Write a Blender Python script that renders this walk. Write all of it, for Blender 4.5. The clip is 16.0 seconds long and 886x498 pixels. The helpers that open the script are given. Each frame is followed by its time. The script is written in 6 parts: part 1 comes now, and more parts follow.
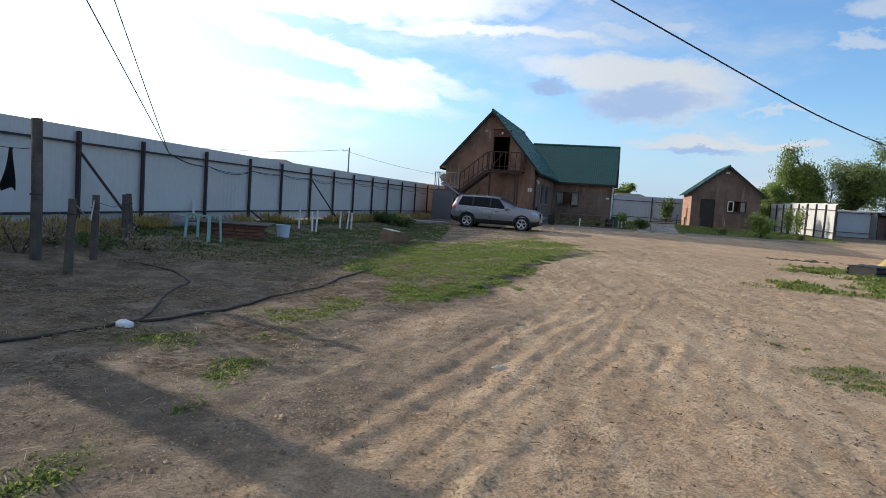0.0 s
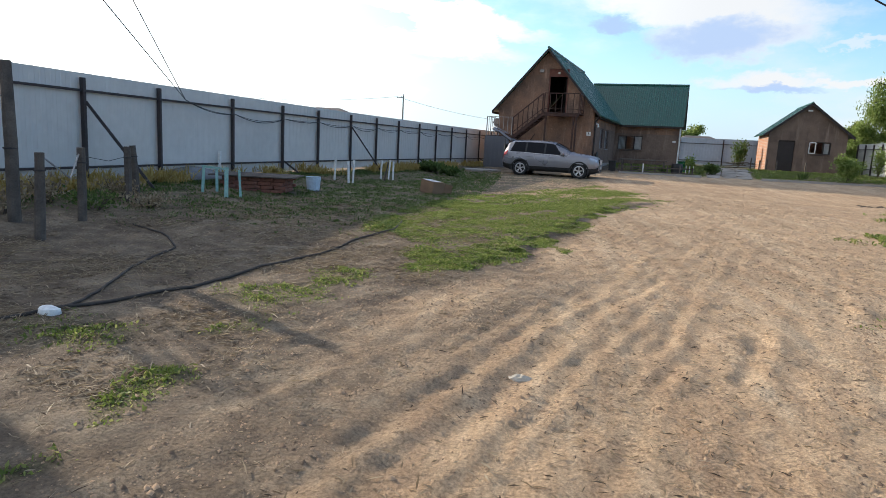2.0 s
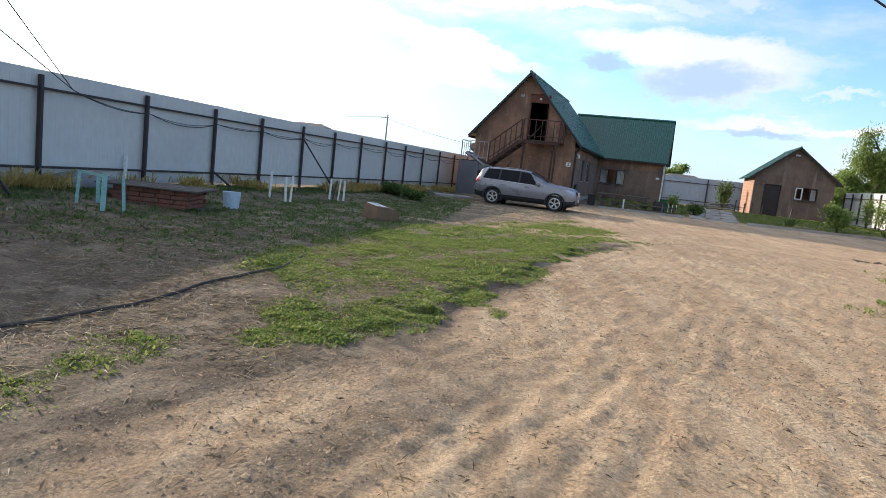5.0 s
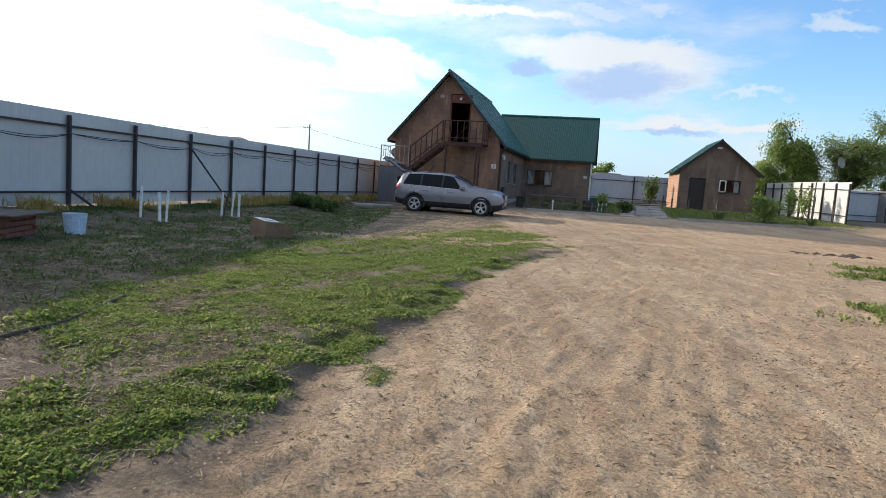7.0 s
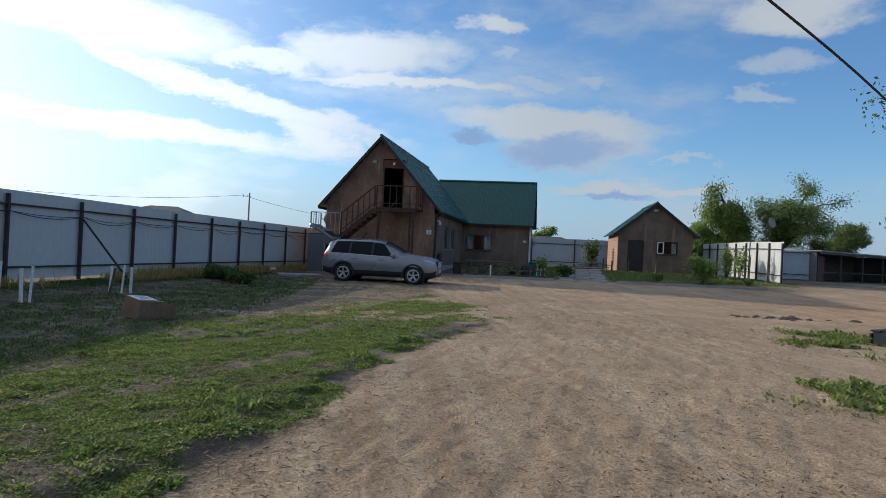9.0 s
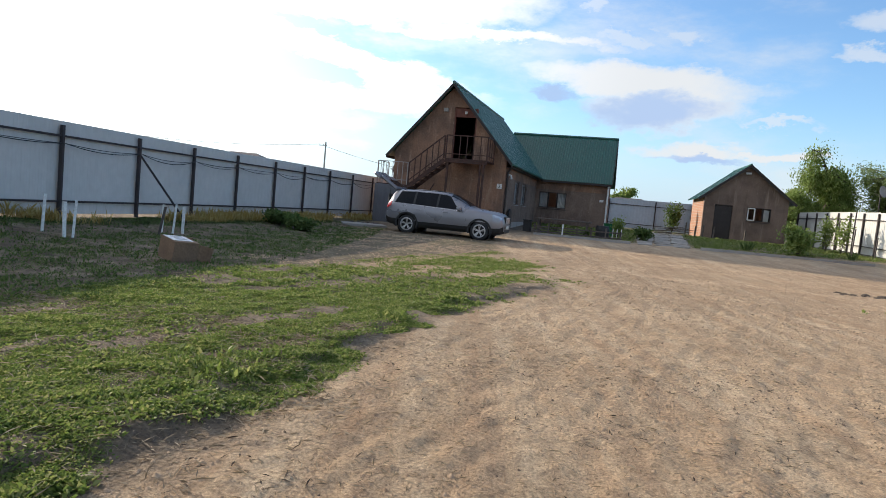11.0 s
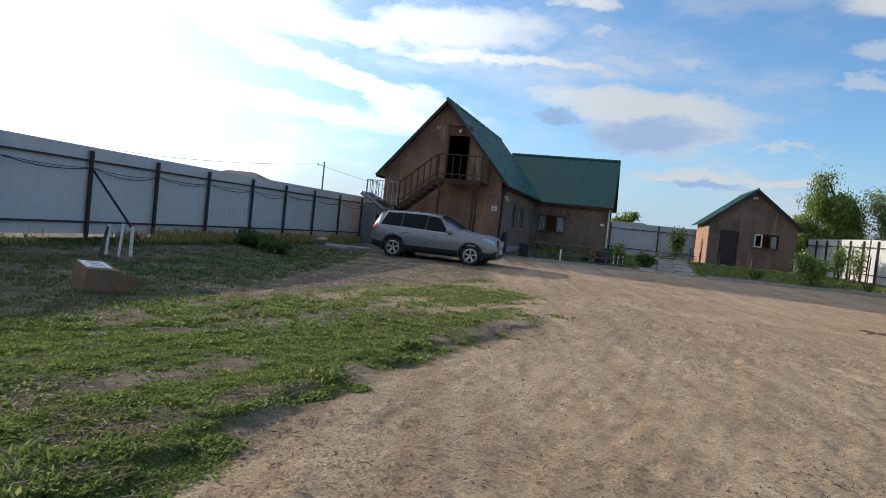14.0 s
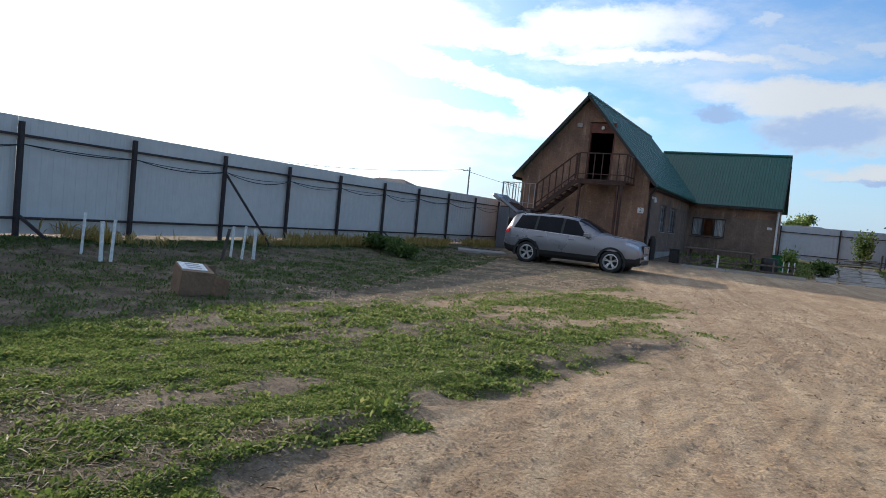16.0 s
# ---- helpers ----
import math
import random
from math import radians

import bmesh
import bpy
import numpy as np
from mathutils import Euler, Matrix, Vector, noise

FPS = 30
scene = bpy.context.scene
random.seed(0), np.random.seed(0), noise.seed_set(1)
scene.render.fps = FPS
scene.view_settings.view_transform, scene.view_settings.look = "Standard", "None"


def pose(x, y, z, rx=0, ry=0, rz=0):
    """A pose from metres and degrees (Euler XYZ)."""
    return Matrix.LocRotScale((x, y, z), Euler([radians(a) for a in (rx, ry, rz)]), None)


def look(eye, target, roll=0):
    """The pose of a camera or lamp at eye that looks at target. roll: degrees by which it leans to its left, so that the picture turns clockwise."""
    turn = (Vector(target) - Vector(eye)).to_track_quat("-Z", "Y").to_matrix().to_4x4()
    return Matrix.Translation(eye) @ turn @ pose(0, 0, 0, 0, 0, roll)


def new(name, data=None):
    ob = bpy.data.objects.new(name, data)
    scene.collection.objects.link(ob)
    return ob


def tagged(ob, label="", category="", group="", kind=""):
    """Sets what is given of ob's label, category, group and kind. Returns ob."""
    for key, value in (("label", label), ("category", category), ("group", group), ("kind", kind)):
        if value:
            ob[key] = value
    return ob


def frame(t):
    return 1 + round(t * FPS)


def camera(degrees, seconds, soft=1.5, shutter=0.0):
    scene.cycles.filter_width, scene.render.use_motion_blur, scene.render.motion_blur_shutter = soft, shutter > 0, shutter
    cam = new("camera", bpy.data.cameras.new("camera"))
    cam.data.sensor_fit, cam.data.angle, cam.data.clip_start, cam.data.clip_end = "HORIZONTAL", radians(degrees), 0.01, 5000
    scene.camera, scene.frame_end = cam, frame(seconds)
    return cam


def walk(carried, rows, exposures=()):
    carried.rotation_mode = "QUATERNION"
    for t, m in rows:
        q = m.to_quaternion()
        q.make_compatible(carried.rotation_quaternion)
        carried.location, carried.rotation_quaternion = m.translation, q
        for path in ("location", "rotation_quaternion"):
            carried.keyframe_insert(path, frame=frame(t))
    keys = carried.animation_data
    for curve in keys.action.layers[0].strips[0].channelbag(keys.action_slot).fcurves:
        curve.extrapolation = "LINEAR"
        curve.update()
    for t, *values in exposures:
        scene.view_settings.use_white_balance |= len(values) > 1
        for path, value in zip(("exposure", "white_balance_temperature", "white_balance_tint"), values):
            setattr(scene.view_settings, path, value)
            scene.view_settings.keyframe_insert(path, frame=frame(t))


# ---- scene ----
cam = camera(69.4, 16.0, 0.65)
PATH = [
    (0, (0.544, 0.62, 1.219), (0.469, 2.613, 1.067), 4.0),
    (0.5, (0.591, 0.986, 1.227), (0.724, 2.974, 1.051), 7.4),
    (1, (0.706, 1.284, 1.268), (0.743, 3.279, 1.127), 7.6),
    (1.5, (0.731, 1.703, 1.242), (0.92, 3.682, 1.02), 4.4),
    (2, (0.822, 2.025, 1.235), (0.575, 3.983, 0.91), 3.0),
    (2.5, (0.94, 2.364, 1.254), (0.687, 4.331, 0.995), 4.5),
    (3, (0.99, 2.753, 1.232), (0.732, 4.71, 0.907), 3.3),
    (3.5, (1.031, 3.094, 1.223), (0.584, 5.024, 0.952), 5.6),
    (4, (1.075, 3.505, 1.228), (0.799, 5.473, 1.004), 3.9),
    (4.5, (1.165, 3.881, 1.207), (0.938, 5.855, 0.971), 6.0),
    (5, (1.342, 4.234, 1.24), (1.142, 6.208, 0.992), 6.5),
    (5.2, (1.37, 4.369, 1.209), (1.418, 6.347, 0.917), 7.6),
    (7.3, (1.79, 6.40, 1.192), (1.80, 8.394, 1.041), 3.2),
    (7.5, (1.877, 6.556, 1.198), (1.988, 8.551, 1.122), 3.0),
    (8, (2.028, 6.889, 1.281), (2.115, 8.887, 1.253), 3.1),
    (8.5, (2.23, 7.09, 1.28), (2.244, 9.089, 1.345), 2.1),
    (9, (2.332, 7.366, 1.259), (2.474, 9.361, 1.268), 2.8),
    (9.2, (2.369, 7.493, 1.276), (2.451, 9.491, 1.227), 2.7),
    (11.3, (2.665, 8.588, 1.177), (2.59, 10.578, 0.998), 5.3),
    (11.5, (2.705, 8.651, 1.189), (2.67, 10.64, 0.988), 4.4),
    (12, (2.723, 8.921, 1.214), (2.75, 10.917, 1.095), 3.6),
    (12.5, (2.763, 9.167, 1.234), (2.687, 11.165, 1.2), 3.8),
    (13, (2.871, 9.399, 1.248), (2.643, 11.385, 1.179), 2.8),
    (13.5, (2.94, 9.659, 1.217), (2.849, 11.656, 1.182), 5.1),
    (14, (2.959, 9.937, 1.245), (2.87, 11.933, 1.169), 6.0),
    (14.5, (3.053, 10.2, 1.231), (2.698, 12.168, 1.231), 6.5),
    (15, (3.146, 10.471, 1.215), (2.847, 12.449, 1.218), 5.4),
    (15.5, (3.181, 10.772, 1.21), (2.858, 12.743, 1.102), 6.1),
    (16, (3.274, 11.028, 1.22), (2.731, 12.95, 1.114), 5.7),
]
# true size of one plan unit
SIZE = 1.09
EXPOSURES = [(0, 0.1, 5950, 9), (1.5, 0.33, 6250, 10), (2.5, 0.56, 6350, 10), (3.5, 0.52, 6350, 10), (5, 0.6, 6250, 10), (7.5, 0.35, 6100, 9), (8.0, 0.27, 6000, 9), (8.5, -0.38, 5650, 7), (9.2, -0.3, 5650, 7), (11.4, 0.4, 6350, 10), (12.5, 0.2, 5950, 9), (14.5, -0.05, 5950, 8), (15.2, -0.05, 5950, 8), (16, 0.12, 5950, 9)]
walk(cam, [(t, look(SIZE * Vector(eye), SIZE * Vector(target), roll)) for t, eye, target, roll in PATH], EXPOSURES)

# ---- world and sun ----
SUN_LEFT, SUN_UP = radians(57), radians(18.5)
world = bpy.data.worlds.new("sky_world")
scene.world = world
world.use_nodes = True
wn, wl = world.node_tree.nodes, world.node_tree.links
wn.clear()


def wnode(kind, **vals):
    n = wn.new(kind)
    for k, v in vals.items():
        if k == "op":
            n.operation = v
        elif k == "clamp":
            n.use_clamp = v
        else:
            n.inputs[int(k[1:])].default_value = v
    return n


sky = wn.new("ShaderNodeTexSky")
sky.sky_type = 'NISHITA'
sky.sun_disc = False
sky.sun_elevation = SUN_UP
sky.sun_rotation = -SUN_LEFT
sky.air_density, sky.dust_density, sky.ozone_density = 1.0, 0.8, 1.5


def wmath(op, a, b=None, c=None, clamp=False):
    n = wn.new("ShaderNodeMath")
    n.operation, n.use_clamp = op, clamp
    for k, v in enumerate((a, b, c)):
        if v is None:
            continue
        if isinstance(v, (int, float)):
            n.inputs[k].default_value = v
        else:
            wl.new(v, n.inputs[k])
    return n.outputs[0]


def wramp(v, lo, hi, a=0.0, b=1.0):
    n = wn.new("ShaderNodeMapRange")
    n.interpolation_type = 'SMOOTHSTEP'
    wl.new(v, n.inputs[0])
    for k, x in zip((1, 2, 3, 4), (lo, hi, a, b)):
        n.inputs[k].default_value = x
    return n.outputs[0]


def wmix(f, a, b):
    n = wn.new("ShaderNodeMix")
    n.data_type = 'RGBA'
    for k, v in ((0, f), (6, a), (7, b)):
        if isinstance(v, tuple):
            n.inputs[k].default_value = (*v, 1)
        else:
            wl.new(v, n.inputs[k])
    return n.outputs[2]


# sky directions as azimuth and elevation in degrees
wtc = wn.new("ShaderNodeTexCoord")
wsep = wn.new("ShaderNodeSeparateXYZ")
wl.new(wtc.outputs["Generated"], wsep.inputs[0])
az0 = wmath('MULTIPLY', wmath('ARCTAN2', wsep.outputs[0], wsep.outputs[1]), 57.29578)
el0 = wmath('MULTIPLY', wmath('ARCSINE', wsep.outputs[2]), 57.29578)


def wnoise(scale, detail, rough, sx=1.0, sy=1.0):
    mp = wn.new("ShaderNodeMapping")
    mp.inputs["Scale"].default_value = (sx, sx, sy)
    wl.new(wtc.outputs["Generated"], mp.inputs["Vector"])
    n = wn.new("ShaderNodeTexNoise")
    n.inputs["Scale"].default_value, n.inputs["Detail"].default_value, n.inputs["Roughness"].default_value = scale, detail, rough
    wl.new(mp.outputs[0], n.inputs["Vector"])
    return n


warp = wn.new("ShaderNodeSeparateXYZ")
wl.new(wnoise(5, 9, 0.68, 1, 2.4).outputs["Color"], warp.inputs[0])
az = wmath('ADD', az0, wmath('MULTIPLY_ADD', warp.outputs[0], 16.0, -8.0))
el = wmath('ADD', el0, wmath('MULTIPLY_ADD', warp.outputs[1], 5.0, -2.5))


curl = wn.new("ShaderNodeSeparateXYZ")
wl.new(wnoise(13, 10, 0.62, 1, 1.9).outputs["Color"], curl.inputs[0])
az_f = wmath('ADD', az0, wmath('MULTIPLY_ADD', curl.outputs[0], 9.0, -4.5))
el_f = wmath('ADD', el0, wmath('MULTIPLY_ADD', curl.outputs[1], 4.4, -2.2))


def cloud_blob(a, e, w, h, slope, fine=False):
    """An elliptic bank of cloud, ragged by the warp; fine ones are heaped clouds with crisp borders."""
    da = wmath('SUBTRACT', az_f if fine else az, a)
    du = wmath('DIVIDE', da, w)
    dv = wmath('DIVIDE', wmath('SUBTRACT', wmath('SUBTRACT', el_f if fine else el, e), wmath('MULTIPLY', da, slope)), h)
    r = wmath('ADD', wmath('MULTIPLY', du, du), wmath('MULTIPLY', dv, dv))
    return wramp(r, 2.0, 0.2) if fine else wramp(r, 2.3, 0.15)


def bank(rows, fine=False):
    total = None
    for row in rows:
        b = cloud_blob(*row, fine)
        total = b if total is None else wmath('MAXIMUM', total, b)
    return total


streak_bank = bank([(-27.0, 16.8, 13.0, 2.2, -0.05), (-15.7, 12.3, 13.0, 0.9, -0.20), (-24.0, 8.8, 17.0, 0.9, -0.06), (-7.6, 9.2, 3.0, 1.5, -0.25), (0.5, 14.3, 9.0, 0.5, 0.03), (32.6, 19.5, 5.4, 1.2, 0.0)])
heap_bank = bank([(-3.6, 16.7, 7.4, 1.9, 0.09), (-12.5, 15.4, 5.0, 0.9, 0.05), (13.2, 11.7, 8.6, 1.25, -0.07), (15.2, 9.6, 5.4, 1.6, 0.03), (18.3, 6.2, 4.2, 0.8, 0.03), (24.5, 6.0, 3.0, 0.4, 0.0), (8.2, 20.0, 2.6, 0.8, 0.0)], True)
white_bank = wmath('MAXIMUM', streak_bank, wmath('MULTIPLY', heap_bank, 0.95))
grey_bank = bank([(14.2, 9.3, 4.6, 1.25, 0.06), (6.2, 10.3, 2.2, 0.6, 0.0), (18.5, 5.5, 3.4, 0.35, 0.0)], True)
thin_bank = bank([(24.1, 8.5, 3.0, 0.3, 0.0), (16.3, 15.4, 1.9, 0.6, 0.0), (11.6, 15.1, 2.0, 0.5, -0.1), (8.2, 17.2, 1.4, 0.5, 0.0), (31.1, 15.9, 3.0, 0.8, 0.0), (29.6, 13.6, 2.4, 0.5, 0.0)], True)
high = wnoise(2.6, 7, 0.62, 1.0, 2.6).outputs["Fac"]
streaks = wramp(high, 0.44, 0.72)
veil = wramp(az0, 2.0, -40.0)
low_band = wmath('MULTIPLY', wramp(el0, 10.0, 0.0), 0.75)
cover = wmath('MAXIMUM', white_bank, wmath('MULTIPLY', thin_bank, 0.55))
cover = wmath('MAXIMUM', cover, wmath('MULTIPLY', streaks, 0.7))
cover = wmath('MAXIMUM', cover, wmath('MULTIPLY', veil, wmath('MULTIPLY_ADD', high, 0.5, 0.35)))
cover = wmath('MINIMUM', cover, 1.0)
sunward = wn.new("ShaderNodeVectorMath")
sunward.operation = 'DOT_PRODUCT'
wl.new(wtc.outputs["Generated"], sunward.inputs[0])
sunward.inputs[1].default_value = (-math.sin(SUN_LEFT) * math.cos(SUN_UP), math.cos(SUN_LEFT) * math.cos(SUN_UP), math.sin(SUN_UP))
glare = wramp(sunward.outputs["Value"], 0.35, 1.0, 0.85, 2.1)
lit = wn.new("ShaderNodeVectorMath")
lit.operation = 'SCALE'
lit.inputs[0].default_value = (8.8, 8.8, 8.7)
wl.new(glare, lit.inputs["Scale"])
blue = wn.new("ShaderNodeVectorMath")
blue.operation = 'MULTIPLY'
wl.new(sky.outputs[0], blue.inputs[0])
blue.inputs[1].default_value = (1.45, 1.75, 2.05)
hazy = wmix(low_band, blue.outputs[0], (5.4, 6.7, 8.4))
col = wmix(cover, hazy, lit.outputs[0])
col = wmix(wmath('MULTIPLY', grey_bank, 0.9), col, (4.0, 5.3, 7.6))
out = wn.new("ShaderNodeOutputWorld")
bg = wn.new("ShaderNodeBackground")
bg.inputs[1].default_value = 0.09
wl.new(col, bg.inputs[0])
wl.new(bg.outputs[0], out.inputs[0])

sun = new("sun", bpy.data.lights.new("sun", 'SUN'))
sun.data.energy = 4.4
sun.data.angle = radians(0.6)
sun.data.color = (1.0, 0.86, 0.68)
sun.matrix_world = look((0, 0, 0), (math.sin(SUN_LEFT) * math.cos(SUN_UP), -math.cos(SUN_LEFT) * math.cos(SUN_UP), -math.sin(SUN_UP)))

import collections

# ---- materials ----
def surf(name, c1, c2=None, scale=3.0, rough=0.8, metal=0.0, bump=0.15, bscale=40.0, fine=30.0, spec=0.4, per_object=0.0, mottle=0.18):
    """Two-scale procedural surface: broad stains between c1 and c2, fine grain, bump."""
    m = bpy.data.materials.new(name)
    m.use_nodes = True
    n, l = m.node_tree.nodes, m.node_tree.links
    b = n["Principled BSDF"]
    b.inputs["Metallic"].default_value = metal
    b.inputs["Specular IOR Level"].default_value = spec
    c2 = c2 or tuple(x * 0.75 for x in c1)
    tc = n.new("ShaderNodeTexCoord")
    broad = n.new("ShaderNodeTexNoise")
    broad.inputs["Scale"].default_value = scale
    broad.inputs["Detail"].default_value = 5
    grain = n.new("ShaderNodeTexNoise")
    grain.inputs["Scale"].default_value = fine
    grain.inputs["Detail"].default_value = 4
    for x in (broad, grain):
        l.new(tc.outputs["Object"], x.inputs["Vector"])
    ramp = n.new("ShaderNodeValToRGB")
    ramp.color_ramp.elements[0].position, ramp.color_ramp.elements[1].position = 0.33, 0.67
    ramp.color_ramp.elements[0].color, ramp.color_ramp.elements[1].color = (*c1, 1), (*c2, 1)
    l.new(broad.outputs["Fac"], ramp.inputs["Fac"])
    hsv = n.new("ShaderNodeHueSaturation")
    mr = n.new("ShaderNodeMapRange")
    mr.inputs[1].default_value, mr.inputs[2].default_value = 0.3, 0.7
    mr.inputs[3].default_value, mr.inputs[4].default_value = 1 - mottle, 1 + mottle
    l.new(grain.outputs["Fac"], mr.inputs[0])
    value = mr.outputs[0]
    if per_object:
        oi = n.new("ShaderNodeObjectInfo")
        mr2 = n.new("ShaderNodeMapRange")
        mr2.inputs[3].default_value, mr2.inputs[4].default_value = 1 - per_object, 1 + per_object
        l.new(oi.outputs["Random"], mr2.inputs[0])
        mul = n.new("ShaderNodeMath")
        mul.operation = 'MULTIPLY'
        l.new(value, mul.inputs[0])
        l.new(mr2.outputs[0], mul.inputs[1])
        value = mul.outputs[0]
    l.new(value, hsv.inputs["Value"])
    l.new(ramp.outputs["Color"], hsv.inputs["Color"])
    l.new(hsv.outputs["Color"], b.inputs["Base Color"])
    rr = n.new("ShaderNodeMapRange")
    rr.inputs[3].default_value, rr.inputs[4].default_value = max(0.03, rough - 0.1), min(1, rough + 0.1)
    l.new(broad.outputs["Fac"], rr.inputs[0])
    l.new(rr.outputs[0], b.inputs["Roughness"])
    if bump:
        bn = n.new("ShaderNodeTexNoise")
        bn.inputs["Scale"].default_value = bscale
        bn.inputs["Detail"].default_value = 5
        l.new(tc.outputs["Object"], bn.inputs["Vector"])
        bp = n.new("ShaderNodeBump")
        bp.inputs["Strength"].default_value = bump
        bp.inputs["Distance"].default_value = 0.02
        l.new(bn.outputs["Fac"], bp.inputs["Height"])
        l.new(bp.outputs[0], b.inputs["Normal"])
    return m


M = dict(
    sheet=surf("grey_primed_sheet", (0.58, 0.555, 0.52), (0.52, 0.50, 0.47), 0.7, 0.55, 0.0, 0.05, 8, 6, mottle=0.04),
    sheet_far=surf("blue_grey_sheet", (0.40, 0.44, 0.50), (0.35, 0.39, 0.45), 0.7, 0.5, 0.0, 0.05, 8, 6, mottle=0.05),
    sheet_white=surf("white_sheet", (0.60, 0.59, 0.56), (0.53, 0.52, 0.49), 0.7, 0.5, 0.0, 0.05, 8, 6, mottle=0.05),
    steel_dark=surf("dark_brown_primed_steel", (0.035, 0.030, 0.032), (0.055, 0.040, 0.038), 4, 0.6, 0.2, 0.1, 60),
    roof=surf("green_metal_roofing", (0.012, 0.085, 0.062), (0.016, 0.10, 0.075), 1.2, 0.36, 0.0, 0, 6, 40, 0.8),
    glass=surf("dark_window_glass", (0.02, 0.025, 0.03), (0.03, 0.035, 0.04), 1.5, 0.12, 0, 0, spec=0.6),
    frame_dark=surf("dark_brown_frame", (0.03, 0.022, 0.02), None, 3, 0.5),
    wood_old=surf("weathered_grey_wood", (0.13, 0.105, 0.085), (0.07, 0.058, 0.05), 6, 0.9, 0, 0.5, 60, 60),
    black=surf("black_plastic", (0.015, 0.015, 0.016), (0.022, 0.022, 0.022), 4, 0.55, 0, 0.1),
    paint=surf("silver_car_paint", (0.27, 0.265, 0.285), (0.255, 0.25, 0.27), 0.8, 0.28, 0.5, 0, spec=0.6, mottle=0.02),
    concrete=surf("grey_concrete", (0.36, 0.34, 0.31), (0.27, 0.25, 0.23), 2, 0.9, 0, 0.3, 50),
    curtain=surf("pale_net_curtain", (0.62, 0.60, 0.57), (0.5, 0.48, 0.46), 4, 0.9),
    grey_paint=surf("grey_window_paint", (0.33, 0.33, 0.33), (0.26, 0.26, 0.26), 4, 0.6),
    red_brown=surf("red_brown_boards", (0.16, 0.055, 0.035), (0.11, 0.04, 0.028), 5, 0.7, 0, 0.2),
    rust_steel=surf("rusty_painted_steel", (0.075, 0.034, 0.023), (0.04, 0.022, 0.018), 6, 0.75, 0.1, 0.2, 50),
    light_steel=surf("light_primed_steel", (0.40, 0.38, 0.36), (0.3, 0.28, 0.26), 5, 0.5, 0.4),
    sheet_dark=surf("dark_grey_sheet", (0.13, 0.13, 0.14), (0.10, 0.10, 0.11), 1, 0.5, 0.0, 0.05, 8, 60),
    rust=surf("rusty_red_steel", (0.42, 0.17, 0.10), (0.26, 0.155, 0.12), 1.3, 0.8, 0.1, 0.3, 14, 22),
    rust_dark=surf("dark_rust", (0.12, 0.06, 0.04), (0.08, 0.045, 0.035), 3, 0.85, 0.1, 0.3),
    slate=surf("grey_cement_slate", (0.26, 0.25, 0.24), (0.18, 0.17, 0.165), 3, 0.95, 0, 0.3),
    tarp=surf("yellow_tarpaulin", (0.52, 0.40, 0.10), (0.44, 0.33, 0.10), 3, 0.6, 0, 0.3, 12),
    rubber=surf("black_rubber", (0.02, 0.02, 0.021), (0.03, 0.03, 0.03), 8, 0.75, 0, 0.1),
    alloy=surf("silver_alloy", (0.62, 0.62, 0.63), (0.55, 0.55, 0.56), 4, 0.3, 0.8, 0),
    car_glass=surf("tinted_car_glass", (0.012, 0.013, 0.016), (0.016, 0.017, 0.02), 2, 0.12, 0, 0, spec=0.08),
    red_lens=surf("red_lamp_lens", (0.42, 0.012, 0.015), (0.36, 0.01, 0.012), 6, 0.15, 0, 0, spec=0.7),
    lamp_lens=surf("clear_lamp_lens", (0.5, 0.52, 0.55), (0.3, 0.32, 0.35), 9, 0.12, 0.4, 0, spec=0.8),
    card=surf("brown_cardboard", (0.22, 0.14, 0.085), (0.17, 0.11, 0.07), 4, 0.95),
    card_pale=surf("pale_crumpled_paper", (0.55, 0.48, 0.38), (0.42, 0.36, 0.28), 20, 0.9),
    paper=surf("white_paper", (0.8, 0.8, 0.78), (0.7, 0.7, 0.68), 9, 0.8),
    brick_red=surf("old_red_brick", (0.22, 0.085, 0.055), (0.16, 0.075, 0.055), 7, 0.95, 0, 0.4),
    teal=surf("faded_teal_paint", (0.22, 0.42, 0.38), (0.32, 0.48, 0.44), 6, 0.8),
    bucket=surf("pale_blue_enamel", (0.50, 0.58, 0.66), (0.42, 0.50, 0.58), 6, 0.5),
    stone=surf("grey_stone", (0.30, 0.28, 0.25), (0.2, 0.19, 0.17), 4, 0.95, 0, 0.5, 20, per_object=0.15),
    bark=surf("brown_bark", (0.10, 0.075, 0.055), (0.06, 0.048, 0.038), 6, 0.95, 0, 0.6, 25),
    cloth=surf("black_cloth", (0.012, 0.012, 0.013), (0.02, 0.02, 0.02), 6, 0.95, 0, 0.3),
    dusty_hose=surf("dusty_black_rubber", (0.035, 0.03, 0.027), (0.075, 0.06, 0.048), 5, 0.85, 0, 0.2, 60),
    cable=surf("black_cable", (0.018, 0.018, 0.02), (0.03, 0.03, 0.03), 8, 0.6, 0, 0),
    far_roof=surf("grey_brown_far_roof", (0.16, 0.135, 0.12), (0.13, 0.11, 0.10), 0.6, 0.85),
    far_wall=surf("pale_far_wall", (0.35, 0.33, 0.31), (0.3, 0.28, 0.26), 0.6, 0.9),
    white_paint=surf("chalky_white_paint", (0.75, 0.75, 0.72), (0.6, 0.6, 0.57), 5, 0.8),
)



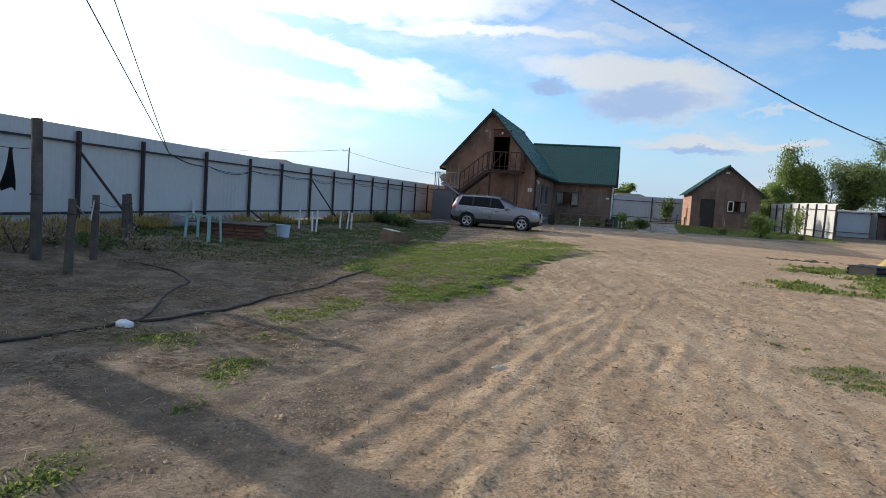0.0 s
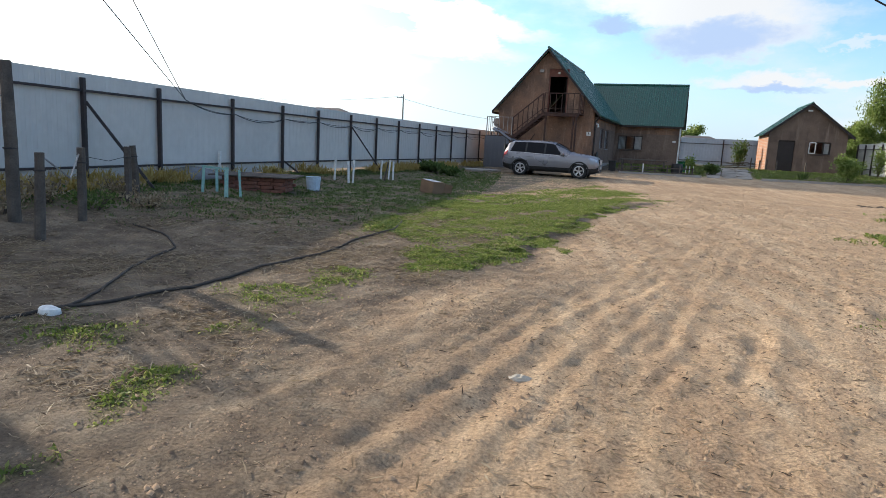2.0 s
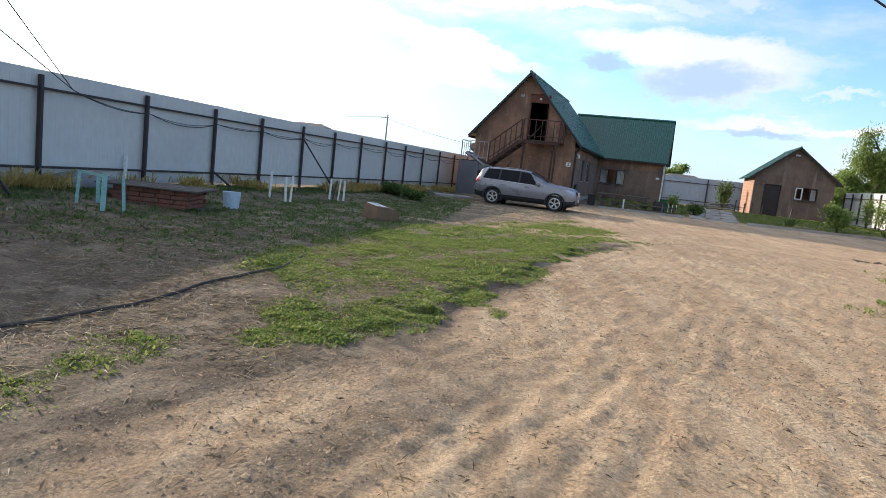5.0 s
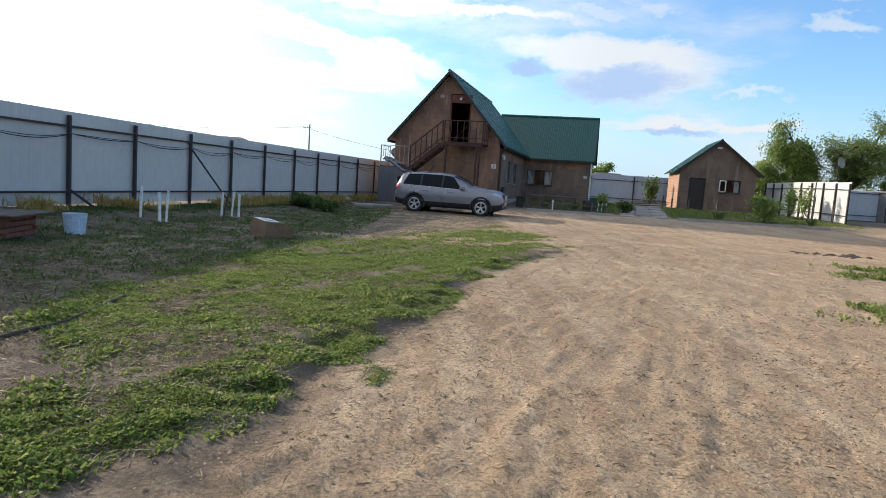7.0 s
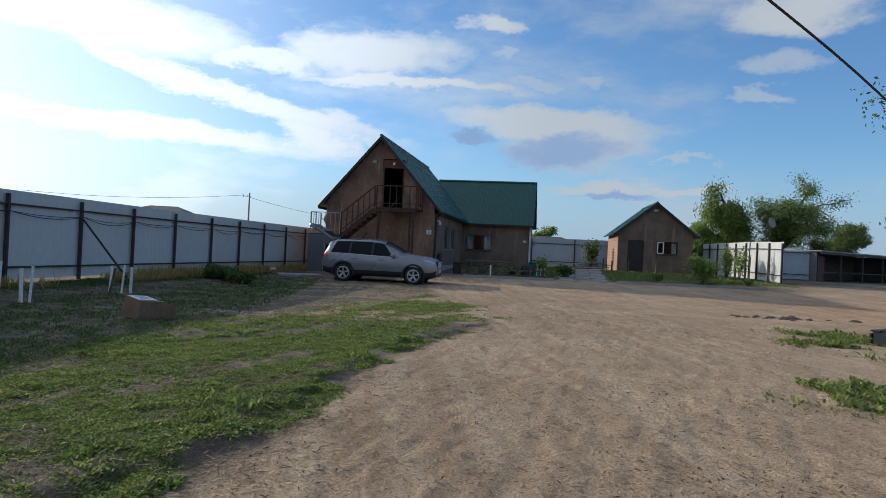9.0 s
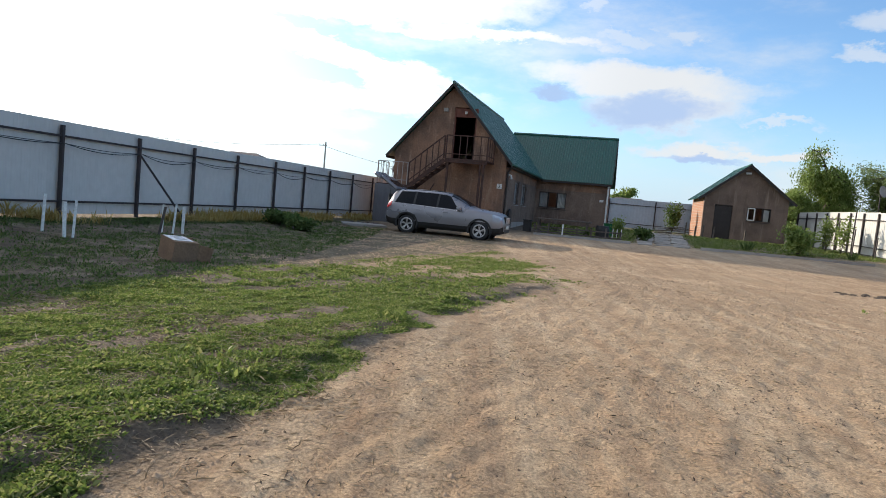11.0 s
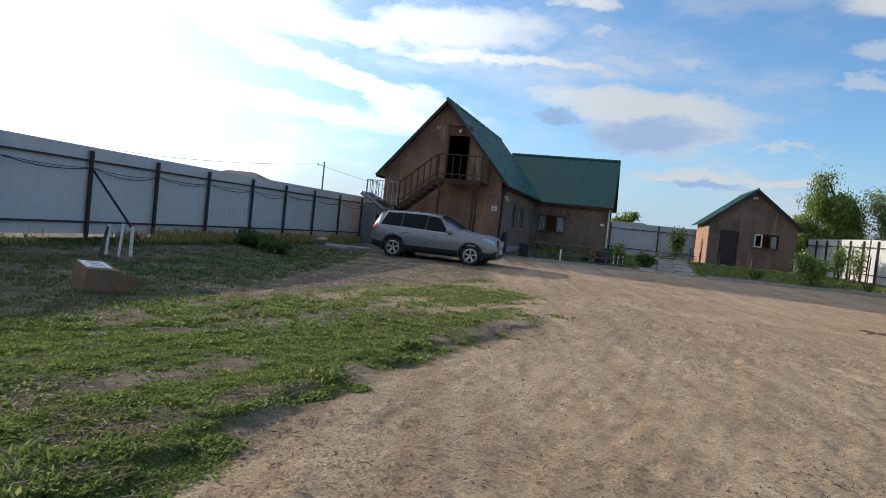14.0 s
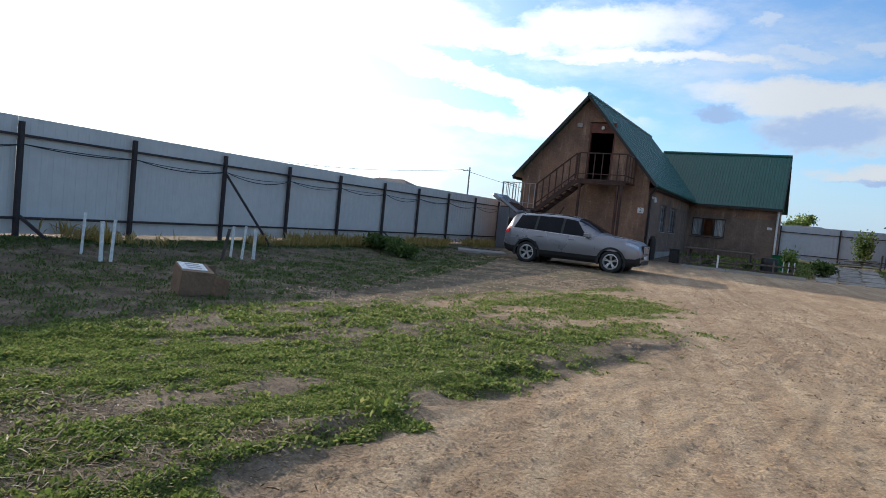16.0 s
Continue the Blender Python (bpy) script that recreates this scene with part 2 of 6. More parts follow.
def clear_glass():
    m = bpy.data.materials.new("window_glass")
    m.use_nodes = True
    b = m.node_tree.nodes["Principled BSDF"]
    b.inputs["Base Color"].default_value = (0.85, 0.9, 0.9, 1)
    b.inputs["Transmission Weight"].default_value = 1.0
    b.inputs["Roughness"].default_value = 0.02
    b.inputs["IOR"].default_value = 1.3
    return m


M["pane"] = clear_glass()


def brick_material():
    """Small orange brickwork with mortar joints, for walls too far off for single bricks."""
    m = bpy.data.materials.new("orange_brickwork")
    m.use_nodes = True
    n, l = m.node_tree.nodes, m.node_tree.links
    b = n["Principled BSDF"]
    b.inputs["Roughness"].default_value = 0.92
    tc = n.new("ShaderNodeTexCoord")
    sep, com = n.new("ShaderNodeSeparateXYZ"), n.new("ShaderNodeCombineXYZ")
    l.new(tc.outputs["Object"], sep.inputs[0])
    add = n.new("ShaderNodeMath")
    l.new(sep.outputs[0], add.inputs[0])
    l.new(sep.outputs[1], add.inputs[1])
    l.new(add.outputs[0], com.inputs[0])
    l.new(sep.outputs[2], com.inputs[1])
    br = n.new("ShaderNodeTexBrick")
    l.new(com.outputs[0], br.inputs["Vector"])
    br.inputs["Scale"].default_value = 1.0
    br.inputs["Brick Width"].default_value, br.inputs["Row Height"].default_value, br.inputs["Mortar Size"].default_value = 0.26, 0.1, 0.012
    br.inputs["Color1"].default_value, br.inputs["Color2"].default_value, br.inputs["Mortar"].default_value = (0.42, 0.20, 0.11, 1), (0.33, 0.15, 0.085, 1), (0.36, 0.31, 0.26, 1)
    ns = n.new("ShaderNodeTexNoise")
    ns.inputs["Scale"].default_value = 6
    l.new(tc.outputs["Object"], ns.inputs["Vector"])
    mx = n.new("ShaderNodeHueSaturation")
    mr = n.new("ShaderNodeMapRange")
    mr.inputs[3].default_value, mr.inputs[4].default_value = 0.7, 1.3
    l.new(ns.outputs["Fac"], mr.inputs[0])
    l.new(mr.outputs[0], mx.inputs["Value"])
    l.new(br.outputs["Color"], mx.inputs["Color"])
    l.new(mx.outputs[0], b.inputs["Base Color"])
    bp = n.new("ShaderNodeBump")
    bp.inputs["Strength"].default_value, bp.inputs["Distance"].default_value = 0.6, 0.02
    bp.invert = True
    l.new(br.outputs["Fac"], bp.inputs["Height"])
    l.new(bp.outputs[0], b.inputs["Normal"])
    return m


M["brick_wall"] = brick_material()


def plaster_material(name, light, body, stain):
    """Old cement render: broad damp stains, runs that fall from the eaves, pale scuffs and trowel relief."""
    m = bpy.data.materials.new(name)
    m.use_nodes = True
    n, l = m.node_tree.nodes, m.node_tree.links
    b = n["Principled BSDF"]
    b.inputs["Roughness"].default_value = 0.93
    b.inputs["Specular IOR Level"].default_value = 0.2
    tc = n.new("ShaderNodeTexCoord")

    def tex(scale, detail, rough, stretch=(1, 1, 1)):
        mp = n.new("ShaderNodeMapping")
        mp.inputs["Scale"].default_value = stretch
        l.new(tc.outputs["Object"], mp.inputs["Vector"])
        t = n.new("ShaderNodeTexNoise")
        t.inputs["Scale"].default_value, t.inputs["Detail"].default_value, t.inputs["Roughness"].default_value = scale, detail, rough
        l.new(mp.outputs[0], t.inputs["Vector"])
        return t.outputs["Fac"]

    def blend(lo, hi, fac, a, c):
        r = n.new("ShaderNodeMapRange")
        r.interpolation_type = 'SMOOTHSTEP'
        r.inputs[1].default_value, r.inputs[2].default_value = lo, hi
        l.new(fac, r.inputs[0])
        x = n.new("ShaderNodeMix")
        x.data_type = 'RGBA'
        l.new(r.outputs[0], x.inputs[0])
        for k, v in ((6, a), (7, c)):
            if isinstance(v, tuple):
                x.inputs[k].default_value = (*v, 1)
            else:
                l.new(v, x.inputs[k])
        return x.outputs[2]

    col = blend(0.36, 0.64, tex(0.75, 7, 0.65), body, stain)
    col = blend(0.50, 0.72, tex(1.5, 7, 0.7, (2.2, 2.2, 0.28)), col, light)
    col = blend(0.54, 0.70, tex(1.1, 6, 0.7, (3.0, 3.0, 0.2)), col, stain)
    col = blend(0.60, 0.68, tex(4.5, 6, 0.75), col, light)
    hsv = n.new("ShaderNodeHueSaturation")
    mr = n.new("ShaderNodeMapRange")
    mr.inputs[1].default_value, mr.inputs[2].default_value, mr.inputs[3].default_value, mr.inputs[4].default_value = 0.3, 0.7, 0.78, 1.22
    l.new(tex(16, 5, 0.7), mr.inputs[0])
    l.new(mr.outputs[0], hsv.inputs["Value"])
    l.new(col, hsv.inputs["Color"])
    l.new(hsv.outputs[0], b.inputs["Base Color"])
    bp = n.new("ShaderNodeBump")
    bp.inputs["Strength"].default_value, bp.inputs["Distance"].default_value = 0.5, 0.02
    l.new(tex(20, 6, 0.6), bp.inputs["Height"])
    l.new(bp.outputs[0], b.inputs["Normal"])
    return m


M["plaster"] = plaster_material("brown_plaster", (0.36, 0.235, 0.165), (0.27, 0.155, 0.10), (0.15, 0.098, 0.073))
M["plaster_grey"] = plaster_material("grey_brown_plaster", (0.275, 0.205, 0.162), (0.205, 0.146, 0.112), (0.135, 0.098, 0.078))


# ---- building helpers ----
def part(name, bm, material, parent=None, label="", smooth=False):
    me = bpy.data.meshes.new(name)
    bm.to_mesh(me)
    bm.free()
    me.materials.append(M[material] if isinstance(material, str) else material)
    if smooth:
        me.polygons.foreach_set("use_smooth", [True] * len(me.polygons))
    ob = new(name, me)
    if parent is not None:
        ob.parent = parent
    if label:
        ob["label"] = label
    return ob


def thing(name, m, label, category, group="", kind=""):
    e = new(name)
    e.empty_display_size = 0.2
    e.matrix_world = m
    return tagged(e, label, category, group, kind)


def raw(name, verts, faces, material, parent=None, label="", smooth=False):
    me = bpy.data.meshes.new(name)
    me.from_pydata(verts, [], faces)
    me.materials.append(M[material] if isinstance(material, str) else material)
    if smooth:
        me.polygons.foreach_set("use_smooth", [True] * len(me.polygons))
    me.update()
    ob = new(name, me)
    if parent is not None:
        ob.parent = parent
    if label:
        ob["label"] = label
    return ob


def add_box(bm, a, b, bevel=0.0):
    """A box from corner a to corner b, optionally bevelled, into bm."""
    lo = [min(p, q) for p, q in zip(a, b)]
    hi = [max(p, q) for p, q in zip(a, b)]
    v = [bm.verts.new((x, y, z)) for z in (lo[2], hi[2]) for y in (lo[1], hi[1]) for x in (lo[0], hi[0])]
    fs = [bm.faces.new([v[i] for i in q]) for q in ((0, 2, 3, 1), (4, 5, 7, 6), (0, 1, 5, 4), (2, 6, 7, 3), (0, 4, 6, 2), (1, 3, 7, 5))]
    if bevel:
        es = list({e for f in fs for e in f.edges})
        bmesh.ops.bevel(bm, geom=es, offset=bevel, segments=1, affect='EDGES')


def box(a, b, bevel=0.0):
    bm = bmesh.new()
    add_box(bm, a, b, bevel)
    return bm


def add_beam(bm, p, q, w, h=None, sides=4, up=(0, 0, 1), taper=1.0):
    """A straight bar from p to q; square by default, round with more sides."""
    p, q = Vector(p), Vector(q)
    h = h or w
    d = (q - p).normalized()
    r = d.cross(Vector(up))
    if r.length < 1e-4:
        r = d.cross(Vector((0, 1, 0)))
    r.normalize()
    s = r.cross(d)
    rings = []
    for c, k in ((p, 1.0), (q, taper)):
        if sides == 4:
            offs = [(-1, -1), (1, -1), (1, 1), (-1, 1)]
        else:
            offs = [(math.cos(i * math.tau / sides), math.sin(i * math.tau / sides)) for i in range(sides)]
        rings.append([bm.verts.new(c + r * (a * w / 2 * k) + s * (b * h / 2 * k)) for a, b in offs])
    n = len(rings[0])
    for i in range(n):
        bm.faces.new((rings[0][i], rings[0][(i + 1) % n], rings[1][(i + 1) % n], rings[1][i]))
    bm.faces.new(rings[0][::-1])
    bm.faces.new(rings[1])


def beam(p, q, w, h=None, sides=4, taper=1.0):
    bm = bmesh.new()
    add_beam(bm, p, q, w, h, sides, taper=taper)
    return bm


def tube(points, r, sides=6, r_end=None):
    """A round tube along points (Vectors)."""
    pts = [Vector(p) for p in points]
    bm = bmesh.new()
    rings = []
    prev = None
    for i, p in enumerate(pts):
        d = (pts[min(i + 1, len(pts) - 1)] - pts[max(i - 1, 0)]).normalized()
        a = d.cross(Vector((0, 0, 1)))
        if a.length < 0.05:
            a = d.cross(Vector((0, 1, 0)))
        a.normalize()
        if prev is not None and a.dot(prev) < 0:
            a = -a
        prev = a
        b = a.cross(d)
        rr = r if r_end is None else r + (r_end - r) * i / (len(pts) - 1)
        rings.append([bm.verts.new(p + a * (math.cos(j * math.tau / sides) * rr) + b * (math.sin(j * math.tau / sides) * rr)) for j in range(sides)])
    for i in range(len(rings) - 1):
        for j in range(sides):
            k = (j + 1) % sides
            bm.faces.new((rings[i][j], rings[i][k], rings[i + 1][k], rings[i + 1][j]))
    bm.faces.new(rings[0][::-1])
    bm.faces.new(rings[-1])
    bmesh.ops.recalc_face_normals(bm, faces=bm.faces)
    return bm


def smooth01(t):
    t = min(1.0, max(0.0, t))
    return t * t * (3 - 2 * t)


def fence_x(y):
    """The long fence's line."""
    t = min(36.0, max(10.0, y)) - 20
    return -5.622 + 0.158 * t + 0.0028 * t * t + (y - 20 - t) * (0.158 + 0.0056 * t)


def gz(x, y):
    """Height of the ground, without its small relief."""
    far = 0.6 * smooth01((0.37 * x + 0.93 * y - 24) / 22)
    bank = 0.2 * smooth01(1 - (x - fence_x(min(y, 36))) / 3.0) if -8 < y < 40 else 0.0
    return max(far, bank)

# ---- ground ----
def line_set(lo, hi, fine_lo, fine_hi, step):
    """Grid lines: even inside the fine stretch, growing outside."""
    a = list(np.arange(fine_lo, fine_hi + step / 2, step))
    s, x = step, a[-1]
    while x < hi:
        s *= 1.12
        x = min(hi, x + s)
        a.append(x)
    s, x = step, a[0]
    while x > lo:
        s *= 1.12
        x = max(lo, x - s)
        a.insert(0, x)
    return np.array(a)


def vnoise(x, y, scale, seed):
    """Smooth value noise on arrays."""
    rng = np.random.RandomState(seed)
    tab = rng.rand(256, 256)
    x, y = x / scale, y / scale
    xi, yi = np.floor(x).astype(int), np.floor(y).astype(int)
    fx, fy = x - xi, y - yi
    fx, fy = fx * fx * (3 - 2 * fx), fy * fy * (3 - 2 * fy)
    g = lambda i, j: tab[(xi + i) % 256, (yi + j) % 256]
    return (g(0, 0) * (1 - fx) + g(1, 0) * fx) * (1 - fy) + (g(0, 1) * (1 - fx) + g(1, 1) * fx) * fy


def fbm(x, y, scale, seed, octaves=3):
    return sum(vnoise(x, y, scale / 2 ** k, seed + k) * 0.5 ** k for k in range(octaves)) / sum(0.5 ** k for k in range(octaves))


def sstep(t):
    t = np.clip(t, 0, 1)
    return t * t * (3 - 2 * t)


# right border of the weeds towards the track, and their left border towards the shaded ground
EDGE_Y = [-60, 2.0, 5.0, 7.0, 8.2, 9.0, 10.0, 11.0, 12.0, 13.0, 14.0, 15.2, 16.5, 17.9, 19.4, 21.8, 25.0, 60.0]
EDGE_X = [-1.4, -1.3, -1.1, -0.8, 0.2, 0.75, 1.05, 1.2, 1.6, 1.85, 2.05, 2.35, 2.95, 3.75, 4.25, 4.55, 4.9, 6.0]
LEFT_Y = [8.2, 10.5, 12.1, 13.5, 15.5, 17.0, 18.6, 20.3, 21.3, 24.0, 25.5]
LEFT_X = [-0.1, -1.0, -1.15, -0.85, -0.65, -0.2, 0.6, 1.1, 1.45, 2.7, 3.6]


# across the track: nought at the weeds' border, growing over the ruts
def across(x, y):
    return x - np.interp(y, EDGE_Y, EDGE_X)


# along one rut: a constant on each wheel line
def rutline(x, y):
    return x - 0.4 * (np.minimum(y, 24.0) - 5.0)


def blob(x, y, cx, cy, rx, ry):
    return sstep(1.4 - np.hypot((x - cx) / rx, (y - cy) / ry))


def grass_mask(x, y):
    wob = fbm(x, y, 0.9, 11) - 0.5
    ac = across(x, y)
    tuft = sstep((fbm(x, y, 0.42, 23) - 0.34) / 0.16)
    left = x - np.interp(y, LEFT_Y, LEFT_X)
    rag = fbm(x, y, 0.45, 13) - 0.5
    patch = sstep((0.04 + wob * 0.5 + rag * (0.7 + 0.9 * sstep((y - 14) / 3)) - ac) / (0.2 + 0.9 * sstep((y - 14.5) / 4))) * sstep((left + 0.15 + wob * 1.2) / 0.35) * sstep((y - 8.1 + wob * 1.4) / 0.6) * sstep((24.6 + wob * 3 - y) / 2.5)
    # bare brown streaks that run along the weeds
    v = x - 0.52 * (y - 12.77)
    bare = sstep((0.30 - np.abs(v - 0.3 + wob * 0.5)) / 0.14) * sstep((y - 12.2) / 0.4) * sstep((15.2 + wob - y) / 0.5)
    bare = np.maximum(bare, sstep((fbm(v * 1.6, y * 0.45, 0.9, 61) - 0.59) / 0.07) * 0.9)
    bare = np.maximum(bare, blob(x, y, -0.5, 11.6, 0.28, 0.7))
    bare = np.maximum(bare, blob(x, y, 2.0, 18.2, 0.45, 0.7) * 0.8)
    thin = 1 - 0.5 * sstep((y - 16.5) / 3.5) - 0.3 * sstep((10.2 - y) / 1.5)
    lush = patch * (0.42 + 0.58 * tuft) * (1 - 0.93 * bare) * thin
    # thin cover where the fence's shade falls; its dark green tints the soil too
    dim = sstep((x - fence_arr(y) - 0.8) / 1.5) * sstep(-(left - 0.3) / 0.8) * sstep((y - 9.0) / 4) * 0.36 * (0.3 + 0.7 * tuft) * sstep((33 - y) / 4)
    strip = sstep((0.24 - np.abs(x + 0.93 + 0.09 * (5.0 - y) * (y < 5) + wob * 0.35)) / 0.2) * sstep((6.4 - y) / 0.8) * sstep((fbm(x, y, 0.6, 31) - 0.44) / 0.12)
    spots = np.maximum.reduce([blob(x, y, -0.82, 7.6, 0.26, 0.42), 0.55 * blob(x, y, -1.12, 6.8, 0.45, 0.4), 0.7 * blob(x, y, -1.95, 5.45, 0.45, 0.35), 0.6 * blob(x, y, -0.9, 6.95, 0.15, 0.25)]) * (0.25 + 0.75 * tuft)
    right_a = np.maximum(blob(x, y, 3.75, 6.3, 0.4, 0.95), blob(x, y, 5.4, 7.9, 0.5, 0.8) * 0.7) * 0.5 * sstep((fbm(x, y, 0.6, 37) - 0.42) / 0.14)
    right_b = np.maximum(blob(x, y, 8.0, 13.3, 1.7, 0.9), np.maximum(blob(x, y, 10.6, 17.6, 1.6, 1.8), blob(x, y, 10.5, 14.6, 1.2, 1.2))) * 0.5 * sstep((fbm(x, y, 0.8, 38) - 0.40) / 0.16)
    back = sstep((x - fence_arr(y) - 0.1) / 0.3) * sstep((fence_arr(y) + 1.6 + wob * 0.7 - x) / 0.8) * 0.6
    path_gap = sstep((np.abs(x - 10.15 - 0.28 * (y - 33.6)) - 1.05) / 0.3)
    lawn = sstep((x - 5.3) / 0.8) * sstep((y - 34.6 + 0.25 * (x - 5.3)) / 0.5) * sstep((46 - y) / 4) * (x < 20) * 0.4 * (0.2 + 0.8 * tuft) * path_gap
    return np.clip(np.maximum.reduce([lush, strip * 0.8, spots, right_a, right_b, back, lawn, dim]), 0, 1)


def fence_arr(y):
    y = np.clip(y, -30, 60)
    t = np.clip(y, 10.0, 36.0) - 20
    return -5.622 + 0.158 * t + 0.0028 * t * t + (y - 20 - t) * (0.158 + 0.0056 * t)


def relief(x, y):
    """Ruts of the track, hummocks of the soil."""
    ac, u = across(x, y), rutline(x, y)
    z = 0.0
    for off, depth, w in ((-0.95, 0.012, 0.08), (-0.36, 0.016, 0.10), (0.02, 0.018, 0.07), (0.22, 0.010, 0.045), (0.40, 0.023, 0.075), (0.70, 0.017, 0.08), (0.95, 0.010, 0.05), (1.22, 0.023, 0.06), (1.50, 0.010, 0.06), (1.80, 0.020, 0.08), (2.42, 0.014, 0.10), (3.1, 0.012, 0.10)):
        wander = (fbm(x * 0, y + off * 31, 2.2, 5) - 0.5) * 0.36 + (fbm(x, y, 0.4, 7) - 0.5) * 0.10
        d = u - off - wander
        amp = depth * 0.85 * sstep((vnoise(x * 0, y + off * 37, 1.3, 9) - 0.32) / 0.4) * (1 - 0.75 * sstep((y - 8.5) / 3))
        z = z - amp * np.exp(-(d / w) ** 2) + 0.7 * amp * np.exp(-((d - 1.8 * w) / (0.7 * w)) ** 2)
    # thin wheel lines between the ruts, and tyre lugs
    z = z + (vnoise(u + 0.1 * fbm(x, y, 0.8, 16), y * 0.12, 0.085, 15) - 0.5) * 0.012
    z = z + 0.005 * np.sin((y + 0.5 * x) * 40) * sstep((vnoise(u, y * 0.18, 0.22, 71) - 0.6) / 0.08) * (y < 16)
    road = sstep((ac - 0.1 + 0.5 * (y < 8)) / 0.5) * sstep((26 - y) / 9)
    z = z * road
    z = z + (fbm(u, y * 0.5, 1.3, 3) - 0.5) * 0.05 + (fbm(u, y * 0.4, 0.22, 4) - 0.5) * 0.016 + (fbm(x, y, 0.12, 6, 2) - 0.5) * 0.026
    # a low eroded step where the weeds end
    ragged = (fbm(x, y, 0.35, 19) - 0.5) * 0.45
    z = z + 0.045 * sstep((0.02 + ragged * 1.6 - ac) / 0.3) * sstep((y - 8.2) / 1.5) * sstep((22 - y) / 5)
    return z * sstep((45 - y) / 10) * sstep((30 - np.abs(x)) / 10)


gx = line_set(-3000, 3000, -4.5, 8, 0.035)
gy = line_set(-3000, 4000, 2.2, 20, 0.04)
GX, GY = np.meshgrid(gx, gy)
FX = fence_arr(GY)
far = 0.6 * sstep((0.37 * GX + 0.93 * GY - 24) / 22)
bank = 0.2 * sstep(1 - (GX - FX) / 3.0) * (GY > -8) * (GY < 40)
GZ = np.maximum(far, bank) + relief(GX, GY)
wob = fbm(GX, GY, 1.4, 41) - 0.5
streaky = fbm(rutline(GX, GY) * 1.0, GY * 0.22, 0.5, 45) - 0.5
low_y = sstep((9.5 - GY) / 2)
m_sand = sstep((across(GX, GY) + 0.05 - 0.25 * low_y + wob * 0.5 + streaky * (0.5 + 1.6 * low_y)) / (0.35 + 1.4 * low_y)) * sstep((16 + wob * 6 - GX) / 3.0) * sstep((37 - GY) / 4)
m_sand = np.maximum(m_sand, sstep((GX - np.interp(GY, LEFT_Y, LEFT_X) + 0.5 + wob) / 0.6) * sstep((GY - 17.5) / 2) * sstep((37 - GY) / 4) * 0.9)
m_grass = grass_mask(GX, GY)
far_green = np.maximum(sstep((np.abs(GX) - 30) / 10), sstep((GY - 40 - 0.0 * GX) / 4))
nx, ny = len(gx), len(gy)
gme = bpy.data.meshes.new("ground")
gme.vertices.add(nx * ny)
gme.vertices.foreach_set("co", np.stack([GX, GY, GZ], -1).astype(np.float32).ravel())
idx = np.arange(nx * ny).reshape(ny, nx)
quads = np.stack([idx[:-1, :-1], idx[:-1, 1:], idx[1:, 1:], idx[1:, :-1]], -1).reshape(-1, 4)
gme.loops.add(quads.size)
gme.loops.foreach_set("vertex_index", quads.ravel().astype(np.int32))
gme.polygons.add(len(quads))
gme.polygons.foreach_set("loop_start", np.arange(0, quads.size, 4, dtype=np.int32))
gme.update(calc_edges=True)
gme.polygons.foreach_set("use_smooth", np.ones(len(quads), dtype=bool))
for nm, arr in (("sand", m_sand), ("green", np.clip(np.maximum(m_grass, far_green), 0, 1))):
    at = gme.attributes.new(nm, 'FLOAT', 'POINT')
    at.data.foreach_set("value", arr.astype(np.float32).ravel())


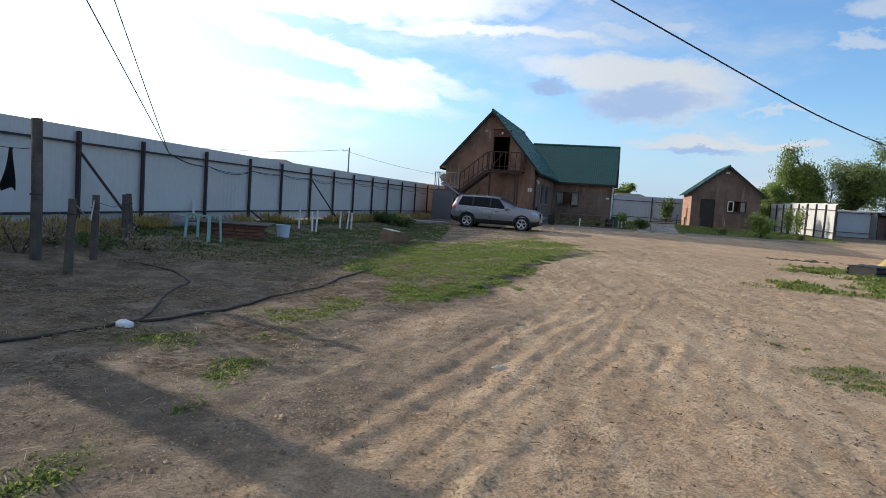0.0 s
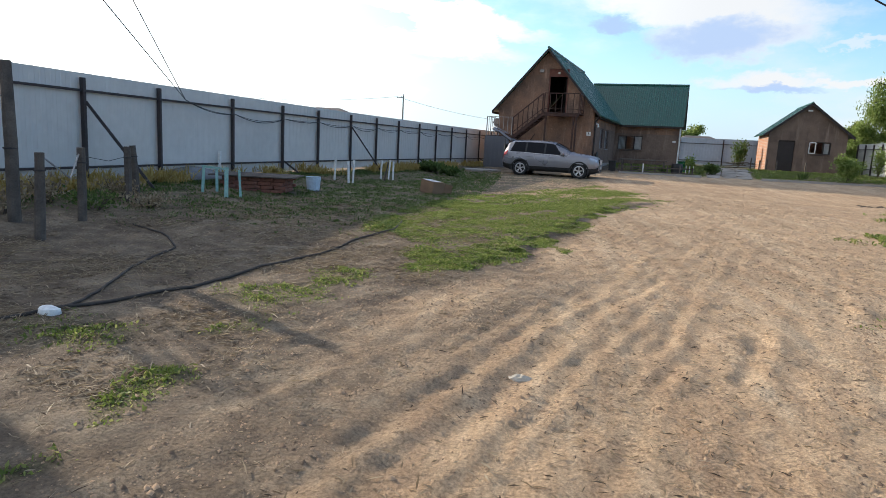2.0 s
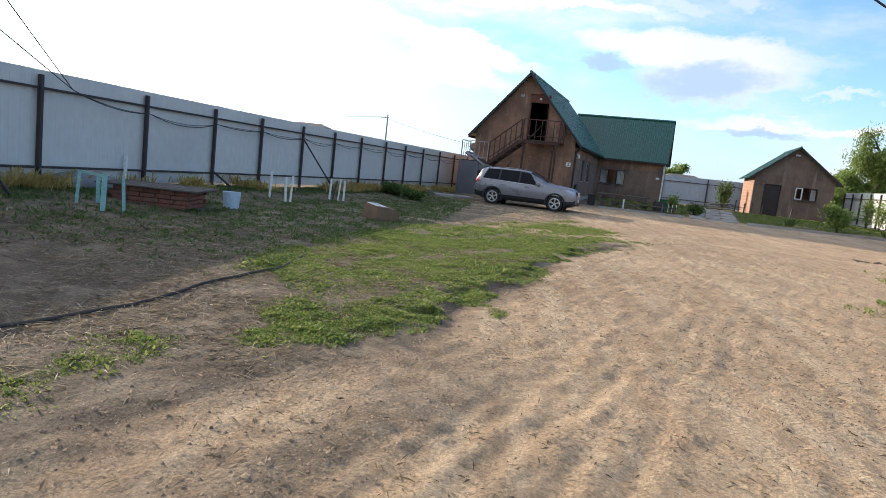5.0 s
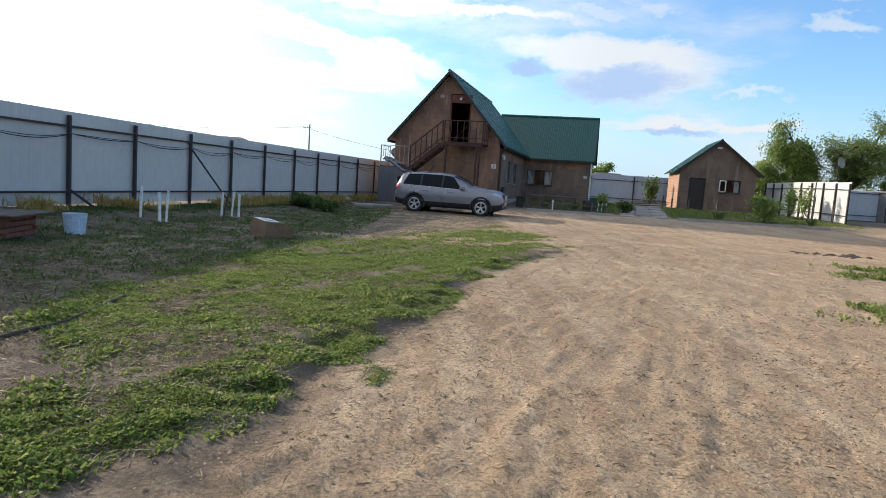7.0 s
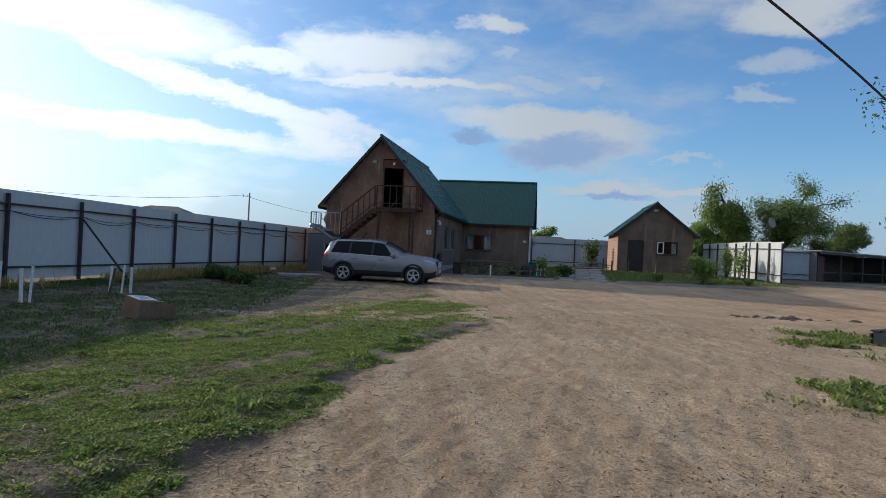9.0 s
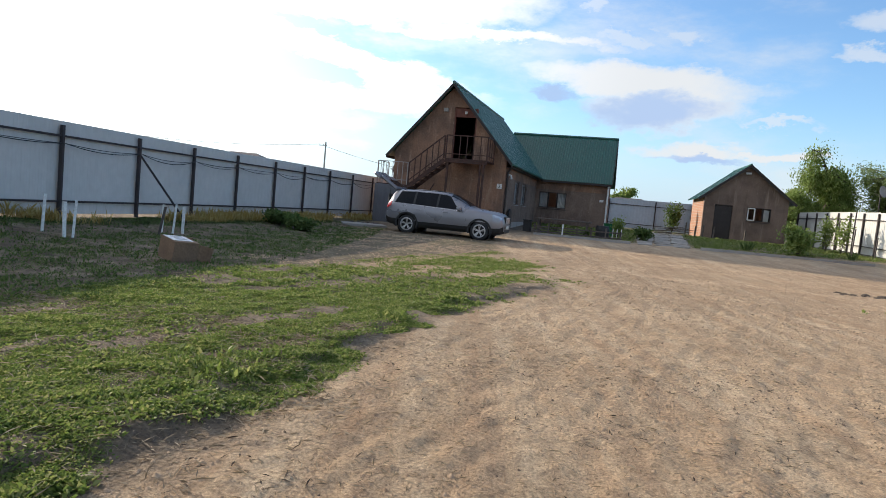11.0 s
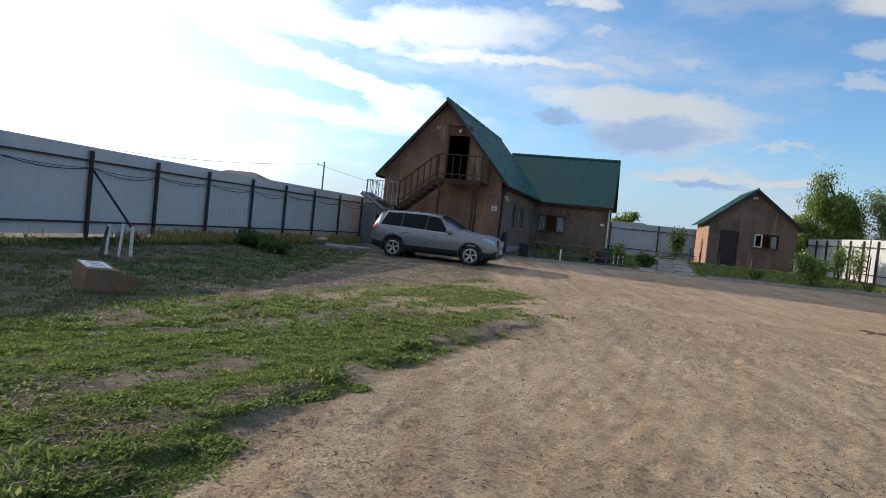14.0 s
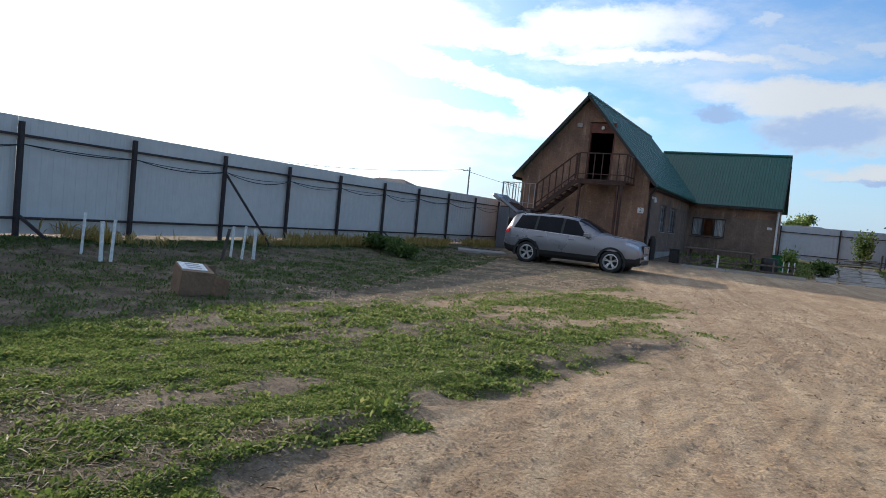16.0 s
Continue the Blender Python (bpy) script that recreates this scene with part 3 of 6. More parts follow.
def ground_material():
    m = bpy.data.materials.new("yard_soil")
    m.use_nodes = True
    n, l = m.node_tree.nodes, m.node_tree.links
    b = n["Principled BSDF"]
    b.inputs["Roughness"].default_value = 0.95
    b.inputs["Specular IOR Level"].default_value = 0.15
    tc = n.new("ShaderNodeTexCoord")

    def noise_tex(scale, detail=5, rough=0.6):
        t = n.new("ShaderNodeTexNoise")
        t.inputs["Scale"].default_value, t.inputs["Detail"].default_value, t.inputs["Roughness"].default_value = scale, detail, rough
        l.new(tc.outputs["Object"], t.inputs["Vector"])
        return t.outputs["Fac"]

    def ramp(fac, stops):
        r = n.new("ShaderNodeValToRGB")
        while len(r.color_ramp.elements) < len(stops):
            r.color_ramp.elements.new(0.5)
        for e, (p, c) in zip(r.color_ramp.elements, stops):
            e.position, e.color = p, (*c, 1)
        l.new(fac, r.inputs["Fac"])
        return r.outputs["Color"]

    def mix(fac, a, c):
        x = n.new("ShaderNodeMix")
        x.data_type = 'RGBA'
        if isinstance(fac, float):
            x.inputs[0].default_value = fac
        else:
            l.new(fac, x.inputs[0])
        l.new(a, x.inputs[6])
        l.new(c, x.inputs[7])
        return x.outputs[2]

    def attr(name):
        a = n.new("ShaderNodeAttribute")
        a.attribute_name = name
        return a.outputs["Fac"]

    big, mid, fine = noise_tex(0.55), noise_tex(2.6, 6, 0.65), noise_tex(55, 5, 0.7)
    sand = ramp(mid, [(0.30, (0.40, 0.27, 0.165)), (0.5, (0.49, 0.345, 0.215)), (0.70, (0.56, 0.415, 0.27))])
    soil = ramp(mid, [(0.32, (0.115, 0.086, 0.062)), (0.5, (0.18, 0.138, 0.098)), (0.68, (0.28, 0.225, 0.16))])
    green = ramp(mid, [(0.32, (0.05, 0.065, 0.022)), (0.5, (0.10, 0.105, 0.04)), (0.68, (0.19, 0.165, 0.085))])
    mp = n.new("ShaderNodeMapping")
    mp.inputs["Rotation"].default_value = (0, 0, radians(21.8))
    mp.inputs["Scale"].default_value = (2.0, 0.13, 1)
    l.new(tc.outputs["Object"], mp.inputs["Vector"])
    st = n.new("ShaderNodeTexNoise")
    st.inputs["Scale"].default_value, st.inputs["Detail"].default_value, st.inputs["Roughness"].default_value = 1.9, 8, 0.68
    l.new(mp.outputs[0], st.inputs["Vector"])
    streak = ramp(st.outputs["Fac"], [(0.34, (0.34, 0.215, 0.13)), (0.47, (0.48, 0.335, 0.205)), (0.62, (0.60, 0.46, 0.305))])
    sand = mix(0.55, sand, streak)
    # trodden crumbs in drifts: dark debris, plus shaded sides of small bumps as colour
    crumb = ramp(noise_tex(30, 4, 0.6), [(0.55, (0, 0, 0)), (0.64, (1, 1, 1))])
    drift = ramp(noise_tex(1.7, 5, 0.6), [(0.40, (0.12, 0.12, 0.12)), (0.60, (0.75, 0.75, 0.75))])
    speck = n.new("ShaderNodeMath")
    speck.operation = 'MULTIPLY'
    l.new(crumb, speck.inputs[0])
    l.new(drift, speck.inputs[1])
    patchy = ramp(noise_tex(6.5, 6, 0.7), [(0.54, (0, 0, 0)), (0.66, (0.55, 0.55, 0.55))])
    dark = n.new("ShaderNodeRGB")
    dark.outputs[0].default_value = (0.20, 0.135, 0.09, 1)
    sand = mix(speck.outputs[0], sand, dark.outputs[0])
    worn = n.new("ShaderNodeRGB")
    worn.outputs[0].default_value = (0.30, 0.205, 0.135, 1)
    sand = mix(patchy, sand, worn.outputs[0])
    edge = n.new("ShaderNodeMath")
    edge.operation = 'ADD'
    sub = n.new("ShaderNodeMath")
    sub.operation = 'MULTIPLY_ADD'
    l.new(noise_tex(5.0, 6, 0.7), sub.inputs[0])
    sub.inputs[1].default_value, sub.inputs[2].default_value = 1.3, -0.65
    l.new(attr("sand"), edge.inputs[0])
    l.new(sub.outputs[0], edge.inputs[1])
    edge.use_clamp = True
    col = mix(edge.outputs[0], soil, sand)
    ge = n.new("ShaderNodeMath")
    ge.operation = 'MULTIPLY_ADD'
    l.new(attr("green"), ge.inputs[0])
    ge.inputs[1].default_value = 0.85
    ge.inputs[2].default_value = 0.0
    col = mix(ge.outputs[0], col, green)
    hsv = n.new("ShaderNodeHueSaturation")
    mr = n.new("ShaderNodeMapRange")
    mr.inputs[1].default_value, mr.inputs[2].default_value, mr.inputs[3].default_value, mr.inputs[4].default_value = 0.32, 0.68, 0.62, 1.36
    l.new(fine, mr.inputs[0])
    mr2 = n.new("ShaderNodeMapRange")
    mr2.inputs[1].default_value, mr2.inputs[2].default_value, mr2.inputs[3].default_value, mr2.inputs[4].default_value = 0.3, 0.7, 0.85, 1.15
    l.new(big, mr2.inputs[0])
    mu = n.new("ShaderNodeMath")
    mu.operation = 'MULTIPLY'
    l.new(mr.outputs[0], mu.inputs[0])
    l.new(mr2.outputs[0], mu.inputs[1])
    l.new(mu.outputs[0], hsv.inputs["Value"])
    l.new(col, hsv.inputs["Color"])
    l.new(hsv.outputs[0], b.inputs["Base Color"])
    bp = n.new("ShaderNodeBump")
    bp.inputs["Strength"].default_value, bp.inputs["Distance"].default_value = 0.9, 0.05
    l.new(noise_tex(24, 8, 0.7), bp.inputs["Height"])
    l.new(bp.outputs[0], b.inputs["Normal"])
    return m


gme.materials.append(ground_material())
ground = tagged(new("ground", gme), "rutted sandy dirt yard with patchy green weeds", "ground", kind="structure")

# ---- the long sheet-metal fence ----
def sheet_mesh(name, p, q, z0a, z0b, z1, material, parent, pitch=0.2, depth=0.006):
    """A trapezoid-profiled steel sheet standing between two ground points."""
    p, q = Vector((*p, 0)), Vector((*q, 0))
    length = (q - p).length
    d = (q - p).normalized()
    nrm = Vector((d.y, -d.x, 0))
    cols = [(0.0, 0)]
    s = 0.0
    while s < length - 1e-3:
        for ds, k in ((0.42, 0), (0.5, 1), (0.92, 1), (1.0, 0)):
            t = s + ds * pitch
            if t < length:
                cols.append((t, k))
        s += pitch
    cols.append((length, 0))
    verts, faces = [], []
    for t, k in cols:
        for off in (0.0, -0.004):
            c = p + d * t + nrm * (k * depth + off)
            z0 = z0a + (z0b - z0a) * t / length
            verts += [(c.x, c.y, z0), (c.x, c.y, z1)]
    for i in range(len(cols) - 1):
        a, b = 4 * i, 4 * (i + 1)
        faces += [(a, b, b + 1, a + 1), (a + 2, a + 3, b + 3, b + 2), (a + 1, b + 1, b + 3, a + 3), (a, a + 2, b + 2, b)]
    faces += [(0, 1, 3, 2), (a + 4, a + 6, a + 7, a + 5)]
    return raw(name, verts, faces, material, parent)


fence = thing("fence", Matrix(), "tall grey sheet-metal fence on dark steel posts with two rails", "fence")
FY = [12.104 - 2.05 * k for k in range(9, 0, -1)] + [12.104, 13.981, 16.459, 18.723, 20.732, 22.942, 25.006, 27.06, 29.248, 31.255, 33.3, 35.4, 37.5, 39.6, 41.7, 43.8]
POSTS = [(fence_x(y), y) for y in FY]
for i, (x, y) in enumerate(POSTS):
    g = gz(x, y)
    part("post", box((x + 0.01, y - 0.035, g - 0.3), (x + 0.08, y + 0.035, 2.01), 0.004), "steel_dark", fence)
    if i + 1 < len(POSTS):
        x2, y2 = POSTS[i + 1]
        sheet_mesh("panel", (x - 0.03, y), (x2 - 0.03, y2 - 0.004), g + 0.07, gz(x2, y2) + 0.07, 2.09, "sheet", fence)
        for z in (1.80, 0.52):
            part("rail", beam((x + 0.03, y + 0.037, z), (x2 + 0.03, y2 - 0.037, z), 0.04, 0.04), "steel_dark", fence)
for i, top in ((9, 1.62), (14, 1.62), (12, 0.55), (17, 0.55), (21, 0.55), (5, 1.62)):
    x, y = POSTS[i]
    out_d = 1.25 if top > 1 else 0.75
    part("brace", beam((x + 0.06, y + 0.04, top), (x + out_d * 0.9, y + out_d * 0.35, gz(x + 1, y) - 0.1), 0.045, 0.045), "steel_dark", fence, "slanting steel brace")

# ---- the house ----
HOUSE = pose(1.391, 35.574, 0, 0, 0, -14.27)
house = thing("house", HOUSE, "brown rendered house with steep green metal roof and outside stair", "house")
HB = 0.1


def wall_mesh(outline, holes, axis_o, axis_u, axis_w, thick):
    """A wall: polygon outline with rectangular holes, in the plane axis_o + u * axis_u + z up, thick along axis_w."""
    bm = bmesh.new()
    o, au, aw = Vector(axis_o), Vector(axis_u), Vector(axis_w)

    def top_at(u):
        for (a, za), (b, zb) in zip(outline, outline[1:]):
            if a - 1e-6 <= u <= b + 1e-6:
                return za + (zb - za) * (u - a) / max(b - a, 1e-9)
        return outline[-1][1]

    zs = sorted({HB} | {v for h in holes for v in (h[2], h[3])})
    us = {round(p[0], 4) for p in outline} | {round(v, 4) for h in holes for v in (h[0], h[1])}
    for (a, za), (b, zb) in zip(outline, outline[1:]):
        for z in zs:
            if (za - z) * (zb - z) < 0:
                us.add(round(a + (b - a) * (z - za) / (zb - za), 4))
    us = sorted(us)
    made = {}

    def vert(u, z, k):
        key = (round(u, 3), round(z, 3), k)
        if key not in made:
            made[key] = bm.verts.new(o + au * u + Vector((0, 0, z)) + aw * (thick * k))
        return made[key]

    edges = collections.Counter()
    cells = []
    for u0, u1 in zip(us, us[1:]):
        for k, lo in enumerate(zs):
            c = (u0 + u1) / 2
            hi = zs[k + 1] if k + 1 < len(zs) else 99
            h0, h1 = min(hi, top_at(u0)), min(hi, top_at(u1))
            mid = (lo + min(hi, top_at(c))) / 2
            if top_at(c) <= lo + 1e-4 or any(h[0] < c < h[1] and h[2] < mid < h[3] for h in holes):
                continue
            pts = [(u0, lo), (u1, lo), (u1, h1), (u0, h0)]
            pts = [p for i, p in enumerate(pts) if abs(p[1] - pts[i - 1][1]) + abs(p[0] - pts[i - 1][0]) > 2e-3]
            cells.append(pts)
    for pts in cells:
        bm.faces.new([vert(u, z, 0) for u, z in pts])
        bm.faces.new([vert(u, z, 1) for u, z in pts][::-1])
        for i, p in enumerate(pts):
            q = pts[(i + 1) % len(pts)]
            edges[tuple(sorted(((round(p[0], 3), round(p[1], 3)), (round(q[0], 3), round(q[1], 3)))))] += 1
    for (p, q), k in edges.items():
        if k == 1:
            bm.faces.new((vert(*p, 0), vert(*q, 0), vert(*q, 1), vert(*p, 1)))
    bmesh.ops.recalc_face_normals(bm, faces=bm.faces)
    return bm


def roof_slope(name, ridge_a, ridge_b, eave_a, eave_b, parent, rib=0.13, lift=0.022):
    """A ribbed metal roof slope; ribs run from ridge to eave."""
    ra, rb, ea, eb = (Vector(p) for p in (ridge_a, ridge_b, eave_a, eave_b))
    length = (rb - ra).length
    n = (rb - ra).cross(ea - ra).normalized()
    if n.z < 0:
        n = -n
    prof = [(0.0, 0), (0.62, 0), (0.70, 1), (0.90, 1), (0.98, 0)]
    cols = []
    k = 0
    while k * rib < length:
        cols += [((k + a) * rib, h) for a, h in prof if (k + a) * rib < length]
        k += 1
    cols.append((length, 0))
    verts, faces = [], []
    for t, h in cols:
        f = t / length
        top, bot = ra.lerp(rb, f), ea.lerp(eb, f)
        for off in (h * lift, -0.035):
            verts += [tuple(top + n * off), tuple(bot + n * off)]
    for i in range(len(cols) - 1):
        a, b = 4 * i, 4 * (i + 1)
        faces += [(a, a + 1, b + 1, b), (a + 2, b + 2, b + 3, a + 3), (a + 1, a + 3, b + 3, b + 1), (a, b, b + 2, a + 2)]
    faces += [(0, 2, 3, 1), (a + 4, a + 5, a + 7, a + 6)]
    ob = raw(name, verts, faces, "roof", parent)
    bm = bmesh.new()
    bm.from_mesh(ob.data)
    bmesh.ops.recalc_face_normals(bm, faces=bm.faces)
    bm.to_mesh(ob.data)
    bm.free()
    return ob


HW, EZ, AZ, L = 2.76, 3.06, 6.22, 10.3
VW, WEZ, VR, WRZ, UR = 8.6, 2.94, 10.9, 5.54, 6.45
SL = (AZ - EZ) / HW
WU = 2.48
wt = EZ + (HW - WU) * SL - 0.06
part("wall", wall_mesh([(-WU, wt), (0, AZ - 0.08), (WU, wt)], [(0.06, 1.05, 3.06, 5.25)], (0, 0.32, 0), (1, 0, 0), (0, 1, 0), 0.3), "plaster", house, "brown rendered gable wall")
part("wall", wall_mesh([(0.625, wt), (VW + 0.3, wt)], [(2.75, 3.55, 1.45, 2.42), (4.6, 5.7, 1.45, 2.42)], (WU, 0, 0), (0, 1, 0), (-1, 0, 0), 0.3), "plaster_grey", house)
part("wall_band", box((WU + 0.003, 0.64, 2.5), (WU + 0.008, VW + 0.28, 2.9)), "plaster", house)
part("wall", wall_mesh([(0.625, wt), (12.6, wt)], [], (-WU, 0, 0), (0, 1, 0), (1, 0, 0), 0.3), "plaster", house)
part("wall", wall_mesh([(-WU + 0.31, wt + 0.28), (0, AZ - 0.07), (WU - 0.31, wt + 0.28)], [], (0, L - 0.5, 0), (1, 0, 0), (0, 1, 0), 0.2), "plaster", house)
WV = VW + 0.3
WR = UR - 0.22
wwt = WEZ + 0.25
part("wall", wall_mesh([(WU + 0.003, wwt), (WR, wwt)], [(2.70, 4.15, 1.46, 2.30)], (0, WV, 0), (1, 0, 0), (0, 1, 0), 0.3), "plaster_grey", house, "grey cement-rendered wing wall")
part("wall_band", box((WU + 0.02, WV - 0.006, 2.44), (WR, WV - 0.001, 2.95)), "plaster", house, "orange-brown band under the eaves")
back = 2 * VR - WV
part("wall", wall_mesh([(WV + 0.303, wwt + 0.2), (VR, WRZ - 0.1), (back, wwt)], [], (WR, 0, 0), (0, 1, 0), (-1, 0, 0), 0.3), "plaster", house)
part("wall", wall_mesh([(-WU + 0.303, wwt), (WR - 0.303, wwt)], [], (0, back, 0), (1, 0, 0), (0, -1, 0), 0.3), "plaster", house)
part("floor", box((-WU + 0.31, 0.65, 2.85), (WU - 0.31, 9.7, 3.04)), "wood_old", house)
roof_slope("roof", (0, 0, AZ), (0, L, AZ), (HW, 0, EZ), (HW, L, EZ), house)
roof_slope("roof", (0, 0, AZ), (0, L, AZ), (-HW, 0, EZ), (-HW, L, EZ), house)
roof_slope("roof", (0.55, VR, WRZ), (UR, VR, WRZ), (0.55, VW, WEZ), (UR, VW, WEZ), house)
roof_slope("roof", (-1.0, VR, WRZ), (UR, VR, WRZ), (-1.0, 2 * VR - VW, WEZ), (UR, 2 * VR - VW, WEZ), house)


def ridge_cap(p, q, r, parent):
    part("ridge_cap", tube([p, q], r, 8), "roof", parent)


ridge_cap((0, -0.02, AZ + 0.02), (0, L + 0.02, AZ + 0.02), 0.07, house)
ridge_cap((0.6, VR, WRZ + 0.02), (UR + 0.02, VR, WRZ + 0.02), 0.07, house)
# verge boards and fascias
for sx in (1, -1):
    part("verge_board", beam((0, -0.012, AZ - 0.06), (sx * HW, -0.012, EZ - 0.06), 0.025, 0.10), "frame_dark", house, "dark verge trim")
    part("fascia", beam((sx * (HW - 0.01), 0, EZ - 0.07), (sx * (HW - 0.01), VW if sx > 0 else L, EZ - 0.07), 0.03, 0.13), "frame_dark", house)
part("fascia", beam((HW - 0.02, VW + 0.02, WEZ - 0.06), (UR, VW + 0.02, WEZ - 0.06), 0.03, 0.1), "frame_dark", house)
part("verge_board", beam((UR + 0.012, VR, WRZ - 0.06), (UR + 0.012, VW, WEZ - 0.06), 0.025, 0.12), "frame_dark", house)
part("verge_board", beam((UR + 0.012, VR, WRZ - 0.06), (UR + 0.012, 2 * VR - VW, WEZ - 0.06), 0.025, 0.3), "frame_dark", house, "dark back verge board")
part("gutter", tube([(HW + 0.06, 0.05, EZ - 0.06), (HW + 0.06, VW - 0.1, EZ - 0.1)], 0.05, 8), "roof", house)
part("soffit", box((WU + 0.003, 0.4, EZ - 0.16), (HW - 0.03, VW - 0.05, EZ - 0.13)), "frame_dark", house)
part("downpipe", tube([(HW - 0.02, 0.45, EZ - 0.1), (WU + 0.06, 0.5, 2.7), (WU + 0.06, 0.5, 0.3)], 0.045, 8), "frame_dark", house)
part("downpipe", tube([(WR + 0.06, WV - 0.06, WEZ - 0.1), (WR + 0.06, WV - 0.06, 0.45)], 0.045, 8), "white_paint", house, "white downpipe at the wing's corner")
part("plinth", box((WU + 0.02, 0.63, 0.1), (WU + 0.06, VW + 0.28, 0.62), 0.01), "concrete", house)


def window_unit(parent, o, au, an, w, h, panes, frame_mat, depth=0.08, curtain=True):
    """A framed window: o lower left corner on the wall face, au along, an outwards."""
    o, au, an = Vector(o), Vector(au), Vector(an)
    up = Vector((0, 0, 1))
    fr = bmesh.new()
    b = 0.075
    for p, q in ((o, o + au * w), (o + up * h, o + au * w + up * h)):
        add_beam(fr, p - an * depth, q - an * depth, b, b, up=an)
    for k in range(panes + 1):
        x = o + au * (w * k / panes) - an * depth
        add_beam(fr, x, x + up * h, b, b, up=an)
    win = part("window", fr, frame_mat, parent)
    for k in range(panes):
        x0 = o + au * (w * k / panes + 0.02) - an * (depth + 0.01)
        bm = bmesh.new()
        bm.faces.new([bm.verts.new(p) for p in (x0 + up * 0.02, x0 + au * (w / panes - 0.04) + up * 0.02, x0 + au * (w / panes - 0.04) + up * (h - 0.02), x0 + up * (h - 0.02))])
        part("pane", bm, "pane", win).visible_shadow = False
        if curtain and k != 1:
            c0 = x0 - an * 0.06
            bm = bmesh.new()
            prev = None
            for i in range(13):
                p = c0 + au * ((w / panes - 0.04) * i / 12) - an * (0.03 * (i % 2))
                cur = (bm.verts.new(p), bm.verts.new(p + up * h))
                if prev:
                    bm.faces.new((prev[0], cur[0], cur[1], prev[1]))
                prev = cur
            part("curtain", bm, "curtain", win, "pale net curtain")
    bm = bmesh.new()
    a = o - au * 0.04 - up * 0.06 + an * 0.001
    add_beam(bm, a, a + au * (w + 0.08), 0.12, 0.03, up=up)
    part("sill", bm, frame_mat, win)
    return win


window_unit(house, (2.70, WV, 1.46), (1, 0, 0), (0, -1, 0), 1.45, 0.84, 3, "frame_dark")
for v0, w in ((2.75, 0.8), (4.6, 1.1)):
    window_unit(house, (WU, v0, 1.45), (0, 1, 0), (1, 0, 0), w, 0.97, 2, "grey_paint")
    for k in range(5):
        part("window_bar", beam((WU + 0.05, v0 + w * (k + 0.5) / 5, 1.4), (WU + 0.05, v0 + w * (k + 0.5) / 5, 2.47), 0.014, sides=6), "steel_dark", house)
# dark arched boiler hatch
bm = bmesh.new()
ring = [(WU + 0.066, 1.55 + 0.36 * math.cos(a), 0.85 + 0.36 * math.sin(a)) for a in [i * math.pi / 12 for i in range(13)]]
ring += [(WU + 0.066, 1.19, 0.28), (WU + 0.066, 1.91, 0.28)]
f1 = [bm.verts.new(p) for p in ring]
f2 = [bm.verts.new((p[0] + 0.06, p[1], p[2])) for p in ring]
bm.faces.new(f2)
for i in range(len(ring)):
    bm.faces.new((f1[i], f1[(i + 1) % len(ring)], f2[(i + 1) % len(ring)], f2[i]))
bmesh.ops.recalc_face_normals(bm, faces=bm.faces)
part("arched_hatch", bm, "black", house, "black arched hatch in the side wall")

# loft door, dark opening with a reddish panel above
part("lintel_panel", box((0.08, 0.36, 4.85), (1.03, 0.42, 5.23), 0.01), "red_brown", house, "reddish-brown board over the loft door")
for u0 in (0.06, 0.99):
    part("door_jamb", box((u0 + 0.002, 0.34, 3.07), (u0 + 0.058, 0.5, 5.24), 0.006), "red_brown", house)
part("loft_lamp", box((0.5, 0.30, 4.98), (0.62, 0.358, 5.1), 0.02), "white_paint", house)
dl = part("loft_door", box((0, -0.03, 3.08), (0.78, 0.03, 4.83), 0.008), "frame_dark", house, "dark loft door standing ajar")
dl.matrix_local = pose(0.98, 0.6, 0, 0, 0, 112)
part("handle", box((0.68, -0.07, 3.95), (0.74, -0.03, 4.05), 0.01), "steel_dark", dl)
part("wall_box", box((-0.42, 0.24, 5.05), (-0.22, 0.318, 5.2), 0.01), "concrete", house, "small grey box on the gable")
part("wall_lamp", tube([(WU + 0.01, 0.95, 2.62), (WU + 0.12, 0.95, 2.6), (WU + 0.14, 0.95, 2.45)], 0.05, 8), "white_paint", house, "white outside lamp")


def number_plate(parent, m, digit, w, h):
    plate = part("house_number", box((-w / 2, -0.012, -h / 2), (w / 2, 0, h / 2), 0.003), "white_paint", parent, "white house number plate")
    plate.matrix_local = m
    if digit:
        cu = bpy.data.curves.new("digit", 'FONT')
        cu.body, cu.size, cu.extrude, cu.align_x, cu.align_y = digit, h * 0.95, 0.001, 'CENTER', 'CENTER'
        tmp = bpy.data.objects.new("digit", cu)
        me = bpy.data.meshes.new_from_object(tmp)
        me.materials.append(M["black"])
        ob = new("digit", me)
        ob.parent = plate
        ob.matrix_local = pose(0, -0.0145, 0, 90, 0, 0)


number_plate(house, pose(2.27, 0.318, 2.09), "3", 0.22, 0.2)
number_plate(house, pose(6.0, WV - 0.002, 2.05), "", 0.2, 0.12)

# ---- outside stair ----
stair = thing("outside_stair", HOUSE, "rusty brown steel outside stair with landing and railings", "stair")
PV0, PV1 = -0.95, 0.315
part("landing", box((0.18, PV0, 2.96), (1.95, PV1, 3.02), 0.005), "rust_steel", stair)
part("landing_frame", box((0.18, PV0 - 0.02, 2.84), (1.95, PV0 + 0.04, 2.955), 0.005), "rust_steel", stair)
for u0 in (0.31, 1.68, 1.82):
    part("post", box((u0 - 0.04, PV0, 0.1), (u0 + 0.04, PV0 + 0.08, 2.95), 0.005), "rust_steel", stair)


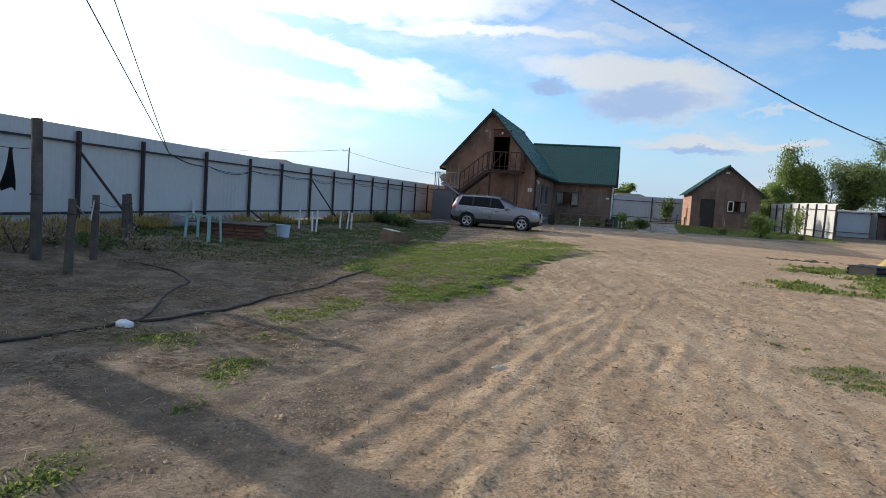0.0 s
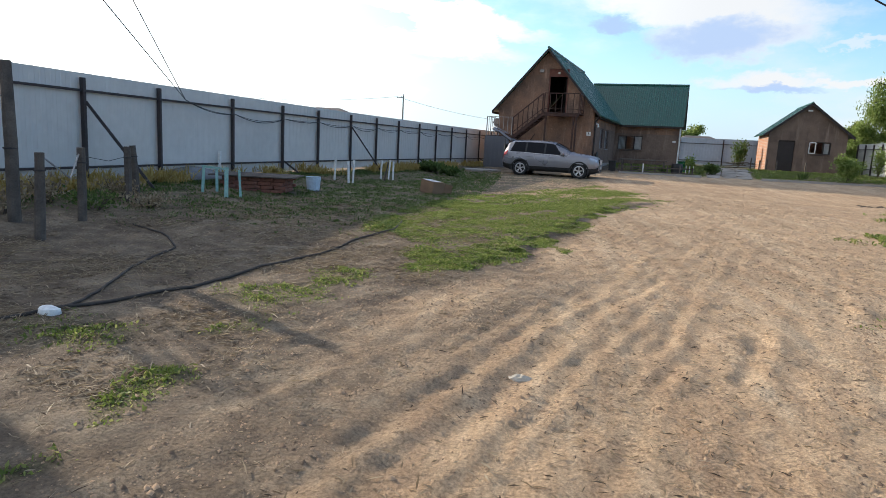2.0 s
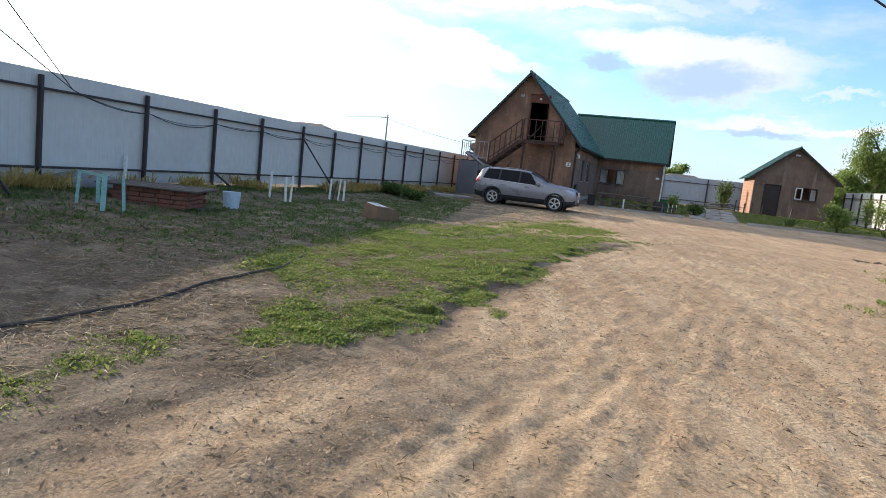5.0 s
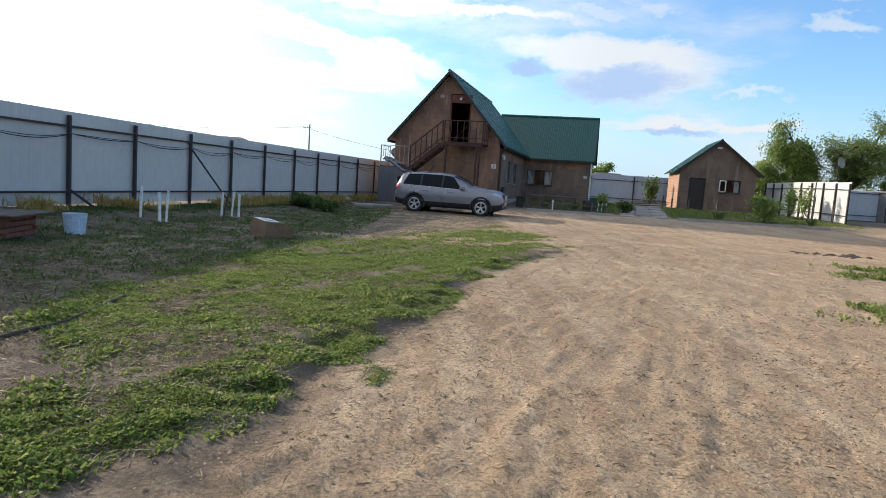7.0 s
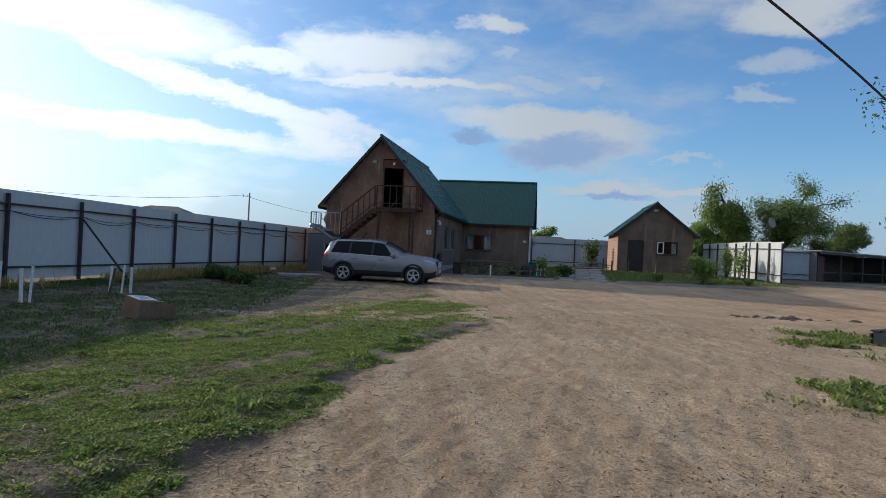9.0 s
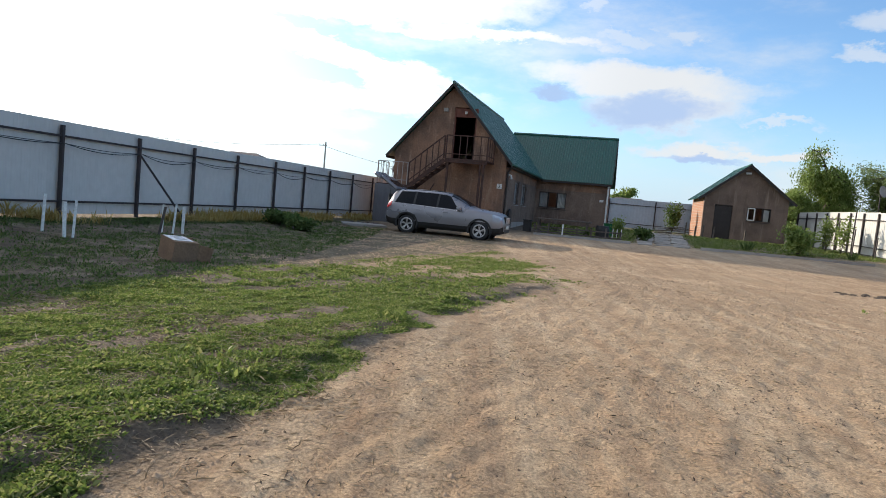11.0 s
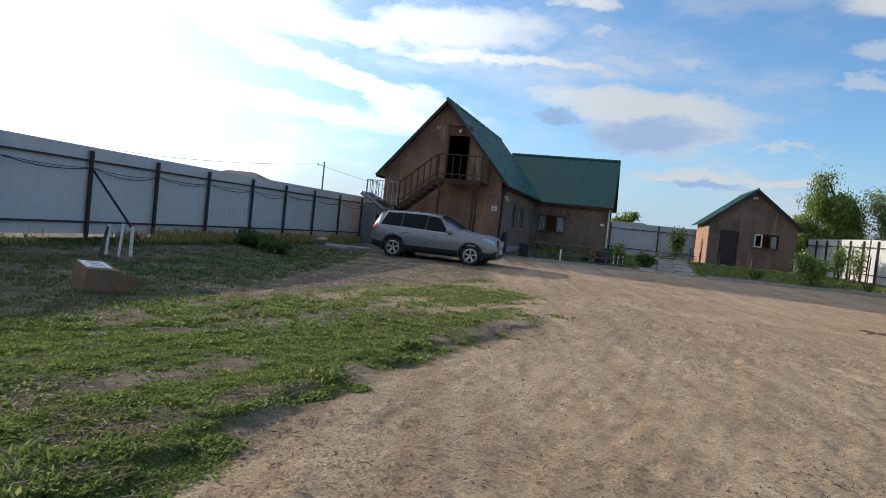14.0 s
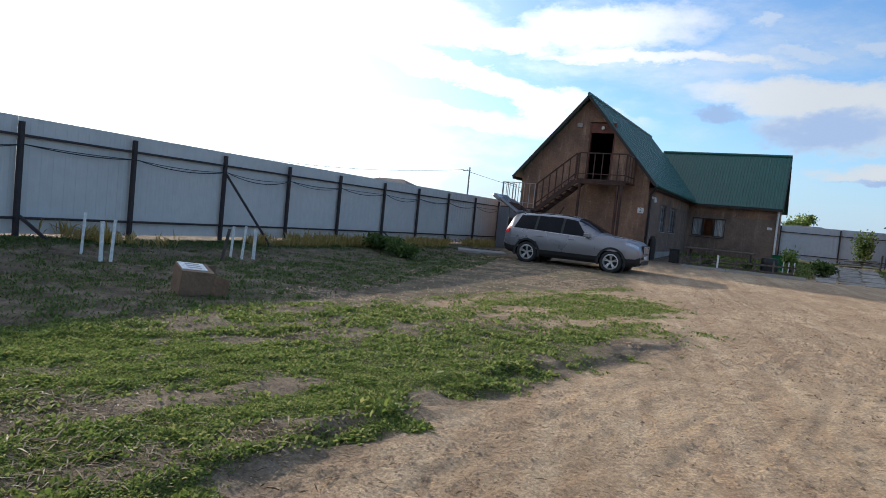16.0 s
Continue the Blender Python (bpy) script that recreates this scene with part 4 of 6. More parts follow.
def railing(name, a, b, z_a, z_b, n, mat, h=0.92, w=0.035):
    """Posts and rails from plan point a to b along a slope."""
    r = part(name, beam((a[0], a[1], z_a + h), (b[0], b[1], z_b + h), w), mat, stair)
    part("lower_rail", beam((a[0], a[1], z_a + 0.18), (b[0], b[1], z_b + 0.18), w * 0.8), mat, r)
    for k in range(n + 1):
        f = k / n
        x, y, z = a[0] + (b[0] - a[0]) * f, a[1] + (b[1] - a[1]) * f, z_a + (z_b - z_a) * f
        part("baluster", beam((x, y, z), (x, y, z + h), w * 0.75 if 0 < k < n else w * 1.2), mat, r)


railing("railing", (0.2, PV0 + 0.02), (1.92, PV0 + 0.02), 3.02, 3.02, 6, "rust_steel", 0.92, 0.042)
railing("railing", (1.92, PV0 + 0.05), (1.92, PV1 - 0.05), 3.02, 3.02, 3, "rust_steel", 0.92, 0.042)
RUN, LOW = -1.32, 1.80
for vv in (PV0 + 0.02, PV1 - 0.4):
    part("stringer", beam((0.16, vv, 2.93), (RUN, vv, LOW - 0.08), 0.06, 0.16), "rust_steel", stair)
railing("railing", (0.12, PV0 + 0.02), (RUN, PV0 + 0.02), 3.0, LOW, 6, "rust_steel", 0.92, 0.045)
for k in range(7):
    f = (k + 0.5) / 7
    u0, z0 = 0.16 + (RUN - 0.16) * f, 3.0 + (LOW - 3.0) * f
    part("tread", box((u0 - 0.13, PV0 + 0.03, z0 - 0.02), (u0 + 0.13, PV1 - 0.42, z0 + 0.02), 0.005), "rust_steel", stair)
part("lower_landing", box((-2.72, PV0, LOW - 0.08), (RUN - 0.01, PV1, LOW), 0.005), "rust_steel", stair)
railing("railing", (-2.70, PV0 + 0.02), (RUN - 0.06, PV0 + 0.02), LOW, LOW, 6, "light_steel", 0.92, 0.026)
railing("railing", (-2.70, PV0 + 0.06), (-2.70, PV1 - 0.03), LOW, LOW, 4, "light_steel", 0.92, 0.026)
for u0, v0 in ((-2.66, PV0 + 0.05), (-2.66, PV1 - 0.05), (-1.4, PV0 + 0.05)):
    part("post", box((u0 - 0.03, v0 - 0.03, 0.1), (u0 + 0.03, v0 + 0.03, LOW - 0.08), 0.004), "steel_dark", stair)
# knee brace under the flight
part("brace", beam((-0.95, PV0 + 0.1, 0.6), (-0.2, PV0 + 0.1, 1.95), 0.04), "rust_steel", stair)
screen = thing("sheet_screen", HOUSE, "dark grey sheet-metal screen standing under the stair landing", "screen")
sheet_mesh("panel", (-2.75, PV0 - 0.05), (-1.45, PV0 - 0.05), 0.08, 0.08, 1.76, "sheet_dark", screen)
part("frame", box((-2.75, PV0 - 0.045, 1.70), (-1.45, PV0 - 0.01, 1.74)), "steel_dark", screen)

# ---- the small outbuilding ----
shed = thing("outbuilding", pose(17.963, 45.22, 0, 0, 0, -12.03), "small grey-brown rendered outbuilding with green gable roof", "outbuilding")
HB = 0.4
SHW, SEZ, SAZ, SLN = 2.55, 2.85, 4.9, 5.4
part("wall", wall_mesh([(-2.2, 3.05), (0, SAZ - 0.1), (2.2, 3.05)], [(-1.61, -0.66, 0.55, 2.56), (0.11, 1.35, 1.77, 2.53)], (0, 0.25, 0), (1, 0, 0), (0, 1, 0), 0.25), "plaster_grey", shed)
part("wall", wall_mesh([(0.255, 3.0), (SLN, 3.0)], [], (-2.2, 0.25, 0), (0, 1, 0), (1, 0, 0), 0.25), "brick_wall", shed, "orange brick side wall")
part("wall", wall_mesh([(0.255, 3.0), (SLN, 3.0)], [], (2.2, 0.25, 0), (0, 1, 0), (-1, 0, 0), 0.25), "plaster_grey", shed)
part("wall", wall_mesh([(-1.945, 3.0), (0, SAZ - 0.2), (1.945, 3.0)], [], (0, SLN - 0.2, 0), (1, 0, 0), (0, 1, 0), 0.2), "plaster_grey", shed)
roof_slope("roof", (0, 0, SAZ), (0, SLN, SAZ), (SHW, 0, SEZ), (SHW, SLN, SEZ), shed)
roof_slope("roof", (0, 0, SAZ), (0, SLN, SAZ), (-SHW, 0, SEZ), (-SHW, SLN, SEZ), shed)
ridge_cap((0, -0.02, SAZ + 0.01), (0, SLN + 0.02, SAZ + 0.01), 0.06, shed)
for sx in (1, -1):
    part("verge_board", beam((0, -0.012, SAZ - 0.05), (sx * SHW, -0.012, SEZ - 0.05), 0.025, 0.13), "frame_dark", shed)
part("door", box((-1.6, 0.33, 0.56), (-0.67, 0.38, 2.55), 0.01), "frame_dark", shed, "dark brown door")
part("door_frame", box((-1.605, 0.27, 2.5), (-0.665, 0.328, 2.555), 0.01), "frame_dark", shed)
sw = window_unit(shed, (0.11, 0.25, 1.77), (1, 0, 0), (0, -1, 0), 1.24, 0.76, 3, "frame_dark", 0.06, False)
fr = bmesh.new()
for a, b in (((0.16, 1.82), (0.5, 1.82)), ((0.16, 2.48), (0.5, 2.48)), ((0.16, 1.82), (0.16, 2.48)), ((0.5, 1.82), (0.5, 2.48))):
    add_beam(fr, (a[0], 0.26, a[1]), (b[0], 0.26, b[1]), 0.06, 0.06, up=(0, 1, 0))
part("casement", fr, "white_paint", sw, "white opened casement")
part("curtain", box((1.0, 0.40, 1.80), (1.28, 0.42, 2.45)), "curtain", sw, "white cloth in the window")
part("gable_lamp", tube([(-0.18, 0.2, 4.42), (0.08, 0.2, 4.42)], 0.06, 8), "white_paint", shed)

# ---- the parked car ----
def lathe(profile, n=28, axis_y=True):
    """Spin (radius, offset) pairs round the y axis."""
    bm = bmesh.new()
    rings = [[bm.verts.new((r * math.cos(k * math.tau / n), o, r * math.sin(k * math.tau / n))) for k in range(n)] for r, o in profile]
    for a, b in zip(rings, rings[1:]):
        for k in range(n):
            bm.faces.new((a[k], a[(k + 1) % n], b[(k + 1) % n], b[k]))
    bmesh.ops.recalc_face_normals(bm, faces=bm.faces)
    return bm


def curve1(table):
    xs, ys = [p[0] for p in table], [p[1] for p in table]
    return lambda x: float(np.interp(x, xs, ys))


CAR_TOP = curve1([(-2.33, 0.72), (-2.31, 1.0), (-2.25, 1.2), (-2.13, 1.46), (-2.02, 1.59), (-1.8, 1.655), (-1.2, 1.69), (-0.4, 1.695), (0.02, 1.665), (0.32, 1.585), (0.66, 1.41), (0.98, 1.215), (1.12, 1.165), (1.5, 1.135), (1.88, 1.085), (2.08, 1.03), (2.2, 0.95), (2.27, 0.72)])
CAR_BELT = curve1([(-2.33, 0.66), (-2.25, 0.98), (-2.0, 1.12), (-1.2, 1.10), (0.0, 1.06), (0.9, 1.04), (1.2, 1.04), (1.88, 1.0), (2.08, 0.95), (2.2, 0.87), (2.27, 0.62)])
CAR_HALF = curve1([(-2.33, 0.66), (-2.25, 0.80), (-2.0, 0.89), (-1.4, 0.935), (0.5, 0.935), (1.4, 0.93), (1.85, 0.90), (2.12, 0.80), (2.27, 0.66)])
CAR_ROOFW = curve1([(-2.33, 0.55), (-2.1, 0.57), (-1.6, 0.61), (0.0, 0.64), (0.5, 0.65), (0.95, 0.71), (1.2, 0.76), (1.85, 0.70), (2.12, 0.60), (2.27, 0.46)])
CAR_LOW = curve1([(-2.33, 0.40), (-2.1, 0.30), (-1.0, 0.25), (1.6, 0.25), (2.12, 0.28), (2.27, 0.36)])


def car_section(x):
    """Half cross-section of the body at x, from sill to roof centre."""
    top, belt, hw, rw, low = CAR_TOP(x), CAR_BELT(x), CAR_HALF(x), CAR_ROOFW(x), CAR_LOW(x)
    belt = min(belt, top - 0.05)
    edge = belt + (top - belt) * 0.80
    rw = min(rw, hw - 0.03)
    pts = [(hw * 0.86, low), (hw * 0.955, low + 0.10), (hw * 0.985, low + 0.22), (hw, low + (belt - low) * 0.55), (hw * 0.995, belt - 0.10), (hw * 0.965, belt)]
    for f in (0.25, 0.5, 0.75, 1.0):
        pts.append((hw * 0.965 + (rw - hw * 0.965) * f ** 1.15, belt + (edge - belt) * f))
    for f in (0.35, 0.7, 1.0):
        a = f * math.pi / 2
        pts.append((rw * math.cos(a), edge + (top - edge) * math.sin(a)))
    return pts


XS = [-2.33 + 4.60 * k / 110 for k in range(111)]


def in_arch(x, z, r):
    return min((x - w) ** 2 + (z - 0.345) ** 2 for w in (-1.395, 1.395)) < r * r


def car_body():
    bm = bmesh.new()
    secs = [car_section(x) for x in XS]
    n = len(secs[0])
    grid = []
    for x, s in zip(XS, secs):
        grid.append([bm.verts.new((x, y, z)) for y, z in s] + [bm.verts.new((x, -y, z)) for y, z in s[-2::-1]])
    m = 2 * n - 1
    for i in range(len(XS) - 1):
        for j in range(m - 1):
            a, b, c, d = grid[i][j], grid[i + 1][j], grid[i + 1][j + 1], grid[i][j + 1]
            cx, cz, cy = (a.co.x + b.co.x) / 2, (a.co.z + d.co.z) / 2, abs(a.co.y)
            if cy > 0.6 and in_arch(cx, cz, 0.405):
                continue
            bm.faces.new((a, b, c, d))
    for row in (grid[0], grid[-1]):
        bm.faces.new(row if row is grid[0] else row[::-1])
    bmesh.ops.recalc_face_normals(bm, faces=bm.faces)
    return bm


def car_patch(x0, x1, j0, j1, side, off=0.006, front=None, rear=None, n=26):
    """A skin patch over section points j0..j1 between x0 and x1, lying just off the body."""
    bm = bmesh.new()
    rows = []
    for j in range(j0, j1 + 1):
        f = (j - j0) / max(1, j1 - j0)
        a = x0 + (rear or 0) * f
        b = x1 + (front or 0) * f
        row = []
        for k in range(n + 1):
            x = a + (b - a) * k / n
            y, z = car_section(x)[j]
            row.append(bm.verts.new((x, side * (y + off), z + (off if j > 9 else 0))))
        rows.append(row)
    for r, s in zip(rows, rows[1:]):
        for k in range(n):
            bm.faces.new((r[k], r[k + 1], s[k + 1], s[k]) if side > 0 else (r[k], s[k], s[k + 1], r[k + 1]))
    return bm


def side_line(pts, side, w=0.008, off=0.004):
    """A thin seam on the flank through (x, z) points."""
    out = []
    for x, z in pts:
        s = car_section(x)
        y = float(np.interp(z, [p[1] for p in s[:10]], [p[0] for p in s[:10]]))
        out.append((x, side * (y + off - w), z))
    return tube(out, w, 5)


car = thing("parked_car", pose(1.847, 30.882, 0.05, 0, 0, -11.9) @ Matrix.Scale(0.912, 4), "silver-grey SUV with its tailgate raised, parked beside the house", "car")
body = part("body", car_body(), "paint", car, "silver-grey metallic paint", smooth=True)
under = part("underbody", box((-2.0, -0.72, 0.24), (2.05, 0.72, 0.62), 0.05), "black", car)
for side in (1, -1):
    part("side_window", car_patch(-1.93, 0.60, 5, 9, side, 0.005, front=-0.42, rear=0.16), "car_glass", body, "dark tinted side glass")
    part("window_trim", side_line([(-1.98, 1.09), (-1.2, 1.08), (0.0, 1.035), (0.72, 1.0)], side, 0.011), "alloy", body, "chrome strip")
    part("sill_cladding", car_patch(-0.98, 0.98, 0, 2, side, 0.012), "black", body, "black plastic sill")
    part("bumper_cladding", car_patch(-2.28, -1.80, 0, 2, side, 0.012), "black", body)
    part("bumper_cladding", car_patch(1.80, 2.24, 0, 2, side, 0.012), "black", body)
    for x in (-0.28, 0.86):
        part("door_seam", side_line([(x, 0.40), (x + 0.01, 0.7), (x, 1.0)], side), "black", body)
    part("pillar", car_patch(-0.30, -0.22, 5, 9, side, 0.008, n=2), "black", body)
    part("pillar", car_patch(-1.20, -1.12, 5, 9, side, 0.008, n=2), "black", body)
    for x in (-0.98, 0.10):
        part("door_handle", box((x - 0.11, side * 0.915, 0.895), (x + 0.11, side * 0.965, 0.93), 0.01), "paint", body)
    mir = part("mirror", box((0.50, side * 0.93, 1.02), (0.70, side * 1.10, 1.17), 0.035), "paint", body)
    part("mirror_arm", box((0.56, side * 0.86, 1.01), (0.64, side * 0.95, 1.05), 0.008), "black", mir)
    part("roof_rail", tube([(-1.75, side * 0.60, 1.575), (-1.6, side * 0.60, 1.64), (-0.2, side * 0.61, 1.665), (0.1, side * 0.61, 1.62)], 0.012, 6), "black", body, "black roof rail")
    part("tail_lamp", car_patch(-2.27, -2.06, 4, 6, side, 0.014, n=6), "red_lens", body, "red tail lamp")
    part("head_lamp", car_patch(1.80, 2.18, 4, 5, side, 0.014, n=8), "lamp_lens", body, "headlamp")
    part("wheel_well", lathe([(0.0, side * 0.45), (0.40, side * 0.45), (0.40, side * 0.80)], 24), "black", under).matrix_local = pose(-1.395, 0, 0.345)
    part("wheel_well", lathe([(0.0, side * 0.45), (0.40, side * 0.45), (0.40, side * 0.80)], 24), "black", under).matrix_local = pose(1.395, 0, 0.345)
    for wx in (-1.395, 1.395):
        bm = bmesh.new()
        for r0, r1 in ((0.385, 0.455),):
            prev = None
            for k in range(25):
                a = -0.28 + (math.pi + 0.56) * k / 24
                ring = []
                for r, dy in ((r0, 0.012), (r1, 0.016), (r1, -0.05), (r0, -0.05)):
                    ring.append(bm.verts.new((wx + r * math.cos(a), side * (CAR_HALF(wx + r * math.cos(a)) * 0.995 + dy), 0.345 + r * math.sin(a))))
                if prev:
                    for q in range(4):
                        bm.faces.new((prev[q], prev[(q + 1) % 4], ring[(q + 1) % 4], ring[q]))
                prev = ring
        bmesh.ops.recalc_face_normals(bm, faces=bm.faces)
        part("arch_trim", bm, "black", body, "black wheel arch trim")
        wheel = part("wheel", lathe([(0.20, side * 0.70), (0.235, side * 0.715), (0.25, side * 0.90), (0.215, side * 0.905), (0.20, side * 0.86)], 32), "alloy", car, "five-spoke alloy wheel")
        wheel.matrix_local = pose(wx, 0, 0.345)
        part("tyre", lathe([(0.235, side * 0.68), (0.30, side * 0.675), (0.345, side * 0.70), (0.352, side * 0.80), (0.345, side * 0.895), (0.30, side * 0.92), (0.245, side * 0.91)], 36), "rubber", wheel, smooth=True)
        part("brake_disc", lathe([(0.0, side * 0.80), (0.235, side * 0.80)], 24), "black", wheel)
        part("hub", lathe([(0.0, side * 0.885), (0.05, side * 0.885), (0.06, side * 0.84)], 14), "alloy", wheel)
        for k in range(5):
            bm = bmesh.new()
            a = k * math.tau / 5 + 0.3
            for da in (-0.14, 0.14):
                add_beam(bm, (0.04 * math.cos(a + da), side * 0.872, 0.04 * math.sin(a + da)), (0.225 * math.cos(a + da), side * 0.895, 0.225 * math.sin(a + da)), 0.03, 0.03, up=(0, 1, 0))
            part("spoke", bm, "alloy", wheel)
# windscreen, bonnet line, grille, plate
bm = bmesh.new()
rows = []
for k in range(9):
    x = 0.20 + 0.76 * k / 8
    s = car_section(x)
    rows.append([bm.verts.new((x + 0.006, y, z + 0.006)) for y, z in ([(-p[0], p[1]) for p in s[9:]] + [p for p in s[-2:8:-1]])])
for r, q in zip(rows, rows[1:]):
    for k in range(len(r) - 1):
        bm.faces.new((r[k], q[k], q[k + 1], r[k + 1]))
bmesh.ops.recalc_face_normals(bm, faces=bm.faces)
part("windscreen", bm, "car_glass", body, "windscreen", smooth=True)
part("grille", box((2.14, -0.46, 0.66), (2.285, 0.46, 0.93), 0.03), "black", body, "black radiator grille")
for k in range(9):
    part("grille_bar", box((2.28, -0.40 + 0.1 * k - 0.008, 0.68), (2.297, -0.40 + 0.1 * k + 0.008, 0.91), 0.004), "alloy", body)
part("lower_intake", box((2.10, -0.62, 0.32), (2.275, 0.62, 0.48), 0.03), "black", body)
part("number_plate", box((2.279, -0.26, 0.50), (2.294, 0.26, 0.61), 0.003), "white_paint", body, "white registration plate")
# solid black panel gives the open load space its shade
part("rear_opening", box((-2.31, -0.56, 0.80), (-2.24, 0.56, 1.42), 0.02), "black", body, "black panel standing in for the shaded load space")
gate = part("tailgate", box((-0.80, -0.60, -0.05), (0.0, 0.60, 0.05), 0.03), "paint", car, "raised silver tailgate")
gate.matrix_local = pose(-1.98, 0, 1.63, 0, 33, 0)
part("rear_glass", box((-0.50, -0.50, 0.052), (-0.08, 0.50, 0.058)), "car_glass", gate)
part("tailgate_lower", box((-1.12, -0.58, -0.13), (-0.79, 0.58, 0.0), 0.04), "paint", gate)
part("gate_lining", box((-0.78, -0.52, -0.075), (-0.05, 0.52, -0.052), 0.01), "black", gate)
for side in (1, -1):
    part("gas_strut", beam((-0.35, side * 0.55, -0.05), (-0.02, side * 0.55, -0.42), 0.02, sides=6), "black", gate)

# ---- yard things along the fence ----
def H(x, y):
    """Ground height with relief at one place."""
    return gz(x, y) + float(relief(np.array([x], float), np.array([y], float))[0])


def stake(x, y, h, w, mat, label, lean=(0, 0), group="garden stakes"):
    s = thing("stake", pose(x, y, H(x, y)), label, "stake", group)
    part("shaft", beam((0, 0, -0.15), (lean[0], lean[1], h), w, w * 0.8), mat, s)
    part("cap", beam((lean[0], lean[1], h - 0.005), (lean[0] * 1.01, lean[1] * 1.01, h + 0.012), w * 1.1, w * 0.9), mat, s)
    return s


for x, y, h, lean in ((-3.64, 21.24, 0.62, 0.02), (-3.40, 21.22, 0.66, 0.05), (-3.30, 21.46, 0.60, 0.0), (-4.24, 18.47, 0.66, 0.02), (-3.83, 18.42, 0.62, -0.03), (-3.76, 18.52, 0.66, 0.03)):
    stake(x, y, h * 0.9, 0.048, "white_paint", "whitewashed wooden stake standing in the yard soil", (lean, 0.02))
stake(-3.40, 20.6, 0.55, 0.05, "wood_old", "weathered wooden stake leaning in the yard soil", (0.12, 0.03))
for x, y, h in ((-6.17, 15.92, 0.55), (-6.35, 17.2, 0.42), (-7.0, 16.5, 0.45)):
    stake(x, y, h, 0.06, "white_paint", "short whitewashed stake beside the fence", (0.02, 0))

# unseen tall pole outside the fence, added to cast the band across the track
tall = thing("shadow_pole", pose(-7.75, 8.25, 0.0), "tall thick unseen pole added outside the fence for its shadow", "pole")
part("shaft", tube([(0, 0, -0.3), (0.02, 0, 1.8), (0, 0, 3.7)], 0.25, 10, 0.22), "wood_old", tall)

# teal goal-like frame with netting of weeds
frame_t = thing("plant_frame", pose(-4.75, 12.9, H(-4.75, 12.9), 0, 0, -20), "low faded teal wooden plant frame", "frame")
for x in (-0.30, 0.30):
    part("leg", beam((x, 0, -0.1), (x * 0.93, 0.03, 0.50), 0.06, 0.045), "teal", frame_t)
    part("leg", beam((x, 0.35, -0.1), (x * 0.93, 0.33, 0.45), 0.05, 0.04), "teal", frame_t)
part("crossbar", beam((-0.32, 0.03, 0.485), (0.32, 0.03, 0.465), 0.035), "teal", frame_t)

# brick well box with a wooden lid
well = thing("well_box", pose(-4.65, 14.55, H(-4.65, 14.55) - 0.04, 0, 0, 8), "low brick well box under a weathered wooden lid", "well")
for k in range(2):
    for row in range(4):
        for i in range(5):
            a = box((-0.62 + 0.25 * i + (0.06 if row % 2 else 0), -0.45 + k * 0.82, 0.075 * row), (-0.62 + 0.25 * i + 0.238 + (0.06 if row % 2 else 0), -0.33 + k * 0.82, 0.075 * row + 0.066), 0.006)
            part("brick", a, "brick_red", well)
for k in range(2):
    for row in range(4):
        for i in range(3):
            a = box((-0.62 + k * 1.13, -0.32 + 0.235 * i, 0.075 * row), (-0.50 + k * 1.13, -0.32 + 0.235 * i + 0.225, 0.075 * row + 0.066), 0.006)
            part("brick", a, "brick_red", well)
for i in range(6):
    part("lid_board", box((-0.82, -0.55 + 0.185 * i, 0.302), (0.84, -0.55 + 0.185 * i + 0.178, 0.328 + 0.004 * (i % 2)), 0.004), "wood_old", well)

# bucket
bucket = thing("bucket", pose(-3.83, 15.6, H(-3.83, 15.6)), "pale blue enamel bucket standing on the soil", "bucket")
bm = lathe([(0.0, 0.0), (0.135, 0.0), (0.165, 0.30), (0.172, 0.305), (0.16, 0.30), (0.13, 0.012), (0.0, 0.012)], 24)
b_ob = part("pail", bm, "bucket", bucket)
b_ob.matrix_local = pose(0, 0, 0, 90, 0, 0)
part("bail", tube([(0.17 * math.cos(a), 0.06 + 0.0 * a, 0.29 + 0.06 * math.sin(a)) for a in [math.pi * k / 10 for k in range(11)]], 0.004, 5), "steel_dark", bucket)

# cardboard box on its side with a paper label
crate = thing("cardboard_box", pose(-1.46, 17.3, H(-1.46, 17.3) + 0.01, 4, -6, 138) @ Matrix.Scale(0.88, 4), "torn open brown cardboard box with a white printed flap", "box")
for a, b in (((-0.27, -0.2, 0.0), (0.27, 0.2, 0.012)), ((-0.27, 0.19, 0.012), (0.27, 0.2, 0.33)), ((-0.27, -0.2, 0.012), (-0.258, 0.19, 0.33)), ((0.258, -0.2, 0.012), (0.27, 0.19, 0.33)), ((-0.27, -0.2, 0.33), (0.27, 0.2, 0.341))):
    part("side", box(a, b), "card", crate)
part("flap", beam((-0.264, -0.2, 0.17), (-0.40, -0.36, 0.15), 0.012, 0.30), "card", crate)
part("flap", beam((0.264, -0.2, 0.17), (0.36, -0.36, 0.18), 0.012, 0.30), "card", crate)
part("flap", box((-0.25, -0.43, 0.0), (0.25, -0.205, 0.010)), "card_pale", crate, "pale inner side of the lower flap")
part("sheet", box((-0.16, -0.14, 0.3425), (0.24, 0.18, 0.350)), "paper", crate, "white printed paper")
for k in range(3):
    part("print_bar", box((-0.09 + 0.11 * k, -0.08, 0.3505), (-0.03 + 0.11 * k, 0.1, 0.352)), "grey_paint", crate)

